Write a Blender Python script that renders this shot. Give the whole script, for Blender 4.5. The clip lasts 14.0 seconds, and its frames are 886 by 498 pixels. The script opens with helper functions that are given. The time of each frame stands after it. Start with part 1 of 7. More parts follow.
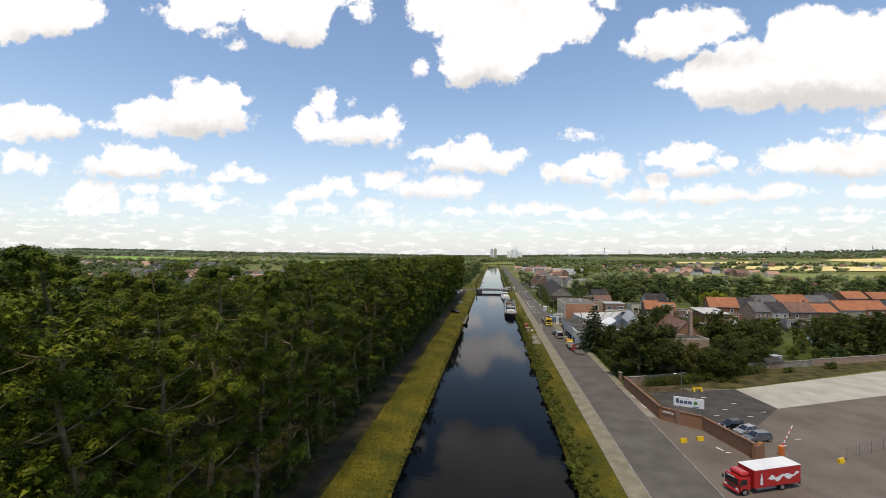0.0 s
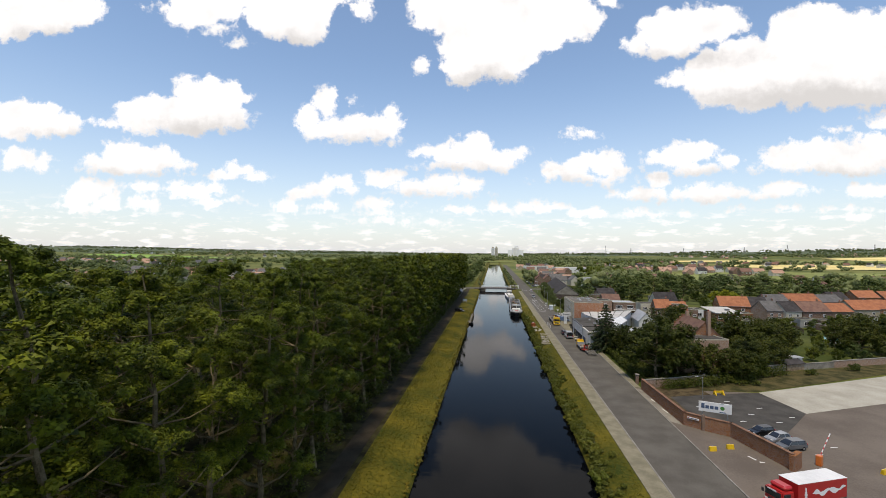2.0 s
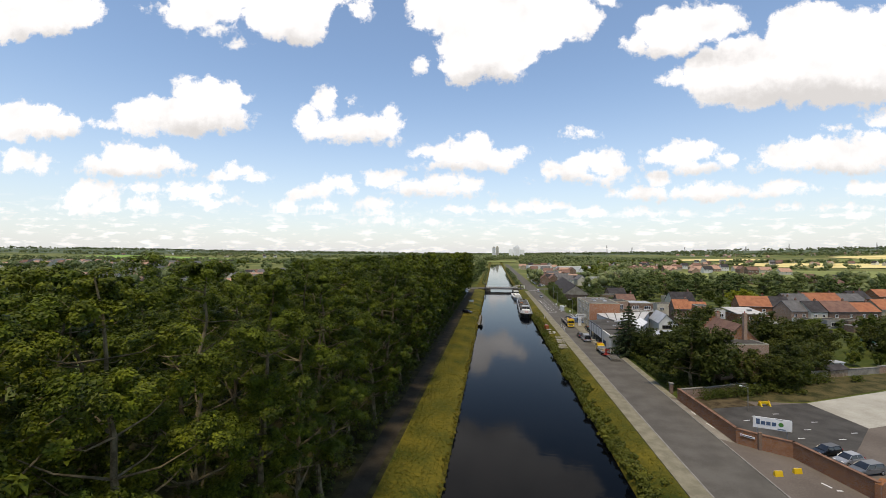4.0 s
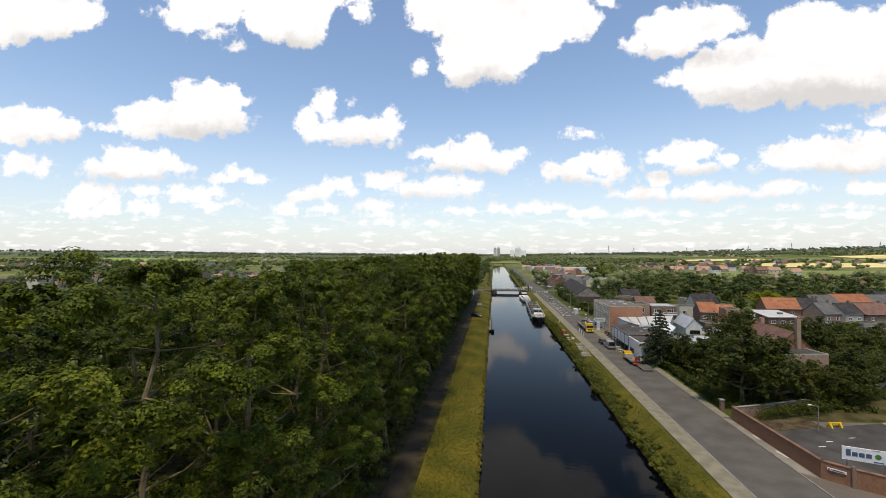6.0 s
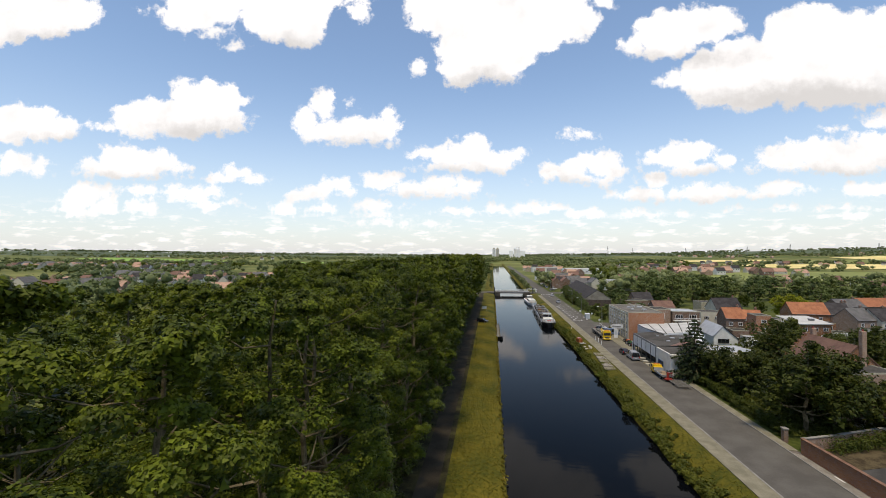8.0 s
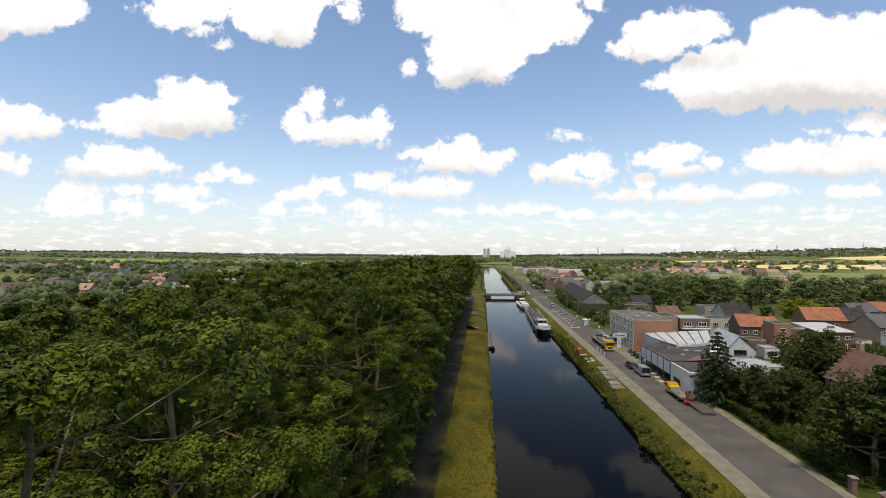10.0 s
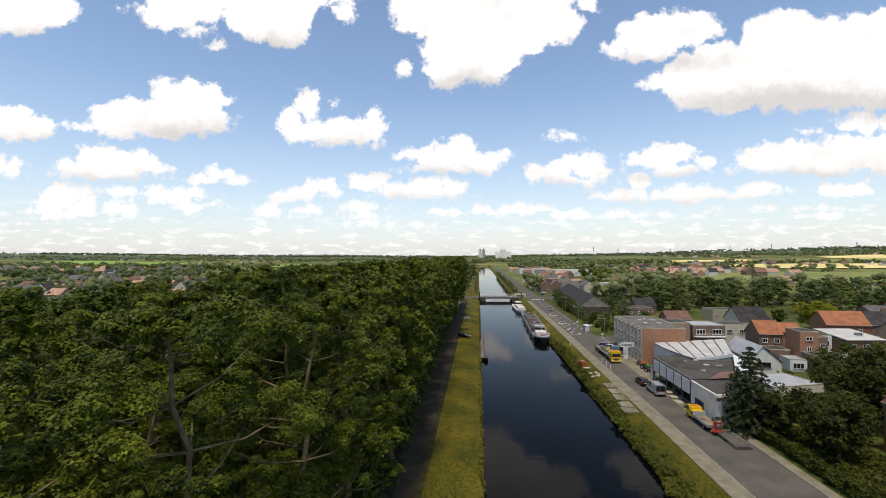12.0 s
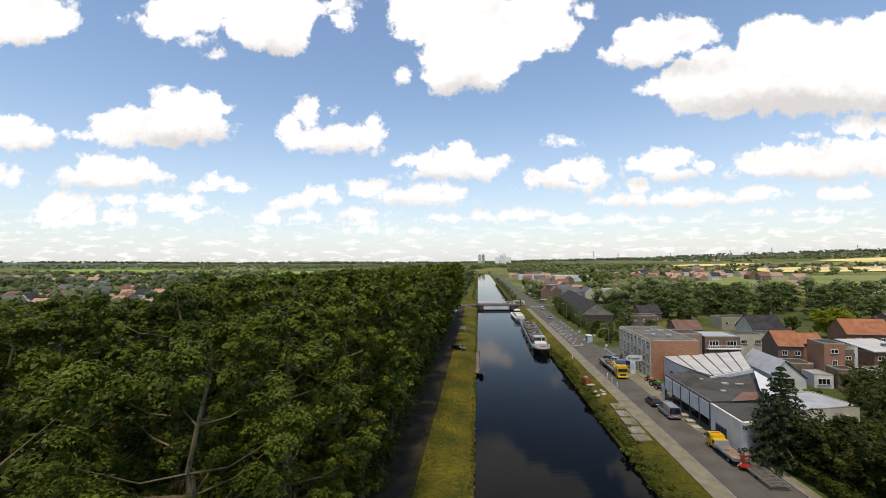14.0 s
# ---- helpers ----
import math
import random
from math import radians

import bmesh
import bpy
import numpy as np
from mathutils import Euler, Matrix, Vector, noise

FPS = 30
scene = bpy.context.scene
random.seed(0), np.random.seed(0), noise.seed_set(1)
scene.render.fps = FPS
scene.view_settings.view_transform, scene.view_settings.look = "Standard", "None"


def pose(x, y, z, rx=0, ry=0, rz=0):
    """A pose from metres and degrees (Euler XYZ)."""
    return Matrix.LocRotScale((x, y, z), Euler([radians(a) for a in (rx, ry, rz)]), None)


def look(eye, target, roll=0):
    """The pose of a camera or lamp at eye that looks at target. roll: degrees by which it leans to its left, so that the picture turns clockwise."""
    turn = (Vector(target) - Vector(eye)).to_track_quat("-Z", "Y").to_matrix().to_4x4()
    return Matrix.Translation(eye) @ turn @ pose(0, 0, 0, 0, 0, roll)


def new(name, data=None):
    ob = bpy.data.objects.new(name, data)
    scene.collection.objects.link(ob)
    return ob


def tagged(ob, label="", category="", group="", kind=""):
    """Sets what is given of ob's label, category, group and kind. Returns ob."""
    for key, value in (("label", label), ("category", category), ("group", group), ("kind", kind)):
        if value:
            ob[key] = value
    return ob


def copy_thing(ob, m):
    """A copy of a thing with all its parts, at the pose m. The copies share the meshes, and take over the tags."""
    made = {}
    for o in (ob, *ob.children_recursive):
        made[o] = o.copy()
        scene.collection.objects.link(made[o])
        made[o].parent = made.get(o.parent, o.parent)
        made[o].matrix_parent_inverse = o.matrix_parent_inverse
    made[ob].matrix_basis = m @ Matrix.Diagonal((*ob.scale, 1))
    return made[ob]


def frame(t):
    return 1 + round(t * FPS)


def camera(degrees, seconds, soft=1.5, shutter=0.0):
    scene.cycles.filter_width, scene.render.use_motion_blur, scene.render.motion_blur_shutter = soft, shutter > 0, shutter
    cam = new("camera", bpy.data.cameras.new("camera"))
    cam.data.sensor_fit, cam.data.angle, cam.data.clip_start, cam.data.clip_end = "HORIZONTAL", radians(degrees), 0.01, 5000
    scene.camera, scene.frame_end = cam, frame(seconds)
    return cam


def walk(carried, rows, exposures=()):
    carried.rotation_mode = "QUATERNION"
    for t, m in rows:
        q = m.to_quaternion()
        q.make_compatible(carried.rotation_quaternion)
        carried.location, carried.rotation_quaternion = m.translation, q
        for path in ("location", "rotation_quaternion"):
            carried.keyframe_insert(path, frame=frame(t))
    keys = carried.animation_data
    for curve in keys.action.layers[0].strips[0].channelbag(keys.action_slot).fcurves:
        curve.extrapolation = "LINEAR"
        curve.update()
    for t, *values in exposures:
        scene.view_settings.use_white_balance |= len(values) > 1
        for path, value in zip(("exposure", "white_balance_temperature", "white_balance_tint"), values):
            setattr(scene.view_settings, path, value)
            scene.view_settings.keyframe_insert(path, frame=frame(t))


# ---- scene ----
cam = camera(91.2, 14.0, 0.65)
PATH = [
    (0, (0.339, -1.758, 31.159), (0.109, 0.229, 31.182), 0.3),
    (0.5, (-0.137, -0.988, 31.086), (-0.368, 0.998, 31.105), 0.4),
    (1, (-0.679, -0.173, 30.965), (-0.912, 1.813, 30.981), 0.5),
    (1.5, (-1.461, 1.0, 30.885), (-1.693, 2.987, 30.901), 0.4),
    (2, (-2.31, 2.377, 30.802), (-2.542, 4.364, 30.817), 0.4),
    (2.5, (-3.31, 4.056, 30.698), (-3.542, 6.043, 30.712), 0.4),
    (3, (-4.388, 6.045, 30.609), (-4.62, 8.031, 30.623), 0.2),
    (5.5, (-10.062, 18.792, 30.079), (-10.294, 20.778, 30.098), 0.1),
    (6, (-11.272, 21.645, 30.033), (-11.506, 23.632, 30.054), -0.1),
    (6.5, (-12.557, 24.735, 30.216), (-12.790, 26.721, 30.233), 0.2),
    (7, (-13.554, 27.619, 30.238), (-13.790, 29.605, 30.257), 0.2),
    (7.5, (-14.675, 30.525, 30.317), (-14.911, 32.511, 30.335), 0.2),
    (8, (-15.333, 33.833, 30.378), (-15.558, 35.820, 30.400), -0.0),
    (10.5, (-15.328, 53.817, 30.677), (-15.504, 55.809, 30.702), -0.0),
    (11, (-14.968, 57.582, 30.748), (-15.138, 59.575, 30.774), -0.1),
    (11.5, (-14.634, 61.15, 30.825), (-14.8, 63.143, 30.852), -0.2),
    (12, (-14.06, 64.52, 30.934), (-14.223, 66.513, 30.961), -0.3),
    (12.5, (-13.514, 67.618, 31.126), (-13.674, 69.611, 31.159), -0.4),
    (13, (-13.018, 70.305, 31.305), (-13.176, 72.298, 31.347), -0.7),
    (13.5, (-12.634, 72.608, 31.368), (-12.794, 74.601, 31.418), -0.8),
    (14, (-12.292, 74.568, 31.251), (-12.454, 76.561, 31.305), -0.7),
]
walk(cam, [(t, look(eye, target, roll)) for t, eye, target, roll in PATH], [(0.0, -0.11, 7400.0, 13.0)])

# ---- sky, clouds and sun ----
SUN_FROM = Vector((-0.05, -0.34, 1.0)).normalized()
scene.view_settings.exposure = 0.0
world = bpy.data.worlds.new("sky")
scene.world = world
world.use_nodes = True
wt = world.node_tree
wt.nodes.clear()


def wn(kind):
    return wt.nodes.new(kind)


def wspan(value, a, b, c, d, smooth=True):
    """A value between a and b, moved to between c and d."""
    node = wn("ShaderNodeMapRange")
    node.interpolation_type = "SMOOTHSTEP" if smooth else "LINEAR"
    wt.links.new(value, node.inputs[0])
    for slot, number in zip(node.inputs[1:5], (a, b, c, d)):
        slot.default_value = number
    return node.outputs[0]


def wmath(op, a, b=None, c=None, clamp=False):
    node = wn("ShaderNodeMath")
    node.operation, node.use_clamp = op, clamp
    for slot, value in zip(node.inputs, (a, b, c)):
        if value is None:
            continue
        if isinstance(value, (int, float)):
            slot.default_value = value
        else:
            wt.links.new(value, slot)
    return node.outputs[0]


def wvec(op, a, b=None, c=None):
    node = wn("ShaderNodeVectorMath")
    node.operation = op
    for slot, value in zip(node.inputs, (a, b, c)):
        if value is None:
            continue
        if isinstance(value, (tuple, list)):
            slot.default_value = value
        else:
            wt.links.new(value, slot)
    return node.outputs["Value"] if op in ("DOT_PRODUCT", "LENGTH") else node.outputs["Vector"]


def wmix(factor, a, b):
    node = wn("ShaderNodeMix")
    node.data_type = "RGBA"
    for slot, value in ((node.inputs[0], factor), (node.inputs[6], a), (node.inputs[7], b)):
        if isinstance(value, (tuple, list)):
            slot.default_value = (*value, 1)
        elif isinstance(value, (int, float)):
            slot.default_value = value
        else:
            wt.links.new(value, slot)
    return node.outputs[2]


def wnoise(vector, scale, detail=6.0, rough=0.55):
    node = wn("ShaderNodeTexNoise")
    node.inputs["Scale"].default_value = scale
    node.inputs["Detail"].default_value = detail
    node.inputs["Roughness"].default_value = rough
    wt.links.new(vector, node.inputs["Vector"])
    return node


way = wn("ShaderNodeTexCoord").outputs["Generated"]
YAW = radians(4.65)
ahead = wmath("MAXIMUM", wvec("DOT_PRODUCT", way, (-math.sin(YAW), math.cos(YAW), 0)), 0.12)
across = wvec("DOT_PRODUCT", way, (math.cos(YAW), math.sin(YAW), 0))
upward = wvec("DOT_PRODUCT", way, (0, 0, 1))
flat = wn("ShaderNodeCombineXYZ")
wt.links.new(wmath("DIVIDE", across, ahead), flat.inputs[0])
wt.links.new(wmath("DIVIDE", upward, ahead), flat.inputs[1])
plane = flat.outputs[0]
warp = wnoise(plane, 13.0, 4.0, 0.6).outputs["Color"]
bent = wvec("MULTIPLY_ADD", wvec("SUBTRACT", warp, (0.5, 0.5, 0.5)), (0.05, 0.045, 0), plane)
FAR_OFF = 9.0
SKY_SCALE = 768.0


def puff(field, x, y, rx, ry):
    """One lobe of a cloud on the sky: the least distance to any lobe, below nought inside."""
    u, v = (x - 784) / SKY_SCALE, (441 - y) / SKY_SCALE
    u, v = u + 0.0122 * v, v - 0.0122 * u + 0.027
    a, b = rx / SKY_SCALE, ry / SKY_SCALE
    d = wvec("LENGTH", wvec("MULTIPLY_ADD", bent, (1 / a, 1 / b, 0), (-u / a, -v / b, 0)))
    m = min(a, b)
    return wmath("MINIMUM", wmath("MULTIPLY_ADD", d, m, -m), field)


def cloud(field, *lobes):
    """A fair-weather cloud, heaped up from its lobes."""
    for lobe in lobes:
        field = puff(field, *lobe)
    return field


near = FAR_OFF
# the great clouds overhead
near = cloud(near, (30, 22, 92, 54), (92, 25, 38, 32), (-70, 30, 120, 62))
near = cloud(near, (252, 28, 38, 12), (300, 26, 58, 42), (350, 15, 46, 42), (345, 66, 36, 9), (378, 90, 20, 6))
near = cloud(near, (470, 20, 82, 68), (500, 55, 46, 42), (540, 8, 34, 28), (450, -20, 95, 60))
near = cloud(near, (608, 22, 18, 28), (590, -2, 34, 12))
near = cloud(near, (800, 8, 112, 76), (790, 110, 50, 58), (848, 100, 70, 60), (900, 48, 98, 62), (982, 48, 50, 40), (1042, 15, 20, 18), (960, 0, 62, 40), (728, 26, 45, 48), (712, 130, 15, 12))
near = cloud(near, (1092, 96, 28, 18), (1150, 76, 62, 42), (1200, 58, 62, 38), (1240, 50, 32, 28), (1150, 46, 30, 20))
near = cloud(near, (1160, 150, 26, 14), (1220, 150, 52, 50), (1290, 140, 82, 66), (1370, 100, 72, 76), (1400, 60, 52, 40), (1450, 112, 122, 82), (1545, 110, 112, 90), (1630, 100, 130, 95), (1290, 194, 46, 16), (1440, 176, 165, 24))
near = cloud(near, (1530, 222, 46, 20), (1592, 222, 52, 24))
near = cloud(near, (1425, 236, 18, 6))
# the middle rows
near = cloud(near, (1350, 285, 46, 28), (1420, 284, 62, 30), (1500, 278, 72, 34), (1585, 278, 72, 38), (1440, 302, 135, 14))
near = cloud(near, (995, 252, 30, 7))
near = cloud(near, (728, 282, 32, 12), (780, 285, 50, 24), (812, 276, 34, 26), (850, 294, 36, 22), (880, 284, 22, 9), (790, 306, 72, 12))
near = cloud(near, (948, 318, 30, 18), (985, 310, 28, 22), (1036, 300, 40, 24), (1062, 308, 20, 15), (1000, 326, 66, 10))
near = cloud(near, (1130, 290, 30, 12), (1168, 284, 38, 22), (1200, 282, 28, 20), (1240, 291, 20, 14), (1190, 306, 52, 11))
near = cloud(near, (1105, 352, 52, 14), (1135, 326, 20, 18), (1200, 350, 60, 16), (1260, 350, 50, 13), (1330, 346, 54, 14), (1358, 338, 26, 10))
near = cloud(near, (1490, 341, 42, 12), (1524, 338, 22, 12), (1535, 323, 7, 7))
near = cloud(near, (20, 233, 50, 32), (60, 242, 32, 20), (-30, 233, 50, 36))
near = cloud(near, (150, 236, 50, 10), (212, 222, 60, 34), (280, 222, 72, 38), (322, 188, 54, 36), (285, 172, 26, 24), (365, 190, 34, 32), (340, 226, 70, 26), (400, 192, 16, 8))
near = cloud(near, (540, 194, 22, 26), (510, 226, 26, 25), (560, 242, 62, 20), (620, 240, 52, 26), (666, 240, 20, 26), (655, 214, 14, 11), (585, 198, 10, 7), (590, 262, 40, 12))
near = cloud(near, (130, 313, 38, 18), (180, 299, 56, 30), (230, 305, 50, 27), (276, 316, 24, 12), (190, 324, 84, 10))
near = cloud(near, (355, 330, 26, 12), (380, 322, 28, 14), (415, 334, 25, 8))
near = cloud(near, (15, 308, 27, 16), (-25, 304, 40, 22))
# the low rows
near = cloud(near, (110, 360, 44, 23), (85, 380, 30, 14), (145, 378, 38, 16), (100, 390, 46, 9))
near = cloud(near, (205, 355, 30, 11), (212, 383, 32, 12))
near = cloud(near, (275, 357, 30, 15), (325, 356, 42, 14), (300, 368, 52, 7))
near = cloud(near, (350, 383, 42, 8))
near = cloud(near, (470, 382, 25, 15))
near = cloud(near, (510, 360, 34, 15), (540, 352, 30, 13), (570, 341, 24, 17), (590, 351, 16, 7))
near = cloud(near, (538, 384, 28, 8))
near = cloud(near, (650, 331, 36, 17), (700, 344, 40, 15), (750, 344, 40, 18), (800, 341, 26, 17), (740, 358, 62, 7))
near = cloud(near, (630, 379, 28, 11), (664, 380, 25, 7), (640, 395, 28, 6))
near = cloud(near, (735, 413, 24, 5), (660, 408, 38, 4))
near = cloud(near, (790, 387, 40, 8), (860, 384, 30, 8), (900, 380, 30, 10), (940, 382, 30, 9))
near = cloud(near, (1010, 389, 28, 8))
near = cloud(near, (1120, 386, 44, 6), (1265, 376, 15, 4))
near = cloud(near, (1360, 375, 22, 4), (1450, 374, 32, 5), (1460, 388, 22, 4))
# the grey undersides of the largest
belly = cloud(FAR_OFF, (1400, 190, 250, 34), (1600, 190, 120, 34), (830, 165, 90, 28), (320, 250, 110, 22), (600, 268, 90, 12), (480, 95, 80, 22), (1170, 118, 110, 16), (190, 332, 110, 12), (40, 80, 110, 22))
belly = cloud(belly, (1450, 316, 170, 16), (1000, 336, 90, 9), (800, 316, 110, 10), (740, 364, 110, 7), (1220, 366, 180, 8), (1180, 318, 90, 9), (60, 262, 90, 12))
wisp = wnoise(plane, 30.0, 8.0, 0.64).outputs[0]
rag = wmath("MULTIPLY_ADD", wmath("SUBTRACT", wisp, 0.5), 0.062, near)
body = wspan(rag, 0.0055, -0.0095, 0.0, 1.0)
# thin rows of small clouds towards the horizon, and open fields of cloud all round
low = wn("ShaderNodeMapping")
wt.links.new(plane, low.inputs[0])
low.inputs["Scale"].default_value = (20.0, 75.0, 1.0)
streak = wspan(wnoise(low.outputs[0], 1.0, 6.0, 0.62).outputs[0], 0.5, 0.66, 0.0, 0.8)
low_rows = wmath("MULTIPLY", streak, wspan(upward, 0.105, 0.05, 0.0, 1.0))
dome = wn("ShaderNodeCombineXYZ")
high = wmath("MAXIMUM", upward, 0.06)
wt.links.new(wmath("DIVIDE", wvec("DOT_PRODUCT", way, (1, 0, 0)), high), dome.inputs[0])
wt.links.new(wmath("DIVIDE", wvec("DOT_PRODUCT", way, (0, 1, 0)), high), dome.inputs[1])
fields = wspan(wnoise(dome.outputs[0], 0.8, 7.0, 0.55).outputs[0], 0.58, 0.74, 0.0, 1.0)
elsewhere = wspan(wmath("MAXIMUM", upward, wmath("SUBTRACT", 0.95, wmath("MULTIPLY", ahead, 1.6))), 0.62, 0.72, 0.0, 1.0)
cover = wmath("MAXIMUM", wmath("MAXIMUM", body, low_rows), wmath("MULTIPLY", fields, elsewhere), clamp=True)
cover = wmath("MULTIPLY", cover, 0.97)
# heaped tops are whitest, the bases a little grey, the thin rims bluish
shade = wspan(wnoise(bent, 11.0, 5.0, 0.55).outputs[0], 0.3, 0.55, 0.0, 1.0, False)
under = wspan(wmath("MULTIPLY_ADD", wmath("SUBTRACT", wisp, 0.5), 0.05, belly), 0.02, -0.03, 0.0, 1.0)
cloud_colour = wmix(shade, (0.99, 1.05, 1.14), (1.18, 1.24, 1.34))
cloud_colour = wmix(under, cloud_colour, (0.75, 0.78, 0.83))

sky = wn("ShaderNodeTexSky")
sky.sky_type, sky.sun_disc = "NISHITA", False
sky.air_density, sky.dust_density, sky.ozone_density, sky.altitude = 1.0, 0.4, 1.1, 50.0
sky.sun_elevation = math.asin(SUN_FROM.z)
sky.sun_rotation = math.atan2(SUN_FROM.x, SUN_FROM.y)
SKY = 0.19
blue = wvec("MULTIPLY", sky.outputs[0], (SKY * 0.95, SKY * 1.05, SKY * 1.12))
# white summer haze low over the land
veil = wmath("POWER", wspan(upward, 0.42, -0.02, 0.0, 1.0, False), 2.2)
blue = wmix(wmath("MULTIPLY", veil, 0.9), blue, (0.7, 0.78, 0.93))
mixed = wmix(cover, blue, cloud_colour)
ground_glow = wn("ShaderNodeBackground")
wt.links.new(mixed, ground_glow.inputs[0])
ground_glow.inputs[1].default_value = 1.0
wt.links.new(ground_glow.outputs[0], wn("ShaderNodeOutputWorld").inputs[0])

sun = new("sun", bpy.data.lights.new("sun", "SUN"))
sun.data.energy = 3.3
sun.data.angle = radians(10.0)
sun.data.color = (1.0, 0.91, 0.74)
sun.matrix_world = look(SUN_FROM * 400, (0, 0, 0))

# ---- materials ----
MATS = {}


def mat(name, dark, light, scale=3.0, rough=0.8, bump=0.0, metal=0.0, fine=9.0, spread=0.0, coat=0.0, lo=0.35, hi=0.65):
    """Two colours mixed by coarse and fine grain, with fine relief. spread: change from piece to piece."""
    m = bpy.data.materials.new(name)
    m.use_nodes = True
    t = m.node_tree
    bsdf = t.nodes["Principled BSDF"]
    pos = t.nodes.new("ShaderNodeNewGeometry").outputs["Position"]
    big = t.nodes.new("ShaderNodeTexNoise")
    small = t.nodes.new("ShaderNodeTexNoise")
    for node, s, d in ((big, scale, 4.0), (small, scale * fine, 3.0)):
        t.links.new(pos, node.inputs["Vector"])
        node.inputs["Scale"].default_value = s
        node.inputs["Detail"].default_value = d
    add = t.nodes.new("ShaderNodeMath")
    add.operation = "MULTIPLY_ADD"
    t.links.new(small.outputs[0], add.inputs[0])
    add.inputs[1].default_value = 0.5
    t.links.new(big.outputs[0], add.inputs[2])
    ramp = t.nodes.new("ShaderNodeMapRange")
    t.links.new(add.outputs[0], ramp.inputs[0])
    ramp.inputs[1].default_value, ramp.inputs[2].default_value = lo + 0.25, hi + 0.25
    mix = t.nodes.new("ShaderNodeMix")
    mix.data_type = "RGBA"
    t.links.new(ramp.outputs[0], mix.inputs[0])
    mix.inputs[6].default_value, mix.inputs[7].default_value = (*dark, 1), (*light, 1)
    colour = mix.outputs[2]
    if spread:
        info = t.nodes.new("ShaderNodeObjectInfo")
        vary = t.nodes.new("ShaderNodeHueSaturation")
        span = t.nodes.new("ShaderNodeMapRange")
        t.links.new(info.outputs["Random"], span.inputs[0])
        span.inputs[3].default_value, span.inputs[4].default_value = 1 - spread, 1 + spread
        t.links.new(span.outputs[0], vary.inputs["Value"])
        t.links.new(colour, vary.inputs["Color"])
        colour = vary.outputs[0]
    t.links.new(colour, bsdf.inputs["Base Color"])
    bsdf.inputs["Roughness"].default_value = rough
    bsdf.inputs["Metallic"].default_value = metal
    if rough >= 0.84:
        bsdf.inputs["Specular IOR Level"].default_value = 0.12
    bsdf.inputs["Coat Weight"].default_value = coat
    if bump:
        b = t.nodes.new("ShaderNodeBump")
        b.inputs["Strength"].default_value = 0.6
        b.inputs["Distance"].default_value = bump
        t.links.new(add.outputs[0], b.inputs["Height"])
        t.links.new(b.outputs[0], bsdf.inputs["Normal"])
    MATS[name] = m
    return m


def leaf_mat(name, dark, light, through_colour, back=0.3, single=0.28, patchy=0.45):
    """Leaves: each one its own tone, each tree its own cast, and light that comes through."""
    m = bpy.data.materials.new(name)
    m.use_nodes = True
    t = m.node_tree
    t.nodes.clear()
    geo = t.nodes.new("ShaderNodeNewGeometry")
    info = t.nodes.new("ShaderNodeObjectInfo")
    patch = t.nodes.new("ShaderNodeTexNoise")
    t.links.new(geo.outputs["Position"], patch.inputs["Vector"])
    patch.inputs["Scale"].default_value = patchy
    patch.inputs["Detail"].default_value = 3
    add = t.nodes.new("ShaderNodeMath")
    add.operation = "MULTIPLY_ADD"
    t.links.new(geo.outputs["Random Per Island"], add.inputs[0])
    add.inputs[1].default_value = single
    t.links.new(patch.outputs[0], add.inputs[2])
    ramp = t.nodes.new("ShaderNodeMapRange")
    t.links.new(add.outputs[0], ramp.inputs[0])
    ramp.inputs[1].default_value, ramp.inputs[2].default_value = 0.38, 0.62 + single
    mix = t.nodes.new("ShaderNodeMix")
    mix.data_type = "RGBA"
    t.links.new(ramp.outputs[0], mix.inputs[0])
    mix.inputs[6].default_value, mix.inputs[7].default_value = (*dark, 1), (*light, 1)
    vary = t.nodes.new("ShaderNodeHueSaturation")
    span = t.nodes.new("ShaderNodeMapRange")
    t.links.new(info.outputs["Random"], span.inputs[0])
    span.inputs[3].default_value, span.inputs[4].default_value = 0.78, 1.22
    hue = t.nodes.new("ShaderNodeMapRange")
    t.links.new(info.outputs["Random"], hue.inputs[0])
    hue.inputs[3].default_value, hue.inputs[4].default_value = 0.512, 0.488
    t.links.new(span.outputs[0], vary.inputs["Value"])
    t.links.new(hue.outputs[0], vary.inputs["Hue"])
    t.links.new(mix.outputs[2], vary.inputs["Color"])
    front = t.nodes.new("ShaderNodeBsdfPrincipled")
    t.links.new(vary.outputs[0], front.inputs["Base Color"])
    front.inputs["Roughness"].default_value = 0.55
    front.inputs["Specular IOR Level"].default_value = 0.14
    rear = t.nodes.new("ShaderNodeBsdfTranslucent")
    tint = t.nodes.new("ShaderNodeMix")
    tint.data_type, tint.blend_type = "RGBA", "MULTIPLY"
    tint.inputs[0].default_value = 1.0
    t.links.new(vary.outputs[0], tint.inputs[6])
    tint.inputs[7].default_value = (*through_colour, 1)
    t.links.new(tint.outputs[2], rear.inputs[0])
    both = t.nodes.new("ShaderNodeMixShader")
    both.inputs[0].default_value = back
    t.links.new(front.outputs[0], both.inputs[1])
    t.links.new(rear.outputs[0], both.inputs[2])
    t.links.new(both.outputs[0], t.nodes.new("ShaderNodeOutputMaterial").inputs[0])
    MATS[name] = m
    return m


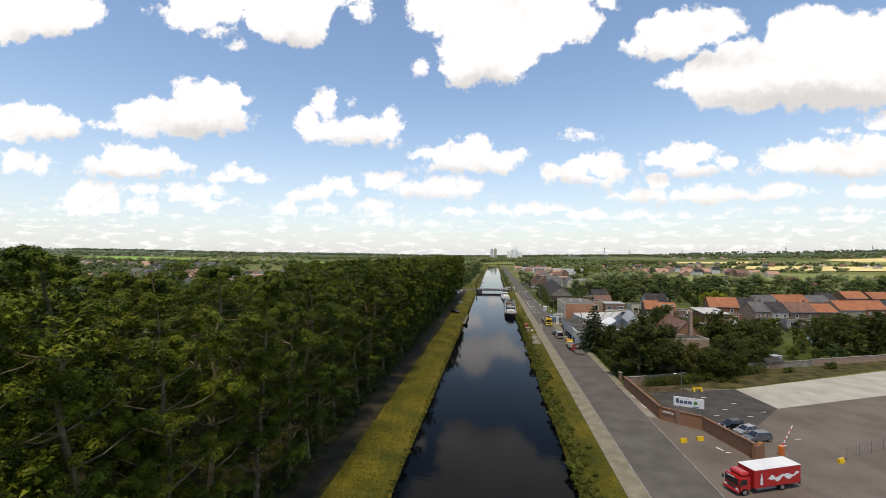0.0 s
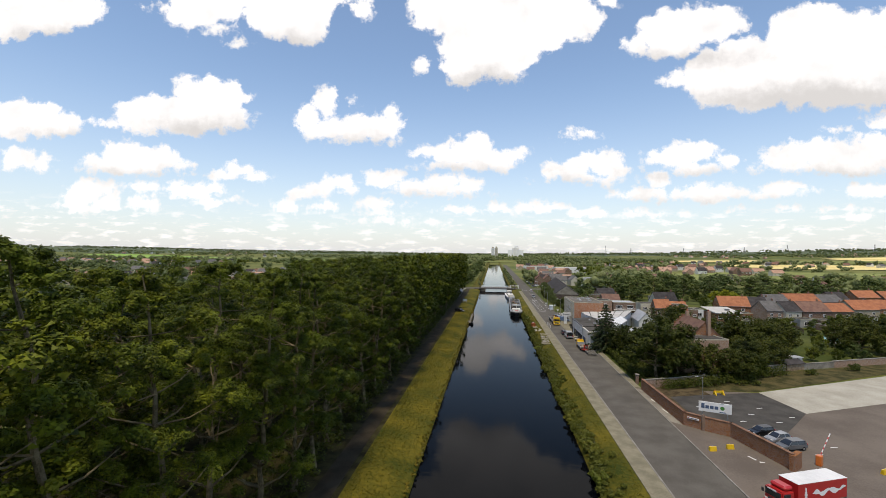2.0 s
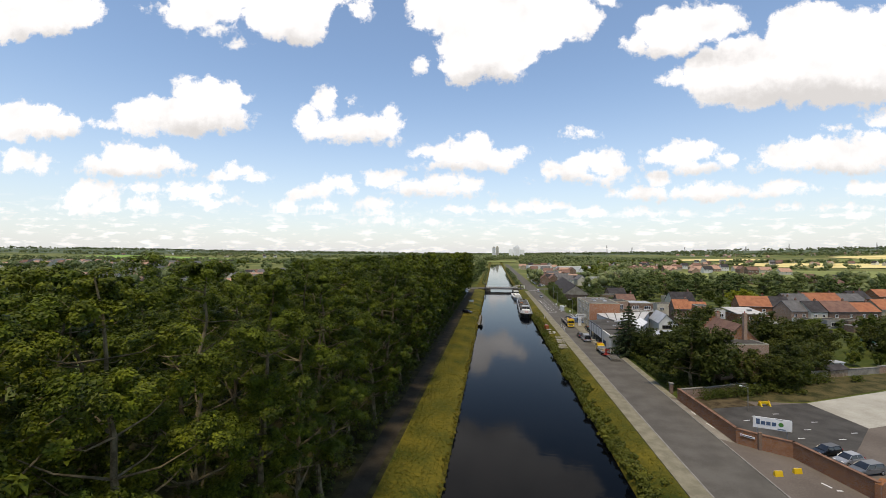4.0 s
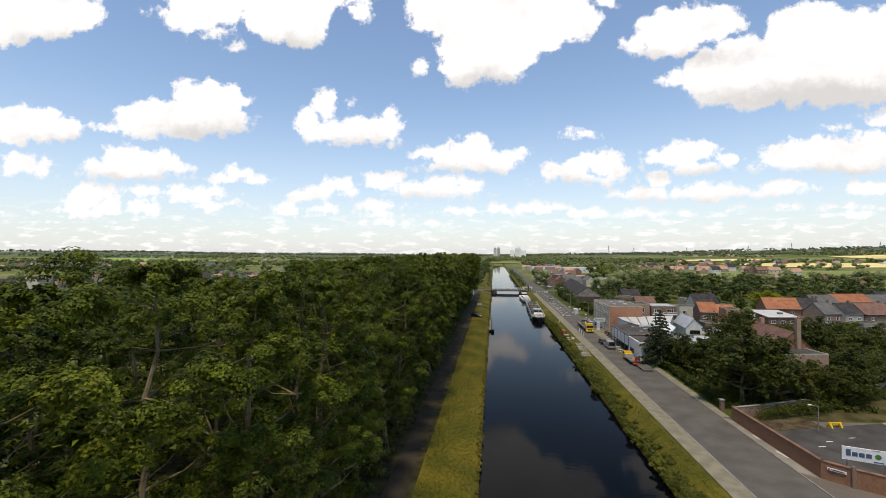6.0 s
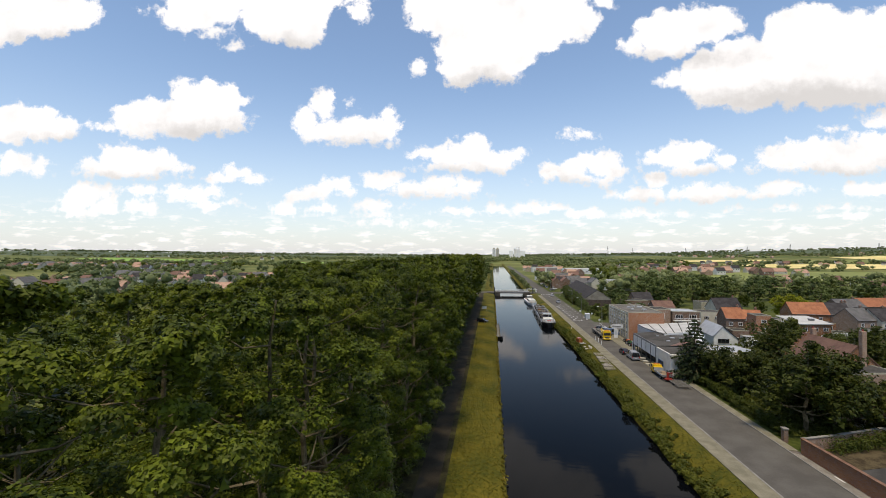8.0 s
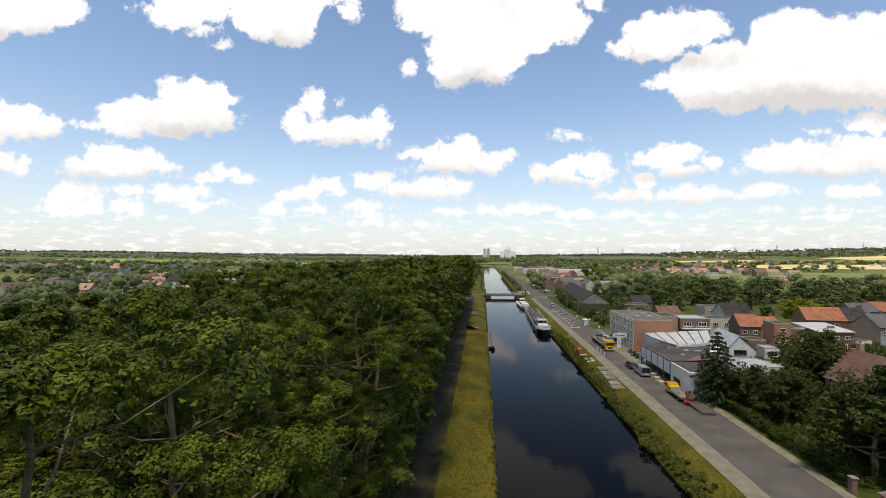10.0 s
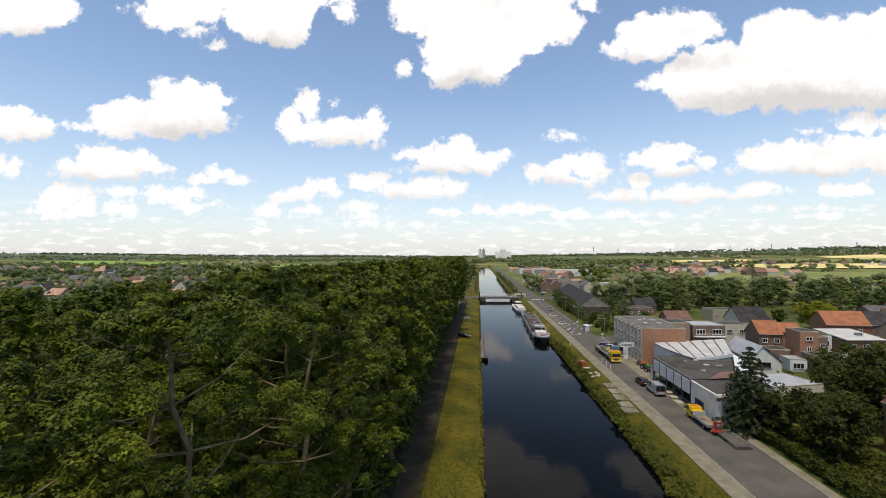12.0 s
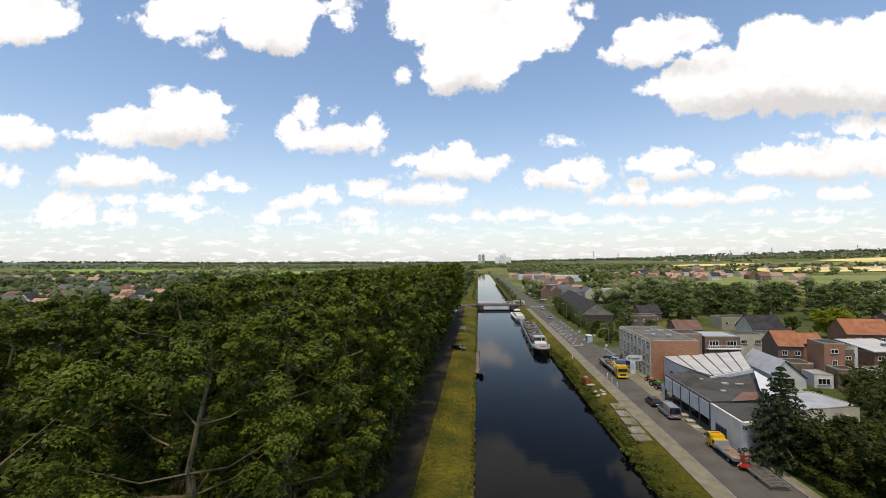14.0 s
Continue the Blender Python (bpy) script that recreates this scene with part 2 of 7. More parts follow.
def brick_mat(name, one, two, joint, size=1.0):
    """Running-bond brickwork on upright walls at real size."""
    m = mat(name + "_base", one, two, 1.2, 0.85, 0.0, spread=0.08)
    t = m.node_tree
    bsdf = t.nodes["Principled BSDF"]
    was = bsdf.inputs["Base Color"].links[0].from_socket
    own = t.nodes.new("ShaderNodeTexCoord")
    sep = t.nodes.new("ShaderNodeSeparateXYZ")
    t.links.new(own.outputs["Object"], sep.inputs[0])
    along = t.nodes.new("ShaderNodeMath")
    along.operation = "ADD"
    t.links.new(sep.outputs[0], along.inputs[0])
    t.links.new(sep.outputs[1], along.inputs[1])
    comb = t.nodes.new("ShaderNodeCombineXYZ")
    t.links.new(along.outputs[0], comb.inputs[0])
    t.links.new(sep.outputs[2], comb.inputs[1])
    brick = t.nodes.new("ShaderNodeTexBrick")
    t.links.new(comb.outputs[0], brick.inputs["Vector"])
    t.links.new(was, brick.inputs["Color1"])
    dim = t.nodes.new("ShaderNodeHueSaturation")
    dim.inputs["Value"].default_value = 0.78
    t.links.new(was, dim.inputs["Color"])
    t.links.new(dim.outputs[0], brick.inputs["Color2"])
    brick.inputs["Mortar"].default_value = (*joint, 1)
    brick.inputs["Scale"].default_value = 1.0
    brick.inputs["Brick Width"].default_value = 0.22 * size
    brick.inputs["Row Height"].default_value = 0.075 * size
    brick.inputs["Mortar Size"].default_value = 0.008 * size
    t.links.new(brick.outputs[0], bsdf.inputs["Base Color"])
    MATS[name] = m
    return m


def tile_mat(name, dark, light, step=0.3, rough=0.75):
    """Roof tiles: courses that step with height, and broken tones."""
    m = mat(name, dark, light, 0.6, rough, 0.0, fine=7.0, spread=0.1)
    t = m.node_tree
    bsdf = t.nodes["Principled BSDF"]
    geo = t.nodes.new("ShaderNodeNewGeometry")
    wave = t.nodes.new("ShaderNodeTexWave")
    wave.bands_direction = "Z"
    wave.wave_profile = "SAW"
    wave.inputs["Scale"].default_value = 0.314 / (step * 0.6)
    wave.inputs["Distortion"].default_value = 0.4
    t.links.new(geo.outputs["Position"], wave.inputs["Vector"])
    b = t.nodes.new("ShaderNodeBump")
    b.inputs["Strength"].default_value = 0.5
    b.inputs["Distance"].default_value = 0.05
    t.links.new(wave.outputs["Fac"], b.inputs["Height"])
    t.links.new(b.outputs[0], bsdf.inputs["Normal"])
    return m


mat("asphalt", (0.086, 0.079, 0.068), (0.118, 0.11, 0.095), 0.25, 0.9, 0.01, fine=30)
mat("dark_asphalt", (0.05063, 0.04759, 0.04328), (0.081, 0.07695, 0.06925), 0.3, 0.9, 0.01, fine=30)
mat("yard_paving", (0.112, 0.09318, 0.07749), (0.1595, 0.1344, 0.112), 0.12, 0.88, 0.008, fine=40)
mat("pale_concrete", (0.3152, 0.2977, 0.2443), (0.4115, 0.394, 0.3338), 0.2, 0.85, 0.005, fine=20)
mat("pavement", (0.1588, 0.1461, 0.1014), (0.2381, 0.2169, 0.1538), 0.5, 0.9, 0.01, fine=12)
mat("kerb", (0.184, 0.173, 0.1518), (0.2668, 0.253, 0.2254), 0.8, 0.9, 0.004)
# towpath asphalt, with the shade of the trees mixed into its dark colour
mat("shaded_path_asphalt", (0.03, 0.024, 0.015), (0.056, 0.045, 0.029), 0.3, 0.95, 0.01, fine=20)
mat("road_paint", (0.55, 0.55, 0.53), (0.72, 0.72, 0.7), 2.0, 0.7)
mat("meadow", (0.04219, 0.05907, 0.01148), (0.1097, 0.1182, 0.0246), 0.045, 0.95, 0.05, fine=26)
mat("bank_grass", (0.03, 0.043, 0.006), (0.14, 0.112, 0.013), 0.11, 0.95, 0.05, fine=16, lo=0.28, hi=0.7)
mat("lawn", (0.038, 0.052, 0.013), (0.085, 0.1, 0.028), 0.1, 0.95, 0.04, fine=20)
# far crops and pasture: colours raised to stand in for stronger sun out there
mat("far_field", (0.165, 0.19, 0.056), (0.235, 0.255, 0.085), 0.01, 0.95, 0.0, fine=12)
mat("wheat", (0.598, 0.483, 0.184), (0.759, 0.6325, 0.2875), 0.01, 0.95, 0.0, fine=14)
mat("bright_field", (0.176, 0.286, 0.055), (0.242, 0.374, 0.088), 0.01, 0.95, 0.0, fine=14)
mat("soil", (0.04032, 0.0288, 0.01555), (0.108, 0.08352, 0.04536), 0.6, 0.95, 0.05)
mat("weeds", (0.032, 0.034, 0.011), (0.1, 0.082, 0.034), 0.35, 0.95, 0.06, fine=10)
mat("bark", (0.07875, 0.06187, 0.0342), (0.1913, 0.1575, 0.09406), 1.5, 0.95, 0.05)
mat("quay_stone", (0.06, 0.055, 0.045), (0.13, 0.12, 0.1), 0.8, 0.9, 0.03)
leaf_mat("poplar_leaf", (0.011, 0.021, 0.002), (0.128, 0.158, 0.0108), (1.1, 1.2, 0.3), 0.12, 0.26, 0.6)
leaf_mat("broad_leaf", (0.022, 0.032, 0.006), (0.082, 0.094, 0.0145), (1.25, 1.2, 0.4), 0.2)
leaf_mat("light_leaf", (0.05, 0.07, 0.01), (0.12, 0.145, 0.022), (1.2, 1.2, 0.4))
# distance haze and sun put into these two paler, greyer leaf colours
leaf_mat("hazed_far_leaf", (0.085, 0.114, 0.044), (0.195, 0.224, 0.094), (1.2, 1.2, 0.5), 0.2, patchy=0.06)
leaf_mat("hazed_mid_leaf", (0.056, 0.083, 0.025), (0.14, 0.172, 0.052), (1.2, 1.2, 0.5), 0.2, patchy=0.2)
leaf_mat("golden_leaf", (0.2, 0.21, 0.015), (0.33, 0.33, 0.028), (1.1, 1.1, 0.4))
leaf_mat("copper_leaf", (0.02, 0.013, 0.013), (0.05, 0.028, 0.026), (1.2, 0.8, 0.7), 0.2)
leaf_mat("needles", (0.018, 0.031, 0.012), (0.04, 0.058, 0.022), (1.0, 1.0, 0.6), 0.15)
leaf_mat("hedge_leaf", (0.032, 0.045, 0.006), (0.085, 0.098, 0.013), (1.2, 1.2, 0.4), 0.2)
leaf_mat("bank_leaf", (0.052, 0.064, 0.009), (0.138, 0.142, 0.02), (1.2, 1.1, 0.4), 0.2)
leaf_mat("reed_leaf", (0.07, 0.071, 0.008), (0.16, 0.135, 0.018), (1.2, 1.1, 0.4), 0.25)
brick_mat("red_brick", (0.2324, 0.08834, 0.03241), (0.3068, 0.1301, 0.05008), (0.25, 0.22, 0.2))
brick_mat("orange_brick", (0.3444, 0.1394, 0.06642), (0.41, 0.1804, 0.09225), (0.4, 0.3, 0.24))
brick_mat("brown_brick", (0.1558, 0.0902, 0.05535), (0.2214, 0.1353, 0.08487), (0.24, 0.21, 0.19))
brick_mat("dark_brick", (0.06, 0.045, 0.036), (0.1, 0.076, 0.06), (0.12, 0.1, 0.09))
brick_mat("pink_brick", (0.2788, 0.1722, 0.1107), (0.3444, 0.2214, 0.1476), (0.36, 0.3, 0.26))
brick_mat("yellow_brick", (0.3116, 0.2706, 0.1697), (0.3772, 0.328, 0.214), (0.4, 0.37, 0.32))
tile_mat("orange_tile", (0.255, 0.085, 0.03442), (0.374, 0.1403, 0.05738))
# far village tiles, paled so that the colour itself looks sunlit
tile_mat("sunlit_rose_tile", (0.34, 0.19, 0.125), (0.47, 0.29, 0.2))
tile_mat("brown_tile", (0.13, 0.065, 0.045), (0.2, 0.105, 0.07))
tile_mat("slate", (0.036, 0.033, 0.033), (0.062, 0.057, 0.057), rough=0.86)
tile_mat("grey_tile", (0.0748, 0.0714, 0.068), (0.1224, 0.117, 0.1122))
mat("gravel_roof", (0.1, 0.092, 0.078), (0.17, 0.158, 0.138), 0.3, 0.9, 0.01, fine=16)
mat("felt_roof", (0.0468, 0.0432, 0.03762), (0.0864, 0.08064, 0.07182), 0.25, 0.9, 0.01, fine=8)
mat("zinc_roof", (0.289, 0.306, 0.323), (0.391, 0.408, 0.425), 0.4, 0.5, 0.0)
mat("fibre_cement", (0.4, 0.392, 0.365), (0.5, 0.49, 0.46), 0.35, 0.8, 0.0, fine=12)
mat("white_render", (0.5676, 0.559, 0.5172), (0.6708, 0.6622, 0.6173), 0.6, 0.85, 0.003, spread=0.04)
mat("cream_render", (0.442, 0.408, 0.323), (0.527, 0.493, 0.3995), 0.6, 0.85, 0.003, spread=0.05)
mat("grey_render", (0.225, 0.225, 0.2175), (0.3, 0.3, 0.2888), 0.5, 0.85, 0.003, spread=0.05)
mat("blue_grey_cladding", (0.42, 0.46, 0.5), (0.5, 0.54, 0.58), 0.5, 0.6)
mat("white_panel", (0.5984, 0.6072, 0.6037), (0.704, 0.7128, 0.7072), 0.5, 0.5)
mat("concrete_frame", (0.3038, 0.2812, 0.2164), (0.405, 0.3825, 0.2949), 0.6, 0.85)
mat("white_frame", (0.68, 0.68, 0.66), (0.78, 0.78, 0.76), 2.0, 0.5)
mat("silo_white", (0.76, 0.76, 0.74), (0.82, 0.82, 0.8), 0.05, 0.6)
mat("dark_frame", (0.03, 0.03, 0.032), (0.06, 0.06, 0.062), 2.0, 0.5)
mat("blue_frame", (0.03, 0.06, 0.12), (0.06, 0.1, 0.17), 2.0, 0.5)
mat("window_glass", (0.0072, 0.0084, 0.0096), (0.018, 0.0204, 0.0228), 0.8, 0.06)
mat("steel", (0.3, 0.3, 0.3), (0.42, 0.42, 0.42), 2.0, 0.45, metal=0.7)
mat("grey_steel", (0.16, 0.16, 0.165), (0.24, 0.24, 0.245), 2.0, 0.55, metal=0.3)
mat("rubber", (0.012, 0.012, 0.012), (0.028, 0.028, 0.027), 6.0, 0.85)
mat("rim_metal", (0.35, 0.35, 0.36), (0.5, 0.5, 0.5), 4.0, 0.35, metal=0.8)
mat("car_glass", (0.01, 0.011, 0.013), (0.02, 0.022, 0.025), 1.0, 0.04, coat=0.5)
for paint, value in (("black_paint", (0.006, 0.006, 0.007)), ("silver_paint", (0.27, 0.28, 0.3)), ("grey_paint", (0.11, 0.115, 0.12)),
                     ("white_paint", (0.72, 0.72, 0.71)), ("blue_paint", (0.12, 0.18, 0.3)), ("red_paint", (0.42, 0.018, 0.018)),
                     ("yellow_paint", (0.68, 0.44, 0.012)), ("plum_paint", (0.035, 0.02, 0.028)), ("orange_paint", (0.62, 0.16, 0.03)),
                     ("dark_red_paint", (0.3, 0.03, 0.02)), ("green_paint", (0.05, 0.2, 0.04)), ("hull_black", (0.012, 0.013, 0.015))):
    mat(paint, tuple(c * 0.88 for c in value), value, 1.2, 0.32, 0.0, coat=0.3, fine=14)
mat("headlight", (0.6, 0.6, 0.6), (0.75, 0.75, 0.75), 3.0, 0.15)
mat("tail_light", (0.35, 0.01, 0.01), (0.5, 0.02, 0.02), 3.0, 0.25)
mat("rust", (0.2, 0.06, 0.02), (0.34, 0.12, 0.04), 1.5, 0.85)
mat("hatch_grey", (0.042, 0.0408, 0.0384), (0.078, 0.075, 0.069), 0.8, 0.7)
mat("coping", (0.16, 0.085, 0.055), (0.24, 0.14, 0.095), 0.8, 0.9)
mat("worn_concrete", (0.17, 0.155, 0.13), (0.27, 0.25, 0.21), 0.4, 0.9)
mat("plank", (0.16, 0.115, 0.075), (0.28, 0.215, 0.15), 1.5, 0.85, spread=0.2)
mat("grey_plank", (0.12, 0.114, 0.0969), (0.192, 0.18, 0.1539), 1.5, 0.85, spread=0.15)
mat("pool_water", (0.1, 0.42, 0.46), (0.16, 0.5, 0.52), 2.0, 0.1)
mat("leaf_litter", (0.02, 0.018, 0.008), (0.055, 0.05, 0.018), 0.5, 0.95, 0.05)
mat("open_country", (0.065, 0.092, 0.024), (0.19, 0.19, 0.06), 0.006, 0.95, 0.0, fine=5)
mat("hill_wood", (0.06, 0.084, 0.046), (0.115, 0.14, 0.08), 0.012, 0.95, 0.0, fine=6)

water = mat("canal_water", (0.0012, 0.0019, 0.0032), (0.0028, 0.0032, 0.0042), 0.05, 0.045)
wtree = water.node_tree
ripple = wtree.nodes.new("ShaderNodeTexNoise")
ripple.inputs["Scale"].default_value = 0.9
ripple.inputs["Detail"].default_value = 3.0
stretch = wtree.nodes.new("ShaderNodeMapping")
stretch.inputs["Scale"].default_value = (0.5, 1.4, 1.0)
wtree.links.new(wtree.nodes.new("ShaderNodeNewGeometry").outputs["Position"], stretch.inputs[0])
wtree.links.new(stretch.outputs[0], ripple.inputs["Vector"])
ripple_bump = wtree.nodes.new("ShaderNodeBump")
ripple_bump.inputs["Strength"].default_value = 0.25
ripple_bump.inputs["Distance"].default_value = 0.02
wtree.links.new(ripple.outputs[0], ripple_bump.inputs["Height"])
wtree.links.new(ripple_bump.outputs[0], wtree.nodes["Principled BSDF"].inputs["Normal"])
wtree.nodes["Principled BSDF"].inputs["IOR"].default_value = 1.11

# ---- building tools ----
def mesh_of(name, bm, material):
    me = bpy.data.meshes.new(name)
    bm.to_mesh(me)
    bm.free()
    me.materials.append(MATS[material])
    return me


def part(name, bm, material, parent, label=""):
    ob = new(name, mesh_of(name, bm, material))
    ob.parent = parent
    return tagged(ob, label)


def alone(name, bm, material, label, category, kind="", group="", m=None):
    ob = new(name, mesh_of(name, bm, material))
    if m is not None:
        ob.matrix_world = m
    return tagged(ob, label, category, group, kind)


def thing(name, m, label, category, group="", kind=""):
    ob = new(name)
    ob.empty_display_size = 0.3
    ob.matrix_world = m
    return tagged(ob, label, category, group, kind)


def bevelled(bm, geom_edges, width, seg=1):
    bmesh.ops.bevel(bm, geom=geom_edges, offset=width, segments=seg, affect="EDGES", clamp_overlap=True)


def box(bm, x, y, z, sx, sy, sz, rz=0.0, bevel=0.0, rx=0.0, ry=0.0):
    """A block whose middle of the base is (x, y, z)."""
    m = pose(x, y, z, 0, 0, rz) @ pose(0, 0, sz / 2, rx, ry, 0) @ Matrix.Diagonal((sx, sy, sz, 1))
    made = bmesh.ops.create_cube(bm, size=1.0, matrix=m)
    if bevel:
        edges = list({e for v in made["verts"] for e in v.link_edges})
        bevelled(bm, edges, bevel)
    return bm


def boxed(*args, **more):
    return box(bmesh.new(), *args, **more)


def rod(bm, p, q, r0, r1=None, seg=8, caps=True):
    p, q = Vector(p), Vector(q)
    r1 = r0 if r1 is None else r1
    m = Matrix.Translation((p + q) / 2) @ (q - p).to_track_quat("Z", "Y").to_matrix().to_4x4()
    bmesh.ops.create_cone(bm, cap_ends=caps, cap_tris=False, segments=seg, radius1=r0, radius2=r1, depth=(q - p).length, matrix=m)
    return bm


def prism(bm, outline, z0, z1):
    """An upright prism over a plan outline, run anticlockwise."""
    low = [bm.verts.new((x, y, z0)) for x, y in outline]
    top = [bm.verts.new((x, y, z1)) for x, y in outline]
    bm.faces.new(top)
    bm.faces.new(low[::-1])
    n = len(outline)
    for i in range(n):
        j = (i + 1) % n
        bm.faces.new((low[i], low[j], top[j], top[i]))
    return bm


def profile(bm, outline, x0, x1, inset=0.0):
    """A solid pushed along x from an outline in (y, z), run anticlockwise as seen from +x."""
    a = [bm.verts.new((x0, y, z)) for y, z in outline]
    b = [bm.verts.new((x1, y, z)) for y, z in outline]
    bm.faces.new(b)
    bm.faces.new(a[::-1])
    n = len(outline)
    for i in range(n):
        j = (i + 1) % n
        bm.faces.new((a[i], a[j], b[j], b[i]))
    return bm


def frame_bars(bm, w, h, bar, deep, split=0):
    """A window frame round an opening w by h in the plane y = 0, with upright bars between."""
    box(bm, 0, 0, 0, w, deep, bar)
    box(bm, 0, 0, h - bar, w, deep, bar)
    for s in (-1, 1):
        box(bm, s * (w / 2 - bar / 2), 0, bar, bar, deep, h - 2 * bar)
    for k in range(split):
        box(bm, -w / 2 + w * (k + 1) / (split + 1), 0, bar, bar * 0.8, deep, h - 2 * bar)
    return bm


SHARED = {}


def window_on(parent, m, w, h, split=1, frame_mat="white_frame", glass="window_glass", sill=True, name="window"):
    """A window on a wall: frame, pane and sill. m: the middle of its foot, facing local -y."""
    key = (round(w, 2), round(h, 2), split, frame_mat, glass)
    if key not in SHARED:
        SHARED[key] = (mesh_of("window", frame_bars(bmesh.new(), w, h, min(0.11, w * 0.1), 0.12, split), frame_mat),
                       mesh_of("pane", boxed(0, 0.01, 0.03, w - 0.1, 0.05, h - 0.06), glass),
                       mesh_of("sill", boxed(0, -0.06, -0.1, w + 0.2, 0.2, 0.08), "kerb"))
    a, b, c = SHARED[key]
    win = new(name, a)
    win.parent, win.matrix_basis = parent, m
    pane = new("pane", b)
    pane.parent = win
    if sill:
        ledge = new("sill", c)
        ledge.parent = win
    return win


def mesh_from(name, verts, faces, material, smooth=False):
    me = bpy.data.meshes.new(name)
    me.from_pydata(verts, [], faces)
    me.materials.append(MATS[material])
    if smooth:
        me.polygons.foreach_set("use_smooth", [True] * len(me.polygons))
    me.update()
    return me


kernel = bmesh.new()
bmesh.ops.create_icosphere(kernel, subdivisions=1, radius=1.0)
kernel.verts.index_update()
KERNEL = np.array([v.co[:] for v in kernel.verts])
KERNEL_FACES = np.array([[v.index for v in f.verts] for f in kernel.faces])
kernel.free()


def leaf_cloud(name, centres, radii, count, size, material, dice, squash=0.8, droop=0.0, cores=None, hubs=None, within=None):
    """Many small pointed leaves on the outsides of clumps."""
    centres, radii = np.asarray(centres, float), np.asarray(radii, float)
    n = len(centres)
    per = max(1, count // n)
    k = n * per
    c = np.repeat(centres, per, axis=0)
    r = np.repeat(radii, per)[:, None]
    d = dice.normal(size=(k, 3))
    d /= np.linalg.norm(d, axis=1)[:, None]
    d[:, 2] = np.where(dice.uniform(size=k) < 0.55, np.abs(d[:, 2]), d[:, 2])
    place = c + d * r * dice.uniform(0.5, 1.05, (k, 1)) * np.array((1, 1, squash))
    place[:, 2] -= droop * r[:, 0]
    normal = d + np.array((0, 0, 0.65)) + dice.normal(scale=0.55, size=(k, 3))
    if hubs is not None:
        out = place - np.repeat(np.asarray(hubs, float), per, axis=0)
        normal += 0.5 * out / np.maximum(np.linalg.norm(out, axis=1), 0.01)[:, None]
    normal /= np.linalg.norm(normal, axis=1)[:, None]
    side = np.cross(normal, dice.normal(size=(k, 3)))
    side /= np.linalg.norm(side, axis=1)[:, None]
    tip = np.cross(side, normal)
    s = (size * dice.uniform(0.6, 1.3, k))[:, None]
    verts = np.empty((k, 3, 3))
    verts[:, 0] = place - tip * s * 0.45 + side * s * 0.46
    verts[:, 1] = place + tip * s * 0.65 + side * s * dice.uniform(-0.2, 0.2, (k, 1))
    verts[:, 2] = place - tip * s * 0.4 - side * s * 0.46
    if within is not None:
        # larger filler leaves, added to block light and darken the inside of each clump
        mids, wide = np.repeat(np.array([p[:] for p, _ in within]), 36, axis=0), np.repeat([r for _, r in within], 36)[:, None]
        n_in = len(mids)
        at = mids + dice.normal(scale=0.27, size=(n_in, 3)) * wide - np.array((0, 0, 0.35)) * wide
        up = np.array((0, 0, 1.0)) + dice.normal(scale=0.55, size=(n_in, 3))
        across_in = np.cross(up, dice.normal(size=(n_in, 3)))
        across_in /= np.linalg.norm(across_in, axis=1)[:, None]
        along_in = np.cross(across_in, up / np.linalg.norm(up, axis=1)[:, None])
        big = dice.uniform(0.5, 0.95, (n_in, 1)) * size
        extra = np.stack((at - along_in * big + across_in * big, at + along_in * big * 1.4, at - along_in * big - across_in * big), axis=1)
        verts = np.concatenate((verts, extra))
        k += n_in
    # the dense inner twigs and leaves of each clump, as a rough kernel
    cores = list(cores) if cores else []
    inner = np.empty((len(cores), 12, 3))
    for j, (at, r) in enumerate(cores):
        inner[j] = np.array(at) + KERNEL * r * dice.uniform(0.75, 1.1, (12, 1))
    me = bpy.data.meshes.new(name)
    me.vertices.add(3 * k + 12 * len(cores))
    me.vertices.foreach_set("co", np.concatenate((verts.reshape(-1), inner.reshape(-1))))
    corner = np.concatenate((np.arange(3 * k), *[3 * k + 12 * j + KERNEL_FACES.reshape(-1) for j in range(len(cores))])).astype(np.int32)
    sides = np.concatenate((np.full(k, 3), np.full(20 * len(cores), 3))).astype(np.int32)
    me.loops.add(len(corner))
    me.loops.foreach_set("vertex_index", corner)
    me.polygons.add(len(sides))
    me.polygons.foreach_set("loop_start", (np.cumsum(sides) - sides).astype(np.int32))
    me.polygons.foreach_set("loop_total", sides)
    me.materials.append(MATS[material])
    me.update(calc_edges=True)
    return me


def tube(bm, points, radii, seg, weld=None):
    """One limb: rings of corners along a line, joined to the limb that it grows from by a shared corner."""
    rings = []
    for k, (p, r) in enumerate(zip(points, radii)):
        ahead_of = points[min(k + 1, len(points) - 1)] - points[max(k - 1, 0)]
        turn = ahead_of.to_track_quat("Z", "Y")
        rings.append([bm.verts.new(p + turn @ Vector((math.cos(j * math.tau / seg) * r, math.sin(j * math.tau / seg) * r, 0))) for j in range(seg)])
    if weld is not None:
        bm.verts.remove(rings[0][0])
        rings[0][0] = weld
    for a, b in zip(rings, rings[1:]):
        for j in range(seg):
            i = (j + 1) % seg
            bm.faces.new((a[j], a[i], b[i], b[j]))
    bm.faces.new(rings[-1])
    return rings


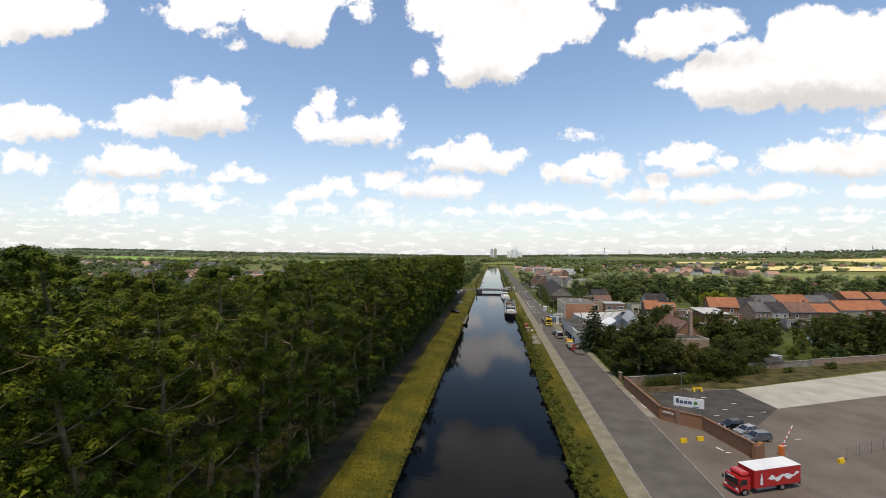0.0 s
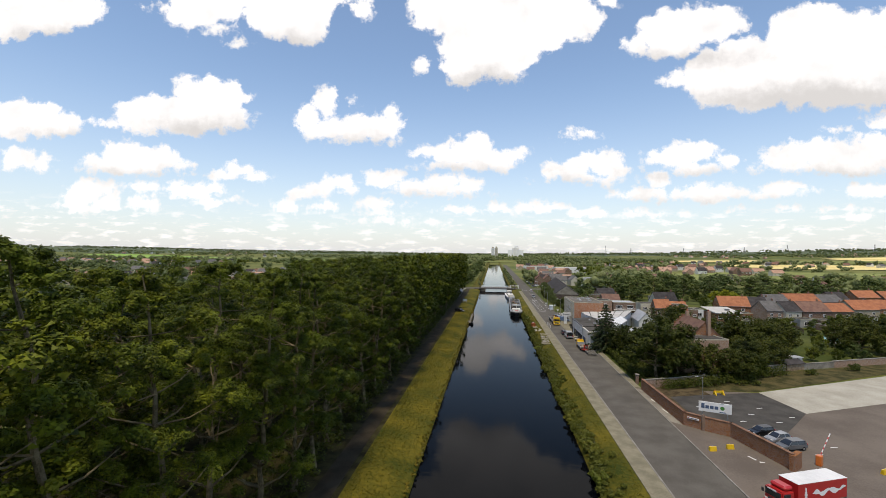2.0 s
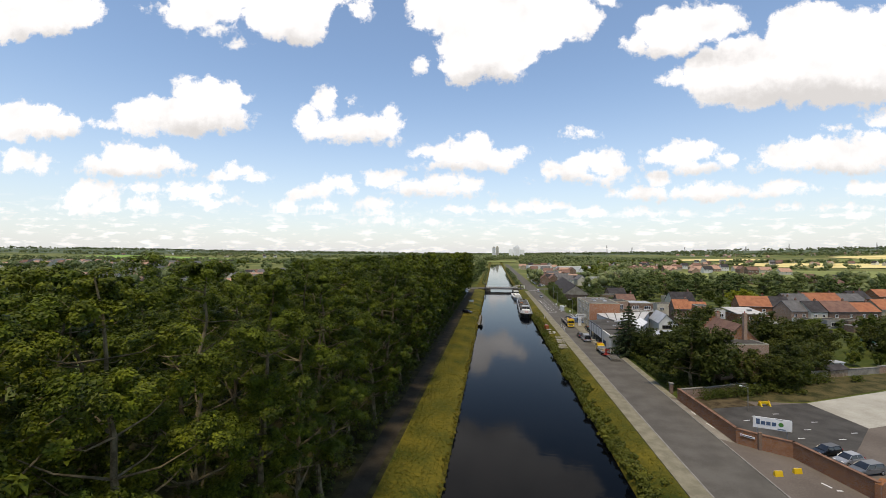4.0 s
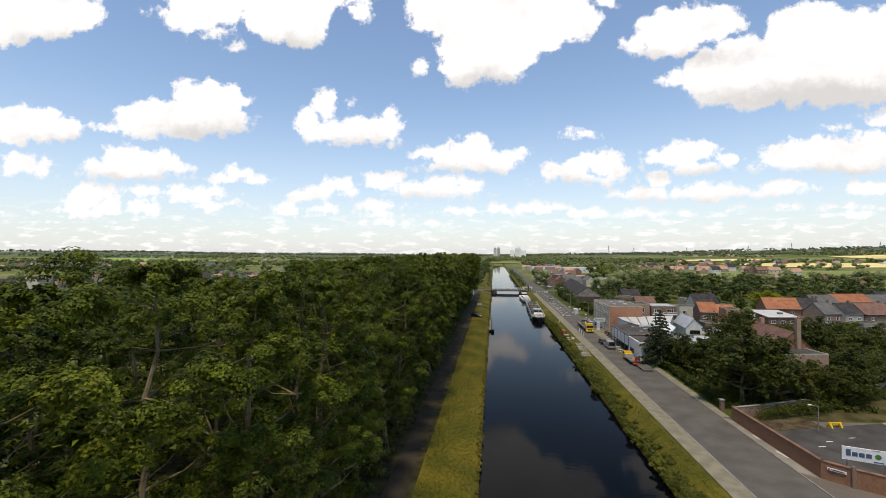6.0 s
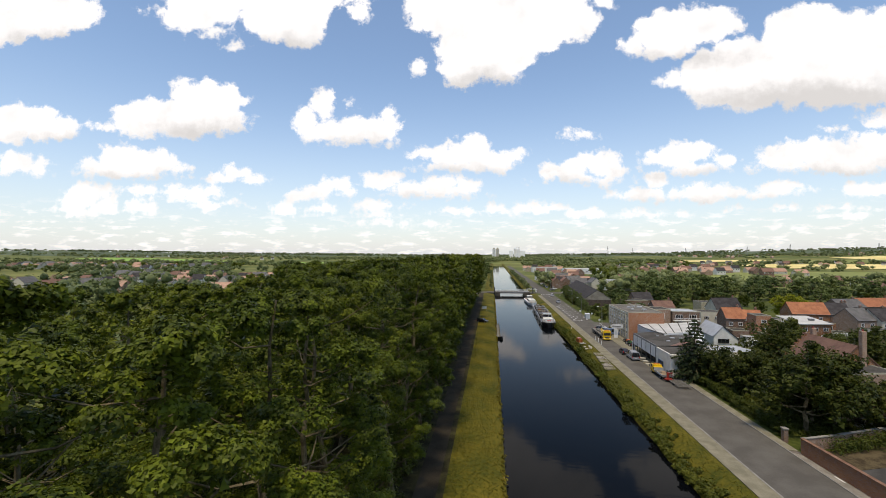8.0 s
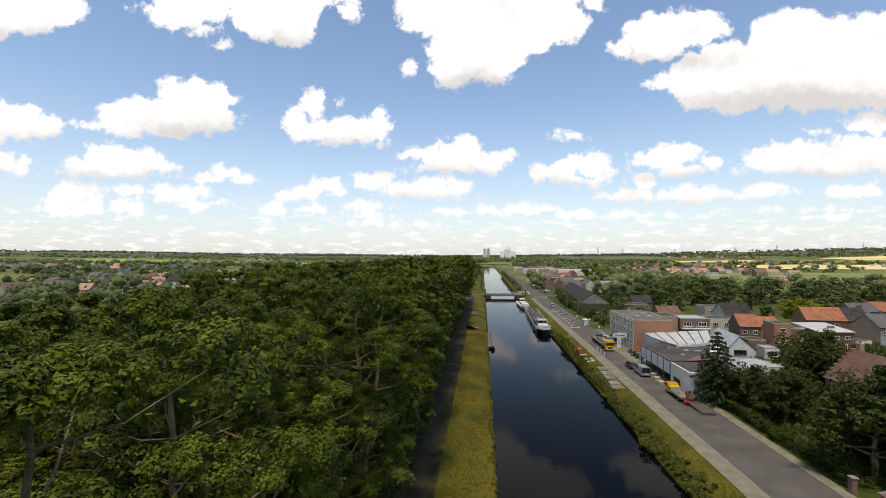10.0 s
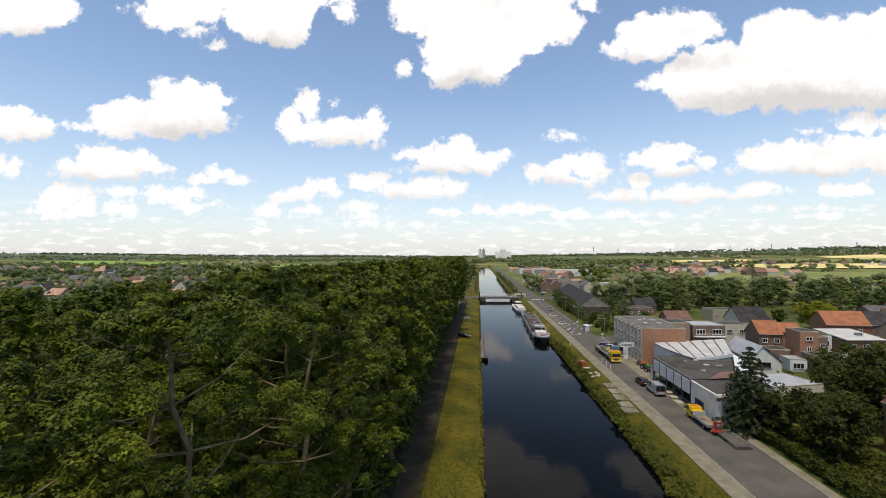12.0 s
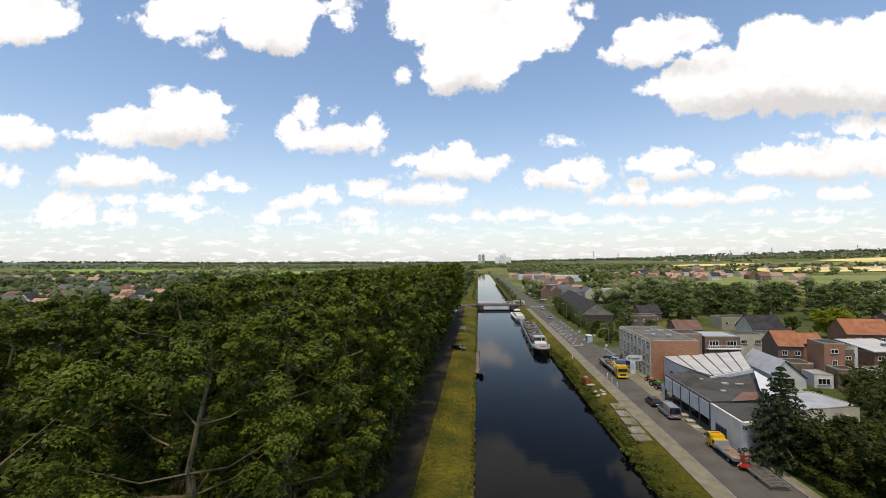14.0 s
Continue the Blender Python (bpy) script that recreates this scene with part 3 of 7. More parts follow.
def trunk_and_limbs(height, girth, limbs, dice, lean=0.03, steps=12):
    """A tapered, slightly bent trunk and its limbs in one skin; returns the mesh code and the limb lines."""
    bm = bmesh.new()
    bend = dice.normal(scale=lean, size=2)
    wave = dice.normal(scale=0.16, size=(steps + 1, 2))
    spine = [Vector((bend[0] * height * (k / steps) ** 1.5 + wave[k][0], bend[1] * height * (k / steps) ** 1.5 + wave[k][1], height * 0.93 * k / steps - (0.3 if k == 0 else 0))) for k in range(steps + 1)]
    rings = tube(bm, spine, [girth * (1.5 if k == 0 else (1 - k / (steps * 1.08)) ** 0.8) for k in range(steps + 1)], 7)
    lines = []
    for start, reach, rise, turn in limbs:
        i = max(1, min(steps - 1, round(start * steps)))
        p = spine[i]
        q = p + Vector((math.cos(turn) * reach, math.sin(turn) * reach, rise))
        mid = p.lerp(q, 0.5) + Vector((0, 0, -0.1 * reach))
        g = girth * (1 - start) * 0.42 + 0.035
        tube(bm, [p, mid, q], [g, g * 0.65, g * 0.2], 4, rings[i][int((turn % math.tau) / math.tau * 7) % 7])
        lines.append((p, mid, q))
    return bm, lines, spine


def tree_kind(name, height, spread, leaves, size, material, seed, base=0.28, girth=0.32, top=0.55, label="", category="tree", clump=1.15, branches=26, lean=0.03, fill=1.0, core=0.0, rise=(0.15, 0.55), foot=(0.7, 0.95)):
    """A broadleaved tree as a thing with trunk and crown; wide in the middle and uneven. top: how wide it still is near its head."""
    dice = np.random.default_rng(seed)
    limbs = []
    for k in range(branches):
        f = (k + dice.uniform(0, 1)) / branches
        wide = float(np.interp(f, (0, 0.25, 0.6, 0.85, 1.0), (*foot, 1.0, 0.5 + 0.5 * top, top)))
        reach = spread * wide * dice.uniform(0.6, 1.1)
        s = base + (0.9 - base) * f
        limbs.append((s, reach, reach * dice.uniform(*rise) * (1 - 0.5 * f), k * 2.4 + dice.uniform(-0.4, 0.4)))
    bm, lines, spine = trunk_and_limbs(height, girth, limbs, dice, lean)
    centres, radii, hubs = [], [], []
    puffs = []
    for p, mid, q in lines:
        reach = (q - p).length
        puffs.append((q + Vector(dice.normal(scale=0.3, size=3)), clump * dice.uniform(0.8, 1.25)))
        for j in range(int(fill * reach / (clump * 1.5))):
            f = dice.uniform(0.3, 0.85)
            puffs.append((p.lerp(q, f) + Vector(dice.normal(scale=clump * 0.4, size=3)), clump * dice.uniform(0.55, 0.95)))
    for j in range(4):
        puffs.append((spine[-1] + Vector(dice.normal(scale=clump * 0.7, size=3)) * Vector((1, 1, 0.3)) - Vector((0, 0, 0.3 + j * 0.5)), clump * dice.uniform(0.6, 0.9)))
    for at, r in puffs:
        # each puff is heaped from smaller sprays round its upper side
        for j in range(9):
            d = Vector(dice.normal(size=3)).normalized()
            d.z = abs(d.z) * 0.9 - 0.2
            hubs.append(at - Vector((0, 0, 0.3 * r)))
            centres.append(at + d * r * (0.8 if j < 8 else 0.3))
            radii.append(r * dice.uniform(0.26, 0.4))
    ob = thing(name, Matrix.Identity(4), label, category)
    part("trunk", bm, "bark", ob)
    crown = new("crown", leaf_cloud("crown", centres, radii, leaves, size, material, dice, cores=[(at, r * core) for at, r in puffs] if core else None, hubs=hubs, within=None if core else puffs))
    crown.parent = ob
    return ob


def conifer_kind(name, height, spread, leaves, size, seed, label):
    """A spruce: whorls of drooping boughs on a straight stem."""
    dice = np.random.default_rng(seed)
    bm = bmesh.new()
    tiers = 17
    stem = [Vector((0, 0, -0.3))] + [Vector((0, 0, height * (0.1 + 0.86 * k / (tiers - 1)))) for k in range(tiers)]
    rings = tube(bm, stem, [0.34 * (1 - 0.055 * k) for k in range(tiers + 1)], 7)
    centres, radii = [], []
    for k in range(tiers):
        f = k / (tiers - 1)
        z = height * (0.1 + 0.86 * f)
        reach = spread * (1 - f) ** 0.85 * dice.uniform(0.85, 1.12) + 0.25
        for j in range(7):
            a = j * 0.9 + k * 1.3 + dice.uniform(-0.3, 0.3)
            r = reach * dice.uniform(0.75, 1.1)
            q = Vector((math.cos(a) * r, math.sin(a) * r, z - 0.22 * r))
            tube(bm, [Vector((0, 0, z)), q], [0.05, 0.015], 4, rings[k + 1][j % 7])
            for s in np.linspace(0.35, 1.0, max(2, int(r / 0.7))):
                centres.append(Vector((0, 0, z)).lerp(q, s))
                radii.append(0.32 + 0.28 * (1 - f))
    ob = thing(name, Matrix.Identity(4), label, "tree")
    part("trunk", bm, "bark", ob)
    crown = new("crown", leaf_cloud("crown", centres, radii, leaves, size, "needles", dice, 0.5, 0.3))
    crown.parent = ob
    return ob


def discard(ob):
    """Take away a pattern that has been copied."""
    for o in (*ob.children_recursive, ob):
        bpy.data.objects.remove(o)


def planted(kind, x, y, z=0.0, size=1.0, turn=0.0, label="", group=""):
    ob = copy_thing(kind, pose(x, y, z, 0, 0, turn) @ Matrix.Diagonal((size, size, size, 1)))
    return tagged(ob, label, "", group)

# ---- the ground, the canal and the roads ----
WATER = -2.0
CANAL_END = 1260.0


def ground_z(x, y):
    """Flat land with a canal cut and low hills far off."""
    z = 0.0
    if y < CANAL_END:
        z = float(np.interp(x, (-18.5, -14.6, -13.5, -13.3, 12.0, 12.3, 13.4, 15.8, 17.0), (0, -0.75, -1.5, -4, -4, -1.7, -1.0, -0.1, 0)))
    far = math.hypot(x, y)
    rise = max(0.0, far - 1100) / 2900
    bearing = math.degrees(math.atan2(x, max(y, 1.0)))
    tall = float(np.interp(bearing, (-80, -55, -40, -25, -8, 6, 20, 32, 45, 60, 85), (56, 54, 40, 26, 18, 18, 34, 56, 66, 66, 60)))
    roll = noise.noise(Vector((x * 0.0012, y * 0.0012, 0))) * 10 * min(1, rise * 2)
    return z + tall * min(1.0, rise) ** 1.35 + roll


xs = [-4600, -3600, -2800, -2200, -1700, -1300, -1000, -760, -560, -400, -280, -190, -130, -90, -80, -60, -40, -28, -21.5, -20, -18.5, -16.5, -14.6, -14.0,
      -13.5, -13.3, -12, 0, 11, 12.0, 12.3, 12.8, 13.4, 14.6, 15.8, 17.0, 17.6, 20, 30, 40, 60, 90, 130, 190, 280, 400, 560, 760, 1000, 1300, 1700, 2200, 2800, 3600, 4600]
ys = [-300, -120, -40] + list(range(0, 400, 8)) + list(range(400, 700, 25)) + list(range(700, 1250, 50)) + [1240, 1260, 1266, 1290, 1350, 1450, 1600, 1800, 2050, 2350, 2700, 3100, 3500, 4000, 4500]
ys = sorted(set(ys))
verts, faces, kinds = [], [], []
for y in ys:
    for x in xs:
        wob = 0.0
        if -17 < x < -13 or 12 < x < 17:
            wob = noise.noise(Vector((x * 0.3, y * 0.09, 3.0))) * 0.35
        verts.append((x + (wob if y < 1250 else 0), y, ground_z(x, y) + (wob * 0.3 if abs(x) > 12.4 else 0)))
for j in range(len(ys) - 1):
    for i in range(len(xs) - 1):
        a = j * len(xs) + i
        faces.append((a, a + 1, a + 1 + len(xs), a + len(xs)))
        mid = (xs[i] + xs[i + 1]) / 2
        far = math.hypot(mid, ys[j])
        kinds.append(3 if -80 < mid < -21.6 and ys[j] < 345 else 1 if (-21.6 < mid < -13.2 or 12 < mid < 17.7) and ys[j] < 1300 else 2 if far > 2600 else 4 if far > 480 else 0)
ground_mesh = mesh_from("ground", verts, faces, "meadow", True)
ground_mesh.materials.append(MATS["bank_grass"])
ground_mesh.materials.append(MATS["hill_wood"])
ground_mesh.materials.append(MATS["leaf_litter"])
ground_mesh.materials.append(MATS["open_country"])
ground_mesh.polygons.foreach_set("material_index", kinds)
tagged(new("ground", ground_mesh), "flat green meadow land with grassy canal banks", "ground", kind="structure")

bm = bmesh.new()
prism(bm, [(-13.9, -300), (12.9, -300), (12.9, CANAL_END), (-13.9, CANAL_END)], WATER - 0.3, WATER)
alone("water", bm, "canal_water", "dark still canal water reflecting the sky", "water", "structure")


def sheet(name, outline, z, material, label, category):
    """A laid surface of its own thickness over a plan outline."""
    bm = prism(bmesh.new(), outline, z - 0.25, z)
    return alone(name, bm, material, label, category, "structure")


sheet("road", [(20.6, -200), (29.75, -200), (29.75, 1240), (20.6, 1240)], 0.05, "asphalt", "grey asphalt canal road", "road")
sheet("pavement", [(17.6, -200), (20.35, -200), (20.35, 356), (17.6, 356)], 0.14, "pavement", "pale concrete footway beside the canal road", "pavement")
sheet("pavement", [(30.0, 106.5), (31.3, 106.5), (31.5, 143), (33.0, 146), (33.0, 216), (30.0, 216)], 0.15, "pavement", "worn concrete pavement below the hedges", "pavement")
sheet("forecourt", [(26.4, 146), (29.9, 143.5), (29.9, 216), (27.4, 216), (26.4, 190)], 0.11, "pavement", "worn concrete forecourt before the showroom", "pavement")
sheet("road_side_street", [(29.75, 219), (46, 220), (46, 231), (29.75, 233)], 0.045, "asphalt", "grey asphalt side street", "road")
sheet("road_bridge_street", [(-90, 372), (-12, 372), (-12, 386), (-90, 386)], 0.05, "asphalt", "grey asphalt street to the bridge", "road")
sheet("road_bridge_street", [(12, 372), (90, 372), (90, 386), (12, 386)], 0.045, "asphalt", "grey asphalt street to the bridge", "road")
sheet("path", [(-25.3, -60), (-22.4, -60), (-22.4, 232), (-21.7, 372), (-24.9, 372), (-25.3, 232)], 0.03, "shaded_path_asphalt", "towpath along the trees, coloured dark as if in their shade", "path")
sheet("road_parking", [(-32, 300), (-25.6, 300), (-25.6, 371.9), (-32, 371.9)], 0.04, "asphalt", "grey parking strip beside the towpath", "road")
sheet("yard", [(30.0, 20), (190, 20), (190, 166), (56.1, 106.4), (36, 106.2), (30.0, 106.4)], 0.06, "yard_paving",
      "reddish grey paved factory yard", "yard")
sheet("yard_parking", [(34, 100.6), (33.2, 85.3), (38, 80.8), (43.8, 79.3), (51.3, 87), (57.8, 94.0), (56.2, 106.6)], 0.075, "dark_asphalt",
      "dark asphalt car park in the yard", "yard")
sheet("yard_concrete", [(56.4, 106.6), (58.0, 94.1), (136.8, 126.6), (190, 149), (190, 168)], 0.07, "pale_concrete", "pale concrete slab field in the yard", "yard")

sheet("verge", [(30.05, 86.5), (31.6, 85.0), (30.95, 105.0), (30.05, 106)], 0.085, "worn_concrete", "worn pale strip at the foot of the brick wall", "verge")

# kerbs
for x, y0, y1 in ((20.48, -40, 356), (29.87, -40, 142)):
    kerb = thing("kerb", pose(x, 0, 0), "pale concrete kerb along the road edge", "kerb", kind="structure")
    stone = mesh_of("kerb_stone", boxed(0, 0, -0.1, 0.24, 1.97, 0.27, bevel=0.03), "kerb")
    for k in range(int((y1 - y0) / 2)):
        if y0 + 2 * k > 300:
            break
        piece = new("kerb_stone", stone)
        piece.parent = kerb
        piece.location = (0, y0 + 2 * k + 1, 0)

# road paint
paint = thing("road_marking", pose(0, 0, 0.054), "worn white painted road markings", "marking", kind="structure")


def stripe(x, y, w, l, rz=0.0, lift=0.0):
    part("stripe", boxed(x, y, lift, w, l, 0.008, rz), "road_paint", paint)


for k in range(12):
    stripe(25.2, 238 + k * 10, 0.2, 3.2)
for k in range(9):
    stripe(22.3, 240 + k * 6.4, 0.55, 1.5)
    stripe(23.6, 243 + k * 6.4, 0.45, 1.3)
    stripe(28.2, 241 + k * 7.1, 0.5, 1.4)
for y in (236, 262, 288):
    stripe(23.0, y, 4.0, 0.5)
for k in range(7):
    stripe(21.6 + k * 1.15, 366, 0.5, 2.6)
for k in range(6):
    stripe(31.3, 221 + k * 1.9, 0.4, 0.9)
for x, y in ((41.5, 97.5), (46.2, 99.4), (50.6, 96), (47, 92.2), (43.5, 88.3), (49.8, 88.6), (53.8, 91.6), (39, 95.4), (51.8, 78.6), (47.6, 75.6)):
    stripe(x, y, 1.2, 0.18, 12, 0.025)
for x, y, w, l, r in ((36.6, 73.0, 0.3, 1.3, 20), (37.3, 71.8, 0.7, 0.3, 0), (31.2, 92, 0.2, 2.2, 8), (31.0, 98, 0.2, 1.6, 5)):
    stripe(x, y, w, l, r, 0.025)

# pale slabs at the canal edge
slab_row = thing("landing_slabs", pose(0, 0, 0.0), "pale concrete slabs laid in the bank grass", "slab", kind="structure")
for k, (x, y, l, w) in enumerate(((15.6, 153.6, 2.6, 3.4), (15.9, 157, 3.2, 3.0), (16.2, 161.4, 3.6, 3.0), (16.4, 165.6, 3.2, 2.8), (16.6, 170, 3.4, 2.8))):
    part("slab", boxed(x, y, -0.3, w * 0.85, l, 0.36, bevel=0.04), "worn_concrete" if k % 2 else "pavement", slab_row)


def field(name, outline, material, label, step=90.0, lift=0.9):
    """A field laid over the land, following its rise."""
    bm = bmesh.new()
    x0, x1 = min(p[0] for p in outline), max(p[0] for p in outline)
    lower, upper = outline[:len(outline) // 2], outline[len(outline) // 2:][::-1]
    cols, rows = max(2, int((x1 - x0) / step)), 8
    grid = []
    for i in range(cols + 1):
        x = x0 + (x1 - x0) * i / cols
        a = float(np.interp(x, [p[0] for p in lower], [p[1] for p in lower]))
        b = float(np.interp(x, [p[0] for p in upper], [p[1] for p in upper]))
        grid.append([bm.verts.new((x, a + (b - a) * j / rows, ground_z(x, a + (b - a) * j / rows) + lift + 0.0006 * (a + (b - a) * j / rows))) for j in range(rows + 1)])
    for i in range(cols):
        for j in range(rows):
            bm.faces.new((grid[i][j], grid[i + 1][j], grid[i + 1][j + 1], grid[i][j + 1]))
    return alone(name, bm, material, label, "field", "structure")


field("field", [(172, 545), (330, 500), (620, 560), (620, 800), (360, 765), (180, 610)], "far_field", "broad pale green pasture")
field("field", [(560, 960), (800, 930), (1000, 950), (1000, 1180), (800, 1230), (560, 1200)], "wheat", "ripe yellow wheat field")
field("field", [(700, 1350), (1000, 1320), (1300, 1350), (1300, 1480), (1000, 1520), (700, 1480)], "far_field", "far pale green field")
field("field", [(1150, 1500), (1500, 1450), (2000, 1500), (2000, 1720), (1500, 1800), (1150, 1690)], "wheat", "far ripe wheat field")
field("field", [(500, 1500), (700, 1480), (900, 1500), (900, 1640), (700, 1660), (500, 1630)], "wheat", "far ripe wheat field")
field("field", [(-1500, 1380), (-1150, 1300), (-780, 1250), (-780, 1420), (-1150, 1560), (-1500, 1600)], "bright_field", "bright green field beyond the houses")
field("field", [(-640, 1150), (-520, 1130), (-360, 1150), (-360, 1360), (-520, 1400), (-640, 1360)], "bright_field", "bright green field beyond the trees")
field("field", [(-40, 1270), (0, 1266), (60, 1270), (60, 1360), (0, 1370), (-40, 1360)], "far_field", "pale green bank where the canal bends")
field("field", [(60, 335), (80, 328), (110, 330), (110, 372), (80, 380), (60, 370)], "lawn", "mown lawn behind the long building", 20, -0.1)
field("field", [(96, 285), (125, 275), (210, 280), (210, 330), (125, 318), (96, 312)], "lawn", "green paddock behind the terrace", 20, -0.1)
field("field", [(60, 150), (80, 146), (150, 160), (150, 200), (80, 186), (60, 180)], "lawn", "overgrown green back gardens", 20, -0.1)

# ---- buildings ----
def gable_house(x, y, rz, w, d, eave, ridge, wall, roof, rows, label, group="", chimney=True, wins="white_frame", both=False, z=0.0, category="house", lights=0, door=False, plain=False):
    """A house with a pitched roof whose ridge runs along its front. rows: (count, foot, width, height) of front windows."""
    ob = thing("house", pose(x, y, z, 0, 0, rz), label, category, group)
    bm = profile(bmesh.new(), [(-d / 2, -0.3), (d / 2, -0.3), (d / 2, eave), (0, ridge - 0.12), (-d / 2, eave)], -w / 2, w / 2)
    part("wall", bm, wall, ob)
    run = math.hypot(d / 2, ridge - eave)
    pitch = math.degrees(math.atan2(ridge - eave, d / 2))
    for s in (-1, 1):
        slab = part("roof", boxed(0, 0, -0.09, w + 0.3, run + 0.45, 0.18), roof, ob)
        slab.matrix_basis = pose(0, s * (d / 4 + 0.12), (eave + ridge) / 2 - 0.06, -s * pitch, 0, 0)
        if plain:
            continue
        part("gutter", rod(bmesh.new(), (-w / 2 - 0.1, s * (d / 2 + 0.3), eave - 0.1), (w / 2 + 0.1, s * (d / 2 + 0.3), eave - 0.1), 0.08, seg=6), "grey_steel", ob)
    part("ridge_cap", rod(bmesh.new(), (-w / 2 - 0.15, 0, ridge + 0.06), (w / 2 + 0.15, 0, ridge + 0.06), 0.12, seg=6), roof, ob)
    for count, foot, ww, wh in rows:
        for k in range(count):
            cx = -w / 2 + w * (k + 0.5) / count
            window_on(ob, pose(cx, -d / 2 - 0.03, foot), ww, wh, 1 if ww > 0.9 else 0, wins)
            if both:
                window_on(ob, pose(cx, d / 2 + 0.03, foot, 0, 0, 180), ww, wh, 1 if ww > 0.9 else 0, wins)
    if door:
        part("door", boxed(w * 0.28, -d / 2 - 0.04, 0, 1.0, 0.08, 2.1), "dark_frame", ob)
    if chimney:
        stack = part("chimney", boxed(w * 0.36, 0.3, ridge - 0.7, 0.75, 0.6, 1.7, bevel=0.04), "brown_brick", ob)
        if not plain:
            part("chimney_pot", rod(bmesh.new(), (w * 0.36, 0.3, ridge + 1.0), (w * 0.36, 0.3, ridge + 1.35), 0.14, 0.11), "dark_red_paint", stack)
    for k in range(lights):
        sky_light = part("skylight", frame_bars(bmesh.new(), 0.9, 1.2, 0.08, 0.1), "zinc_roof", ob)
        f = 0.5
        sky_light.matrix_basis = pose(-w / 2 + w * (k + 0.5) / lights, -d / 4 - 0.2, (eave + ridge) / 2 - 0.35, pitch - 90, 0, 0)
        pane = part("pane", boxed(0, 0, 0.03, 0.8, 0.06, 1.14), "window_glass", sky_light)
    return ob


def flat_house(x, y, rz, w, d, h, wall, roof, rows, label, group="", name="house", parapet=0.25, wins="white_frame", category="house", both=False):
    """A block with a flat roof behind a low rim."""
    ob = thing(name, pose(x, y, 0, 0, 0, rz), label, category, group)
    part("wall", boxed(0, 0, -0.3, w, d, h + 0.3), wall, ob)
    part("roof", boxed(0, 0, h, w - 0.3, d - 0.3, 0.1), roof, ob)
    rim = bmesh.new()
    for s in (-1, 1):
        box(rim, 0, s * (d / 2 - 0.12), h, w + 0.06, 0.24, parapet)
        box(rim, s * (w / 2 - 0.12), 0, h, 0.24, d - 0.48, parapet)
    part("parapet", rim, "concrete_frame", ob)
    for count, foot, ww, wh in rows:
        for k in range(count):
            cx = -w / 2 + w * (k + 0.5) / count
            window_on(ob, pose(cx, -d / 2 - 0.03, foot), ww, wh, 2 if ww > 1.7 else 1 if ww > 0.9 else 0, wins)
            if both:
                window_on(ob, pose(cx, d / 2 + 0.03, foot, 0, 0, 180), ww, wh, 1, wins)
    return ob


# the three-storey flats with the bare brick end
flats = thing("apartment_block", pose(37.6, 203.5, 0) @ Matrix.Diagonal((0.93, 1.04, 0.93, 1)), "three-storey grey apartment block with an orange brick end wall", "building")
part("wall", boxed(0, 0.15, -0.3, 12.6, 23.5, 10.8), "concrete_frame", flats)
part("end_wall", boxed(0, -11.85, 0, 12.7, 0.5, 10.6), "orange_brick", flats, "bare orange brick end wall")
part("roof", boxed(0, 0, 10.5, 12.3, 23.2, 0.14), "gravel_roof", flats)
rim = bmesh.new()
for s in (-1, 1):
    box(rim, s * 6.2, 0, 10.5, 0.3, 24, 0.32)
    box(rim, 0, s * 11.9, 10.5, 12.1, 0.3, 0.3)
part("parapet", rim, "concrete_frame", flats)
for storey in range(3):
    part("floor_band", boxed(-6.36, 0, 0.9 + storey * 3.35 + 2.45, 0.14, 23.6, 0.35), "white_frame" if storey else "grey_render", flats)
    for k in range(8):
        m = pose(-6.36, -10.2 + k * 2.9, 0.95 + storey * 3.35, 0, 0, -90)
        win = window_on(flats, m, 1.35, 1.55, 1, "white_frame")
        if storey:
            part("infill_panel", boxed(-6.4, -10.2 + k * 2.9, 0.1 + storey * 3.35, 0.1, 1.5, 0.75), "white_panel" if (k + storey) % 3 else "cream_render", flats)
for k in range(9):
    part("pier", boxed(-6.42, -11.6 + k * 2.9, 0, 0.3, 0.75, 10.5), "cream_render", flats)
for x, y, w in ((-1.5, 2, 1.3), (1.0, 4.5, 0.9), (2.2, -4, 1.6), (-2, -3.6, 1.1), (3, 3, 2.0)):
    part("roof_hatch", boxed(x, y, 10.6, w, 0.9, 0.5, bevel=0.05), "zinc_roof", flats)
for x, y in ((4.2, 8), (-3.4, 8.5), (0.4, -8)):
    part("vent_pipe", rod(bmesh.new(), (x, y, 10.6), (x, y, 11.5), 0.14), "steel", flats)

# the showroom with white panels towards the road
hall = thing("showroom", pose(28.3, 146, 0), "long low showroom with white panels and a dark felt roof", "building")
part("wall", prism(bmesh.new(), [(1.4, 9), (9.0, 10.5), (16.4, 24.8), (8.0, 25.0), (6.0, 27.4), (1.4, 27.4)], -0.2, 5.55), "grey_render", hall)
part("south_wall", prism(bmesh.new(), [(-0.4, 0), (0, -0.4), (9.4, 2.8), (9.4, 8.95), (-0.4, 8.95)], -0.2, 5.7), "white_render", hall, "white rendered end of the showroom")
part("roof", prism(bmesh.new(), [(-0.2, 9), (9.4, 10.3), (17.0, 25.2), (8.4, 25.4), (6.2, 30.5), (-0.2, 27.6)], 5.6, 5.95), "felt_roof", hall)
part("roof_edge", boxed(-0.3, 18.3, 5.55, 0.18, 18.7, 0.5), "grey_steel", hall)
part("low_roof", prism(bmesh.new(), [(0, 0.2), (9.0, 3.1), (9.0, 8.8), (0, 8.8)], 5.72, 5.8), "felt_roof", hall)
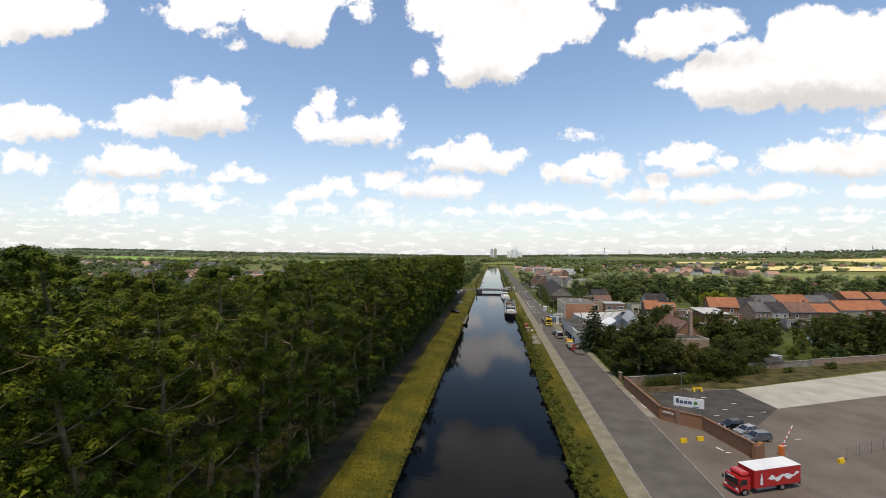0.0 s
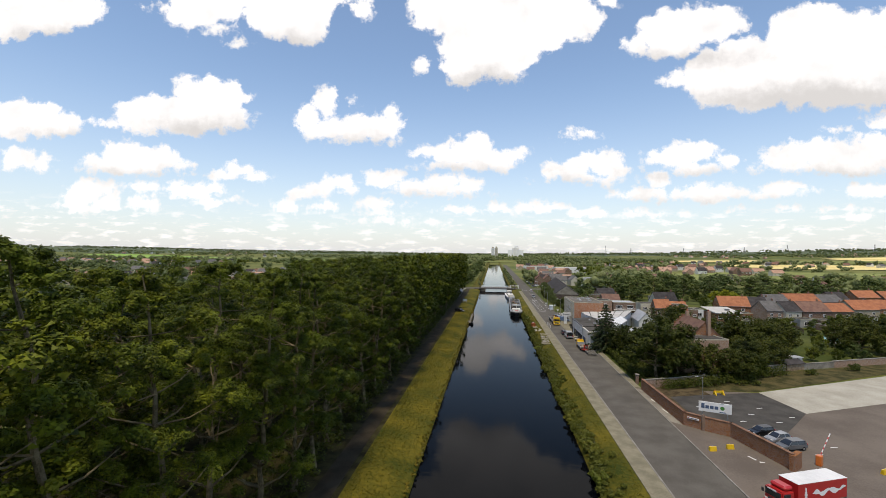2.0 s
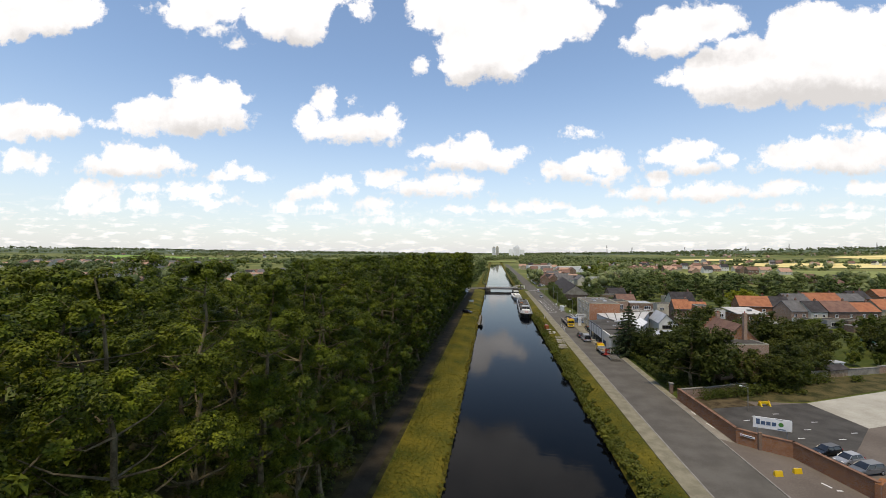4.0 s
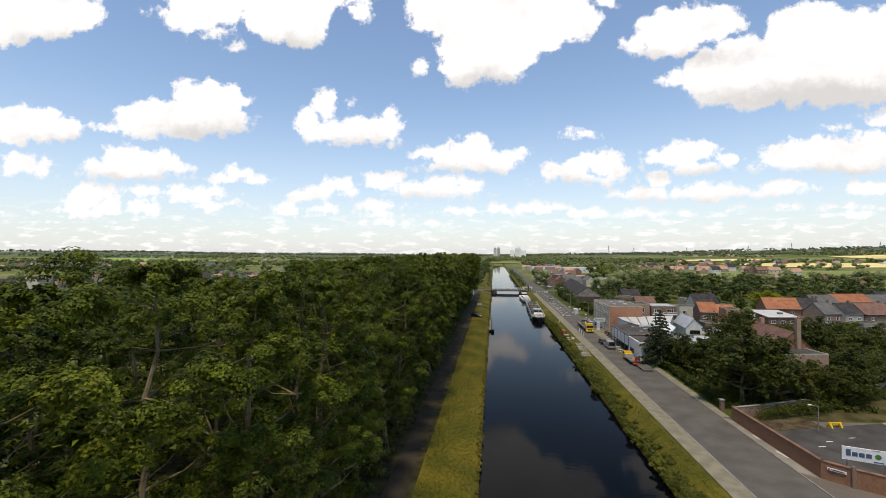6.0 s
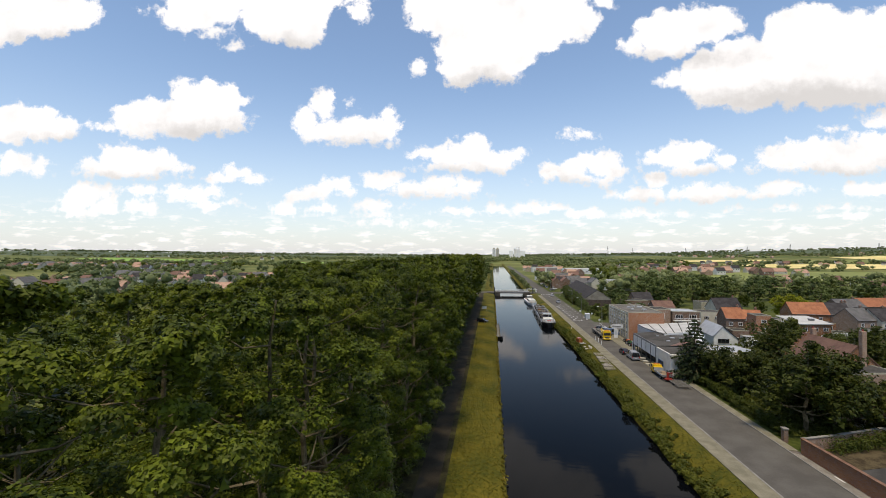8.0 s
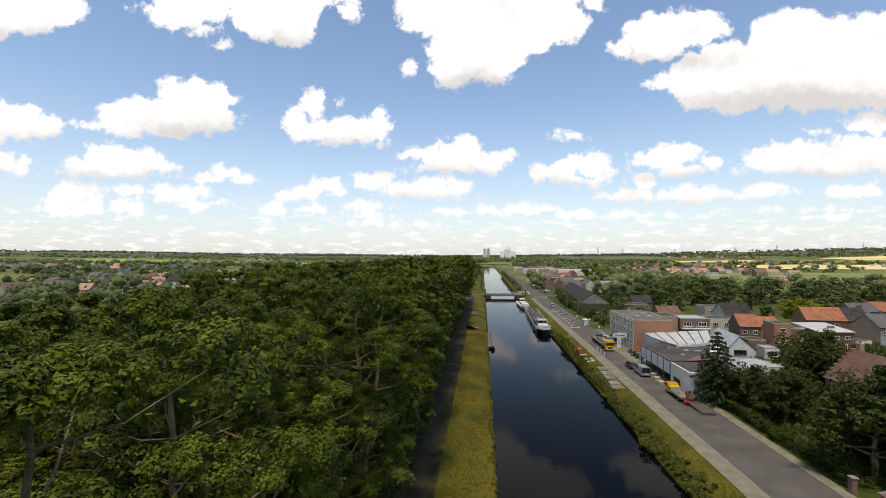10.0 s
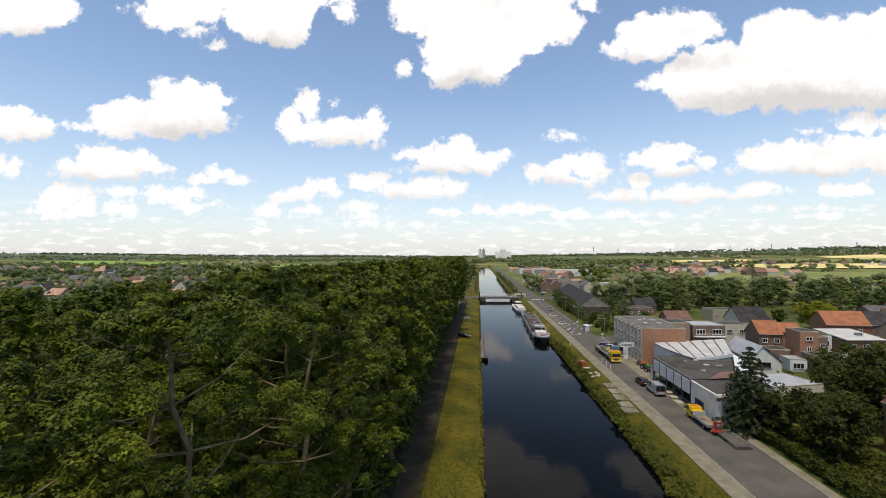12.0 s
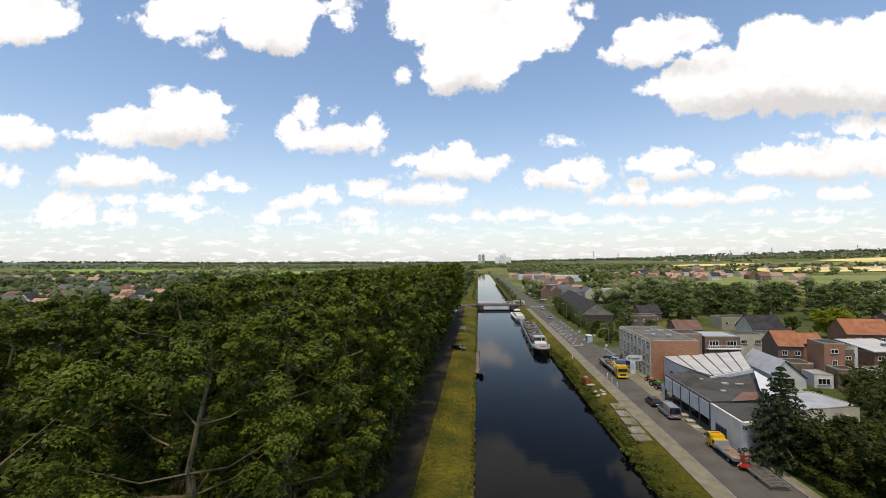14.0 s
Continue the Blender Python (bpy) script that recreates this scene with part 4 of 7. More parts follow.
part("tile_strip", prism(bmesh.new(), [(3.2, 9.1), (9.2, 10.4), (11.6, 15.2), (8.2, 14.6)], 5.96, 6.02), "brown_tile", hall)
for k in range(5):
    y = 9.15 + k * 3.68
    part("fascia_panel", boxed(-0.36, y + 1.84, 2.75, 0.16, 3.4, 2.75, bevel=0.02), "white_panel", hall)
    part("post", boxed(-0.36, y, 0, 0.24, 0.24, 5.5), "dark_frame", hall)
    part("shop_window", boxed(1.2, y + 1.84, 0.3, 0.12, 3.3, 2.4), "window_glass", hall)
part("post", boxed(-0.36, 27.5, 0, 0.24, 0.24, 5.5), "dark_frame", hall)
door_blue = part("double_door", frame_bars(bmesh.new(), 3.2, 2.9, 0.2, 0.16, 3), "blue_frame", hall, "blue double door with glass")
door_blue.matrix_basis = pose(-0.45, 5.6, 0.1, 0, 0, -90)
part("pane", boxed(0, 0.02, 0.1, 2.9, 0.06, 2.7), "window_glass", door_blue)
for x, y, w, d in ((5, 15, 0.9, 0.6), (8, 20, 1.2, 0.7), (10.5, 19.5, 1.6, 0.3), (5, 23, 0.6, 0.6)):
    part("roof_box", boxed(x, y, 5.95, w, d, 0.3, bevel=0.04), "zinc_roof", hall)

# the workshop with the pale sheet roof
shop = thing("workshop", pose(34, 178.4, 0), "workshop hall with a pale sheet roof and blue-grey walls", "building")
BACK_L, BACK_R, FRONT_L, FRONT_R, SIDE_L = Vector((0.1, 10.8)), Vector((22.6, 17.7)), Vector((1.9, -8.0)), Vector((14.2, -1.2)), Vector((0.2, 3.0))
part("wall", prism(bmesh.new(), [SIDE_L, FRONT_L + Vector((0.2, 0.4)), FRONT_R + Vector((-0.3, 0.4)), BACK_R + Vector((-0.4, -0.2)), BACK_L][:], -0.2, 6.05), "blue_grey_cladding", shop)
part("roof_deck", prism(bmesh.new(), [SIDE_L, FRONT_L, FRONT_R, BACK_R, BACK_L], 6.06, 6.16), "felt_roof", shop)


def front_at(u):
    """A place on the workshop's front edge, which runs down its side and then along its face."""
    return SIDE_L.lerp(FRONT_L, u / 0.28) if u < 0.28 else FRONT_L.lerp(FRONT_R, (u - 0.28) / 0.72)


for k in range(6):
    u0, u1 = k / 6 + 0.006, (k + 1) / 6 - 0.014
    inner = [front_at(u0).lerp(BACK_L.lerp(BACK_R, u0), 0.03), front_at(u1).lerp(BACK_L.lerp(BACK_R, u1), 0.03), BACK_L.lerp(BACK_R, u1), BACK_L.lerp(BACK_R, u0)]
    part("roof_sheet", prism(bmesh.new(), inner, 6.17, 6.32), "fibre_cement", shop)
mid_front, run_front = (FRONT_L + FRONT_R) / 2, FRONT_R - FRONT_L
front_turn = math.degrees(math.atan2(run_front.y, run_front.x))
part("front_edge", boxed(mid_front.x, mid_front.y, 5.5, run_front.length + 0.2, 0.3, 0.8, front_turn), "white_panel", shop)
part("gate", boxed(-0.05, 5.2, 0, 0.2, 3.0, 3.8), "dark_frame", shop)
part("gate_wing", boxed(-0.06, 8.6, 0, 0.12, 2.2, 2.2), "dark_frame", shop)
part("porch", boxed(-5.2, -2.2, 0, 0.2, 2.4, 2.6), "blue_grey_cladding", shop, "rounded blue-grey entrance porch")
for k in range(7):
    a = math.pi * k / 6
    part("porch_rib", boxed(-4.4, -2.2 + math.cos(a) * 1.5, 1.9 + math.sin(a) * 1.1, 2.0, 0.5, 0.14), "grey_steel", shop)

# slate-roofed white workshop wing
wing = thing("workshop_wing", pose(58.5, 187, 0, 0, 0, -6), "white gabled workshop wing with a bluish slate roof", "building")
bm = profile(bmesh.new(), [(-3.4, -0.2), (3.4, -0.2), (3.4, 4.3), (0.8, 7.3), (-3.4, 3.6)], -7, 7)
w_ob = part("wall", bm, "white_render", wing)
w_ob.matrix_basis = pose(0, 0, 0, 0, 0, 90)
for y0, z0, y1, z1 in ((-3.7, 3.45, 0.8, 7.4), (0.8, 7.4, 3.7, 4.05)):
    r_ob = part("roof", profile(bmesh.new(), [(y0, z0), (y1, z1), (y1, z1 + 0.16), (y0, z0 + 0.16)][::1], -7.2, 7.2), "slate" if y0 < 0 else "zinc_roof", wing)
    r_ob.matrix_basis = pose(0, 0, 0, 0, 0, 90)
window_on(wing, pose(-0.6, -7.05, 2.2), 3.2, 1.3, 2, "dark_frame")
curve = thing("sheet_roof_shed", pose(42.3, 163.6, 0, 0, 0, -27.5), "narrow shed with a steep white sheet roof", "shed")
part("wall", boxed(0.2, 0, -0.1, 1.8, 15.6, 5.9), "grey_render", curve)
arc = [(-1.2, 5.95), (1.2, 7.35), (1.2, 7.5), (-1.2, 6.1)]
c_ob = part("roof", profile(bmesh.new(), arc, -8.0, 8.0), "white_panel", curve)
c_ob.matrix_basis = pose(0, 0, 0, 0, 0, 90)
shed = flat_house(50.0, 163.6, 14, 12, 9, 3.6, "white_render", "zinc_roof", [(2, 1.2, 1.2, 1.0)], "low white outbuilding with a grey sheet roof", name="outbuilding", category="shed")

# houses seen from their backs behind the workshop
gable_house(69.8, 200.5, -6, 6.0, 8, 7.7, 11.0, "brown_brick", "orange_tile", [(2, 5.2, 1.3, 1.25), (2, 1.2, 1.2, 1.4)], "brick terrace house with an orange tile roof, seen from the back", "terrace houses")
flat_house(73.8, 191.0, -6, 4.4, 6.5, 9.8, "orange_brick", "felt_roof", [(1, 7.6, 1.6, 1.0), (1, 4.4, 1.1, 1.6)], "tall orange brick rear extension with a flat roof")
flat_house(79.0, 196, -2, 5.4, 7, 7.6, "brown_brick", "felt_roof", [(2, 5.0, 1.3, 0.9)], "brick rear extension with a dark flat roof")
flat_house(83.8, 199, 0, 3.0, 6, 7.4, "white_render", "felt_roof", [(1, 4.8, 1.7, 1.3)], "narrow white rear extension with a flat roof")
gable_house(77.1, 204, -4, 8, 6, 7.6, 9.8, "orange_brick", "orange_tile", [(2, 6.4, 1.0, 0.9)], "orange brick house with an orange tile roof", "terrace houses")
flat_house(68.0, 193, -6, 5, 5.5, 4.4, "brown_brick", "felt_roof", [(2, 1.0, 1.4, 1.3)], "low brick kitchen extension with a felt roof")
flat_house(69.0, 187.4, -6, 4, 5, 3.0, "white_render", "zinc_roof", [(1, 0.8, 2.6, 1.5)], "low white veranda with a sheet roof")
flat_house(73.2, 185.6, -6, 4, 4.0, 4.6, "brown_brick", "felt_roof", [(1, 1.2, 1.8, 2.2)], "brick rear wing with tall white window bars")
flat_house(79.6, 189.5, -2, 6.5, 6, 2.9, "brown_brick", "grey_tile", [(2, 0.7, 1.6, 1.6)], "low brick extension with a grey sheet roof")
gable_house(81, 228, 0, 10, 10, 7.6, 11.8, "cream_render", "slate", [(3, 4.8, 1.5, 1.2)], "cream house with a dark slate roof and skylights", "terrace houses", lights=4)
flat_house(55.2, 206.5, 0, 9.4, 9, 9.0, "brown_brick", "zinc_roof", [(2, 6.5, 2.6, 1.5), (2, 3.2, 2.2, 1.5), (2, 0.8, 2.2, 1.5)], "brick house with a low grey roof and white balconies")
for z in (2.7, 5.8):
    rail = thing("balcony", pose(55.2, 201.3, z), "white balcony across the back of a brick house", "balcony", "balconies")
    part("balcony_floor", boxed(0, 0, 0, 9.0, 1.5, 0.22), "white_render", rail)
    for k in range(20):
        part("baluster", boxed(-4.4 + k * 0.463, -0.7, 0.22, 0.06, 0.05, 0.85), "white_frame", rail)
    part("handrail", boxed(0, -0.7, 1.07, 9.0, 0.1, 0.08), "white_frame", rail)
flat_house(47.2, 207, 0, 6.0, 8, 9.6, "pink_brick", "felt_roof", [(1, 6.4, 1.8, 2.0)], "narrow pink brick house with a flat roof")
gable_house(54, 222, 0, 8, 7, 8.6, 11, "brown_brick", "brown_tile", [(2, 6.2, 1.2, 1.1)], "brown brick house with a low tiled roof", "terrace houses")
flat_house(70, 218, 0, 8, 7, 7.4, "cream_render", "felt_roof", [(2, 4.8, 1.8, 1.2)], "cream rendered house with a flat roof")
wr = flat_house(96.2, 204.2, 3, 10.4, 11, 5.6, "red_brick", "felt_roof", [(3, 3.5, 1.7, 1.1), (2, 0.7, 1.4, 1.4)], "red brick house with a pale sloping sheet roof", parapet=0.1)
roof_ob = part("sheet_roof", boxed(0, 0, 0, 11.2, 12.0, 0.22), "fibre_cement", wr, "pale grey sheet roof")
roof_ob.matrix_basis = pose(0, 0, 6.4, 6, 0, 0)
cowl = thing("roof_vent", pose(98.0, 203, 6.5), "grey metal vent box on the pale roof", "vent")
part("vent_body", boxed(0, 0, 0, 1.6, 1.0, 0.6, bevel=0.05), "grey_steel", cowl)
part("vent_lid", boxed(0, 0, 0.6, 1.9, 1.2, 0.12, bevel=0.03), "steel", cowl)

# the terraces along the next street, nearer and farther sides
names = {"sunlit_rose_tile": "sunlit-toned pink tile", "orange_tile": "orange tile", "slate": "dark slate", "grey_tile": "grey tile", "brown_tile": "brown tile", "red_brick": "Red brick", "cream_render": "Cream rendered",
         "grey_render": "Grey rendered", "white_render": "White rendered", "brown_brick": "Brown brick", "yellow_brick": "Yellow brick", "pink_brick": "Pink brick", "orange_brick": "Orange brick"}


def terrace(x, y, w, wall, roof, eave, ridge, sky_lights, turn=5):
    article = " terrace house with an " if roof[0] == "o" else " terrace house with a "
    gable_house(x, y, turn, w, 10.0, eave, ridge, wall, roof, [(2, eave - 2.4, 1.3, 1.25), (2, 0.9, 1.5, 1.5)], names[wall] + article + names[roof] + " roof", "terrace houses", lights=sky_lights)


terrace(113.2, 229.6, 13.0, "red_brick", "orange_tile", 6.0, 10.2, 1, -8)
terrace(123.6, 228.4, 7.4, "brown_brick", "slate", 6.2, 10.2, 0, -8)
terrace(128.5, 232, 6, "yellow_brick", "grey_tile", 6.6, 9.8, 0, 5)
terrace(145, 252.5, 11, "brown_brick", "grey_tile", 6.6, 9.6, 0, 3)
terrace(160, 256.5, 17, "brown_brick", "orange_tile", 6.4, 9.8, 0, 6)
terrace(175, 259, 12, "grey_render", "grey_tile", 6.2, 9.4, 0, 6)
terrace(187, 270, 9.5, "brown_brick", "slate", 6.4, 10, 0, 6)
terrace(212, 284, 13, "red_brick", "orange_tile", 6.4, 10, 1, 6)
terrace(228, 287, 12, "brown_brick", "orange_tile", 6.0, 9.6, 0, 6)
terrace(120.4, 214.2, 7.2, "pink_brick", "grey_tile", 6.0, 9.8, 0, 8)
terrace(127.6, 213.6, 7, "cream_render", "slate", 6.0, 9.8, 2, 8)
terrace(137.6, 214.6, 12.4, "brown_brick", "brown_tile", 6.0, 9.8, 0, 8)
terrace(150, 218, 10, "brown_brick", "orange_tile", 5.8, 9.0, 0, 8)
terrace(166, 226, 12, "yellow_brick", "orange_tile", 6.0, 9.8, 1, 8)
terrace(180, 231, 12, "red_brick", "orange_tile", 6.0, 9.6, 0, 8)
terrace(193, 233, 11, "white_render", "slate", 6.0, 9.6, 1, 8)
for x, y, w, h, wall in ((121, 206.5, 6, 3.2, "white_render"), (129.5, 205.5, 6.5, 3.4, "grey_render"), (138, 206.6, 6, 3.0, "brown_brick"), (146, 209, 5, 3.0, "red_brick"), (167, 218, 6, 3.2, "white_render"), (113, 220, 7, 3.4, "red_brick"), (122, 219.5, 6, 3.2, "orange_brick")):
    flat_house(x, y, 6, w, 6, h, wall, "felt_roof", [(1, 0.8, w * 0.5, 1.7)], "low rear extension with a flat felt roof", "rear extensions")

# lean-tos, sheds and fences in the back gardens
sun_room = thing("sun_room", pose(70.8, 189.6, 0, 0, 0, -6), "white glazed sun room behind a brick house", "extension")
part("base_wall", boxed(0, 0, -0.1, 5.0, 3.0, 0.7), "brown_brick", sun_room)
part("glazing", boxed(0, 0, 0.6, 4.8, 2.8, 1.9), "window_glass", sun_room)
for k in range(7):
    part("mullion", boxed(-2.4 + k * 0.8, -1.45, 0.6, 0.1, 0.1, 1.95), "white_frame", sun_room)
for k in range(6):
    sheet_ob = part("roof_sheet", boxed(-2.1 + k * 0.84, 0, 0, 0.8, 3.3, 0.06), "white_panel" if k % 3 else "zinc_roof", sun_room)
    sheet_ob.matrix_basis = pose(0, 0, 2.75, 8, 0, 0)
awning = thing("lean_to", pose(84.2, 191.6, 0, 0, 0, 2), "lean-to shelter with a pale sheet roof on posts", "shelter")
a_ob = part("roof", boxed(0, 0, 0, 6.6, 3.4, 0.08), "grey_render", awning)
a_ob.matrix_basis = pose(0, 0, 2.8, 7, 0, 0)
for k in range(4):
    part("post", boxed(-3.1 + k * 2.06, -1.5, -0.1, 0.12, 0.12, 2.75), "white_frame", awning)
part("rear_wall", boxed(0, 1.6, -0.1, 6.4, 0.15, 2.9), "brown_brick", awning)
flat_house(88.6, 193.4, 4, 5.2, 4.6, 2.6, "dark_brick", "felt_roof", [(1, 0.9, 1.6, 1.0)], "dark garden shed with a felt roof", name="garden_shed", category="shed")
flat_house(107, 204, 5, 5.0, 4.0, 2.5, "white_render", "felt_roof", [(1, 0.9, 1.6, 1.0)], "small white garden shed", name="garden_shed", category="shed")
flat_house(132, 196, 8, 4.6, 4.0, 2.4, "brown_brick", "grey_tile", [(1, 0.9, 1.4, 1.0)], "small brick garden shed", name="garden_shed", category="shed")
for xa, ya, xb, yb in ((86, 197, 78.6, 182), (94.5, 199, 88, 180), (64, 190, 59.5, 181), (108, 203, 103, 188), (124, 204, 118, 186), (141, 206, 136, 190)):
    run = math.hypot(xb - xa, yb - ya)
    fence = thing("garden_fence", pose(xa, ya, 0, 0, 0, math.degrees(math.atan2(yb - ya, xb - xa))), "tan wooden panel fence between gardens", "fence", "garden fences")
    for k in range(int(run / 1.9)):
        part("fence_panel", boxed(0.95 + k * 1.9, 0, 0.05, 1.8, 0.06, 1.6), "plank", fence)
        part("post", boxed(k * 1.9, 0, -0.1, 0.1, 0.1, 1.85), "grey_plank", fence)

# the long slate-roofed building by the road and the houses round it
long_house = gable_house(48.4, 342, 86, 100, 14.5, 4.4, 9.4, "dark_brick", "slate", [(12, 2.0, 1.1, 1.2)], "long dark brick building with a great slate roof", chimney=False, both=True, category="building")
part("gable_boarding", profile(bmesh.new(), [(-7.3, 3.9), (7.3, 3.9), (7.2, 4.6), (0, 9.25), (-7.2, 4.6)], -50.1, -49.9), "worn_concrete", long_house, "pale grey boarded gable")
gable_house(70, 297, 10, 11, 8, 4.4, 8, "brown_brick", "slate", [(2, 1.2, 1.2, 1.2)], "small brick house with a steep slate roof")
flat_house(62, 283, 5, 12, 8, 5.0, "brown_brick", "felt_roof", [(3, 2.4, 1.3, 1.0)], "brick outbuilding with a flat roof", name="outbuilding", category="shed")
flat_house(98, 276, 5, 13, 8, 5.2, "yellow_brick", "felt_roof", [(3, 2.4, 1.3, 1.0)], "yellow brick outbuilding with a flat roof", name="outbuilding", category="shed")
tower_house = flat_house(84, 410, 4, 12, 9, 8.6, "white_render", "zinc_roof", [(2, 4.4, 2.2, 1.8), (2, 1.0, 1.6, 1.4)], "white modern house with a square upper storey")
flat_house(92, 408, 4, 16, 9, 4.2, "white_render", "zinc_roof", [(3, 1.0, 1.8, 1.4)], "low white house with a flat roof")
# the villa under the trees
villa = gable_house(53.4, 131, -90, 13, 10, 7.8, 12.8, "red_brick", "brown_tile", [(3, 5.3, 1.0, 1.9), (3, 1.4, 1.1, 2.2)], "red brick villa with stepped gables and a brown tile roof", chimney=False, lights=2)
for end in (-6.35,):
    for s in (-1, 1):
        for k in range(7):
            part("gable_step", boxed(end, s * (0.35 + 0.7 * k), 11.0 - 0.72 * k, 0.4, 0.7, 2.15, bevel=0.03), "red_brick", villa)
for end, foot, top in ((-5.8, 11.6, 14.2), (6.9, 7.0, 15.8)):
    stack = part("chimney", boxed(end, 0.6, foot, 0.9, 0.8, top - foot, bevel=0.04), "pink_brick", villa)
    part("chimney_pot", rod(bmesh.new(), (end, 0.6, top), (end, 0.6, top + 0.4), 0.15, 0.12), "dark_red_paint", stack)
for k in range(2):
    window_on(villa, pose(-6.53, -2.2 + 4.4 * k, 5.0, 0, 0, -90), 1.0, 1.9, 1, "white_frame")
annex = flat_house(50.4, 121.2, 8, 11.2, 6.4, 9.2, "pink_brick", "felt_roof", [(2, 4.2, 1.0, 1.5)], "pink brick annex with a flat roof")

# villages and farms in the distance
dice = random.Random(11)
far_kinds = [("pink_brick", "sunlit_rose_tile"), ("brown_brick", "brown_tile"), ("cream_render", "sunlit_rose_tile"), ("white_render", "slate"), ("yellow_brick", "brown_tile"), ("cream_render", "grey_tile"), ("brown_brick", "slate")]
patterns = []
for k, (wall, roof) in enumerate(far_kinds):
    patterns.append(gable_house(0, 0, 0, 10 + k % 3 * 2, 9, 4.8 + k % 2 * 1.2, 8.6 + k % 2 * 1.4, wall, roof, [(3, 2.6 + k % 2, 1.3, 1.3)], names[wall] + " village house with a " + names[roof] + " roof", "village houses", both=False, chimney=k % 2 == 0, plain=True))


def village(x0, x1, y0, y1, count, lean=12, kinds=(0, 1, 2, 3, 4, 5), size=1.0):
    cells = max(1, int(math.sqrt(count)))
    for k in range(count):
        x = x0 + (x1 - x0) * ((k % cells) + dice.uniform(0.15, 0.85)) / cells
        y = y0 + (y1 - y0) * ((k // cells) + dice.uniform(0.15, 0.85)) / max(1, math.ceil(count / cells))
        m = pose(x, y, ground_z(x, y) - 0.2, 0, 0, dice.choice((0, 90, 0)) + dice.uniform(-lean, lean)) @ Matrix.Diagonal((size, size, size, 1))
        copy_thing(patterns[dice.choice(kinds)], m)


village(36, 78, 412, 560, 20, 6, (0, 1, 6, 3, 1, 5), 0.95)
village(40, 110, 560, 900, 16, 10)
village(92, 160, 424, 470, 7, 8, (1, 1, 0), 1.1)
village(185, 400, 640, 990, 46, 10, (0, 1, 2, 0, 3, 4), 1.15)
village(205, 330, 450, 520, 6, 12, (0, 1, 3))
village(330, 560, 420, 500, 8, 12, (1, 0, 1, 3), 1.1)
village(420, 900, 1050, 1330, 24, 25)
village(-1050, -560, 700, 960, 60, 15, (0, 2, 3, 5, 2, 4), 1.2)
village(-470, -200, 330, 560, 58, 25, (2, 4, 0, 5, 3, 6), 1.1)
village(-1700, -700, 1600, 2200, 14, 30, (2, 3, 4))
village(800, 1700, 1750, 2300, 26, 30, (2, 0, 4))
village(240, 420, 300, 400, 8, 14, (1, 0, 1, 3), 1.1)
village(-60, -36, 420, 760, 6, 10, (1, 2))
for ob in patterns:
    discard(ob)

# far sheds, tower blocks and silos
flat_house(120, 715, 3, 52, 34, 8, "white_panel", "fibre_cement", [(8, 3, 3.2, 1.2)], "large white industrial hall with a pale roof", name="warehouse", category="building")
flat_house(70, 770, 3, 40, 24, 8, "white_render", "zinc_roof", [(6, 3, 2.4, 1.2)], "white industrial hall with a grey roof", name="warehouse", category="building")
for x, w, h, tone in ((-6, 17, 44, "white_frame"), (11, 15, 46, "cream_render")):
    tower = thing("tower_block", pose(x, 2200, 14), "pale concrete tower block far off", "building", "tower blocks")
    part("wall", boxed(0, 0, -4, w, 20, h), tone, tower)
    part("roof", boxed(0, 0, h - 4, w * 0.5, 12, 5), "concrete_frame", tower)
    for j in range(11):
        part("window_band", boxed(0, -10.1, 2 + j * 3.7, w - 5, 0.3, 1.2), "grey_steel", tower)
silo = thing("grain_silo", pose(118, 2200, 14) @ Matrix.Diagonal((0.6, 0.8, 0.72, 1)), "large white concrete silo building far off", "building")
part("wall", boxed(-20, 0, -4, 50, 30, 62), "silo_white", silo)
part("wall", boxed(24, 0, -4, 40, 30, 46), "silo_white", silo)
part("head_house", boxed(-14, 0, 58, 30, 18, 12), "silo_white", silo)
part("annex", boxed(-66, 0, -4, 32, 26, 48), "silo_white", silo)
for k in range(9):
    part("silo_rib", rod(bmesh.new(), (-43 + k * 5.6, -15, -4), (-43 + k * 5.6, -15, 57), 2.6, seg=8), "silo_white", silo)

# ---- trees and hedges ----
dice = random.Random(3)
TALL = "tall poplar with a bent pale trunk and a loose green crown"
SHAPE = dict(lean=0.05, rise=(0.4, 0.95), foot=(0.55, 0.8), girth=0.36)
edge_poplars = [tree_kind("poplar", 29.5, 5.6, 60000, 0.155, "poplar_leaf", 21 + k, base=0.11, top=0.78, label=TALL, clump=1.75, branches=27, fill=0.12, **SHAPE) for k in range(3)]
near_poplars = [tree_kind("poplar", 29.5, 5.6, 22000, 0.27, "poplar_leaf", 25 + k, base=0.11, top=0.78, label=TALL, clump=1.8, branches=26, fill=0.12, **SHAPE) for k in range(3)]
poplars = [tree_kind("poplar", 29.5, 5.6, 9500, 0.4, "poplar_leaf", 31 + k, base=0.11, top=0.78, label=TALL, clump=1.9, branches=24, fill=0.12, **SHAPE) for k in range(3)]
thin_poplars = [tree_kind("poplar", 28.5, 5.6, 3600, 0.64, "poplar_leaf", 41 + k, base=0.11, top=0.78, label="tall poplar inside the grove with a green crown", clump=2.0, branches=22, fill=0.12, **SHAPE) for k in range(3)]


def crown_top(kind):
    """How high a tree stands, in metres."""
    return max(v.co.z for o in kind.children for v in o.data.vertices)


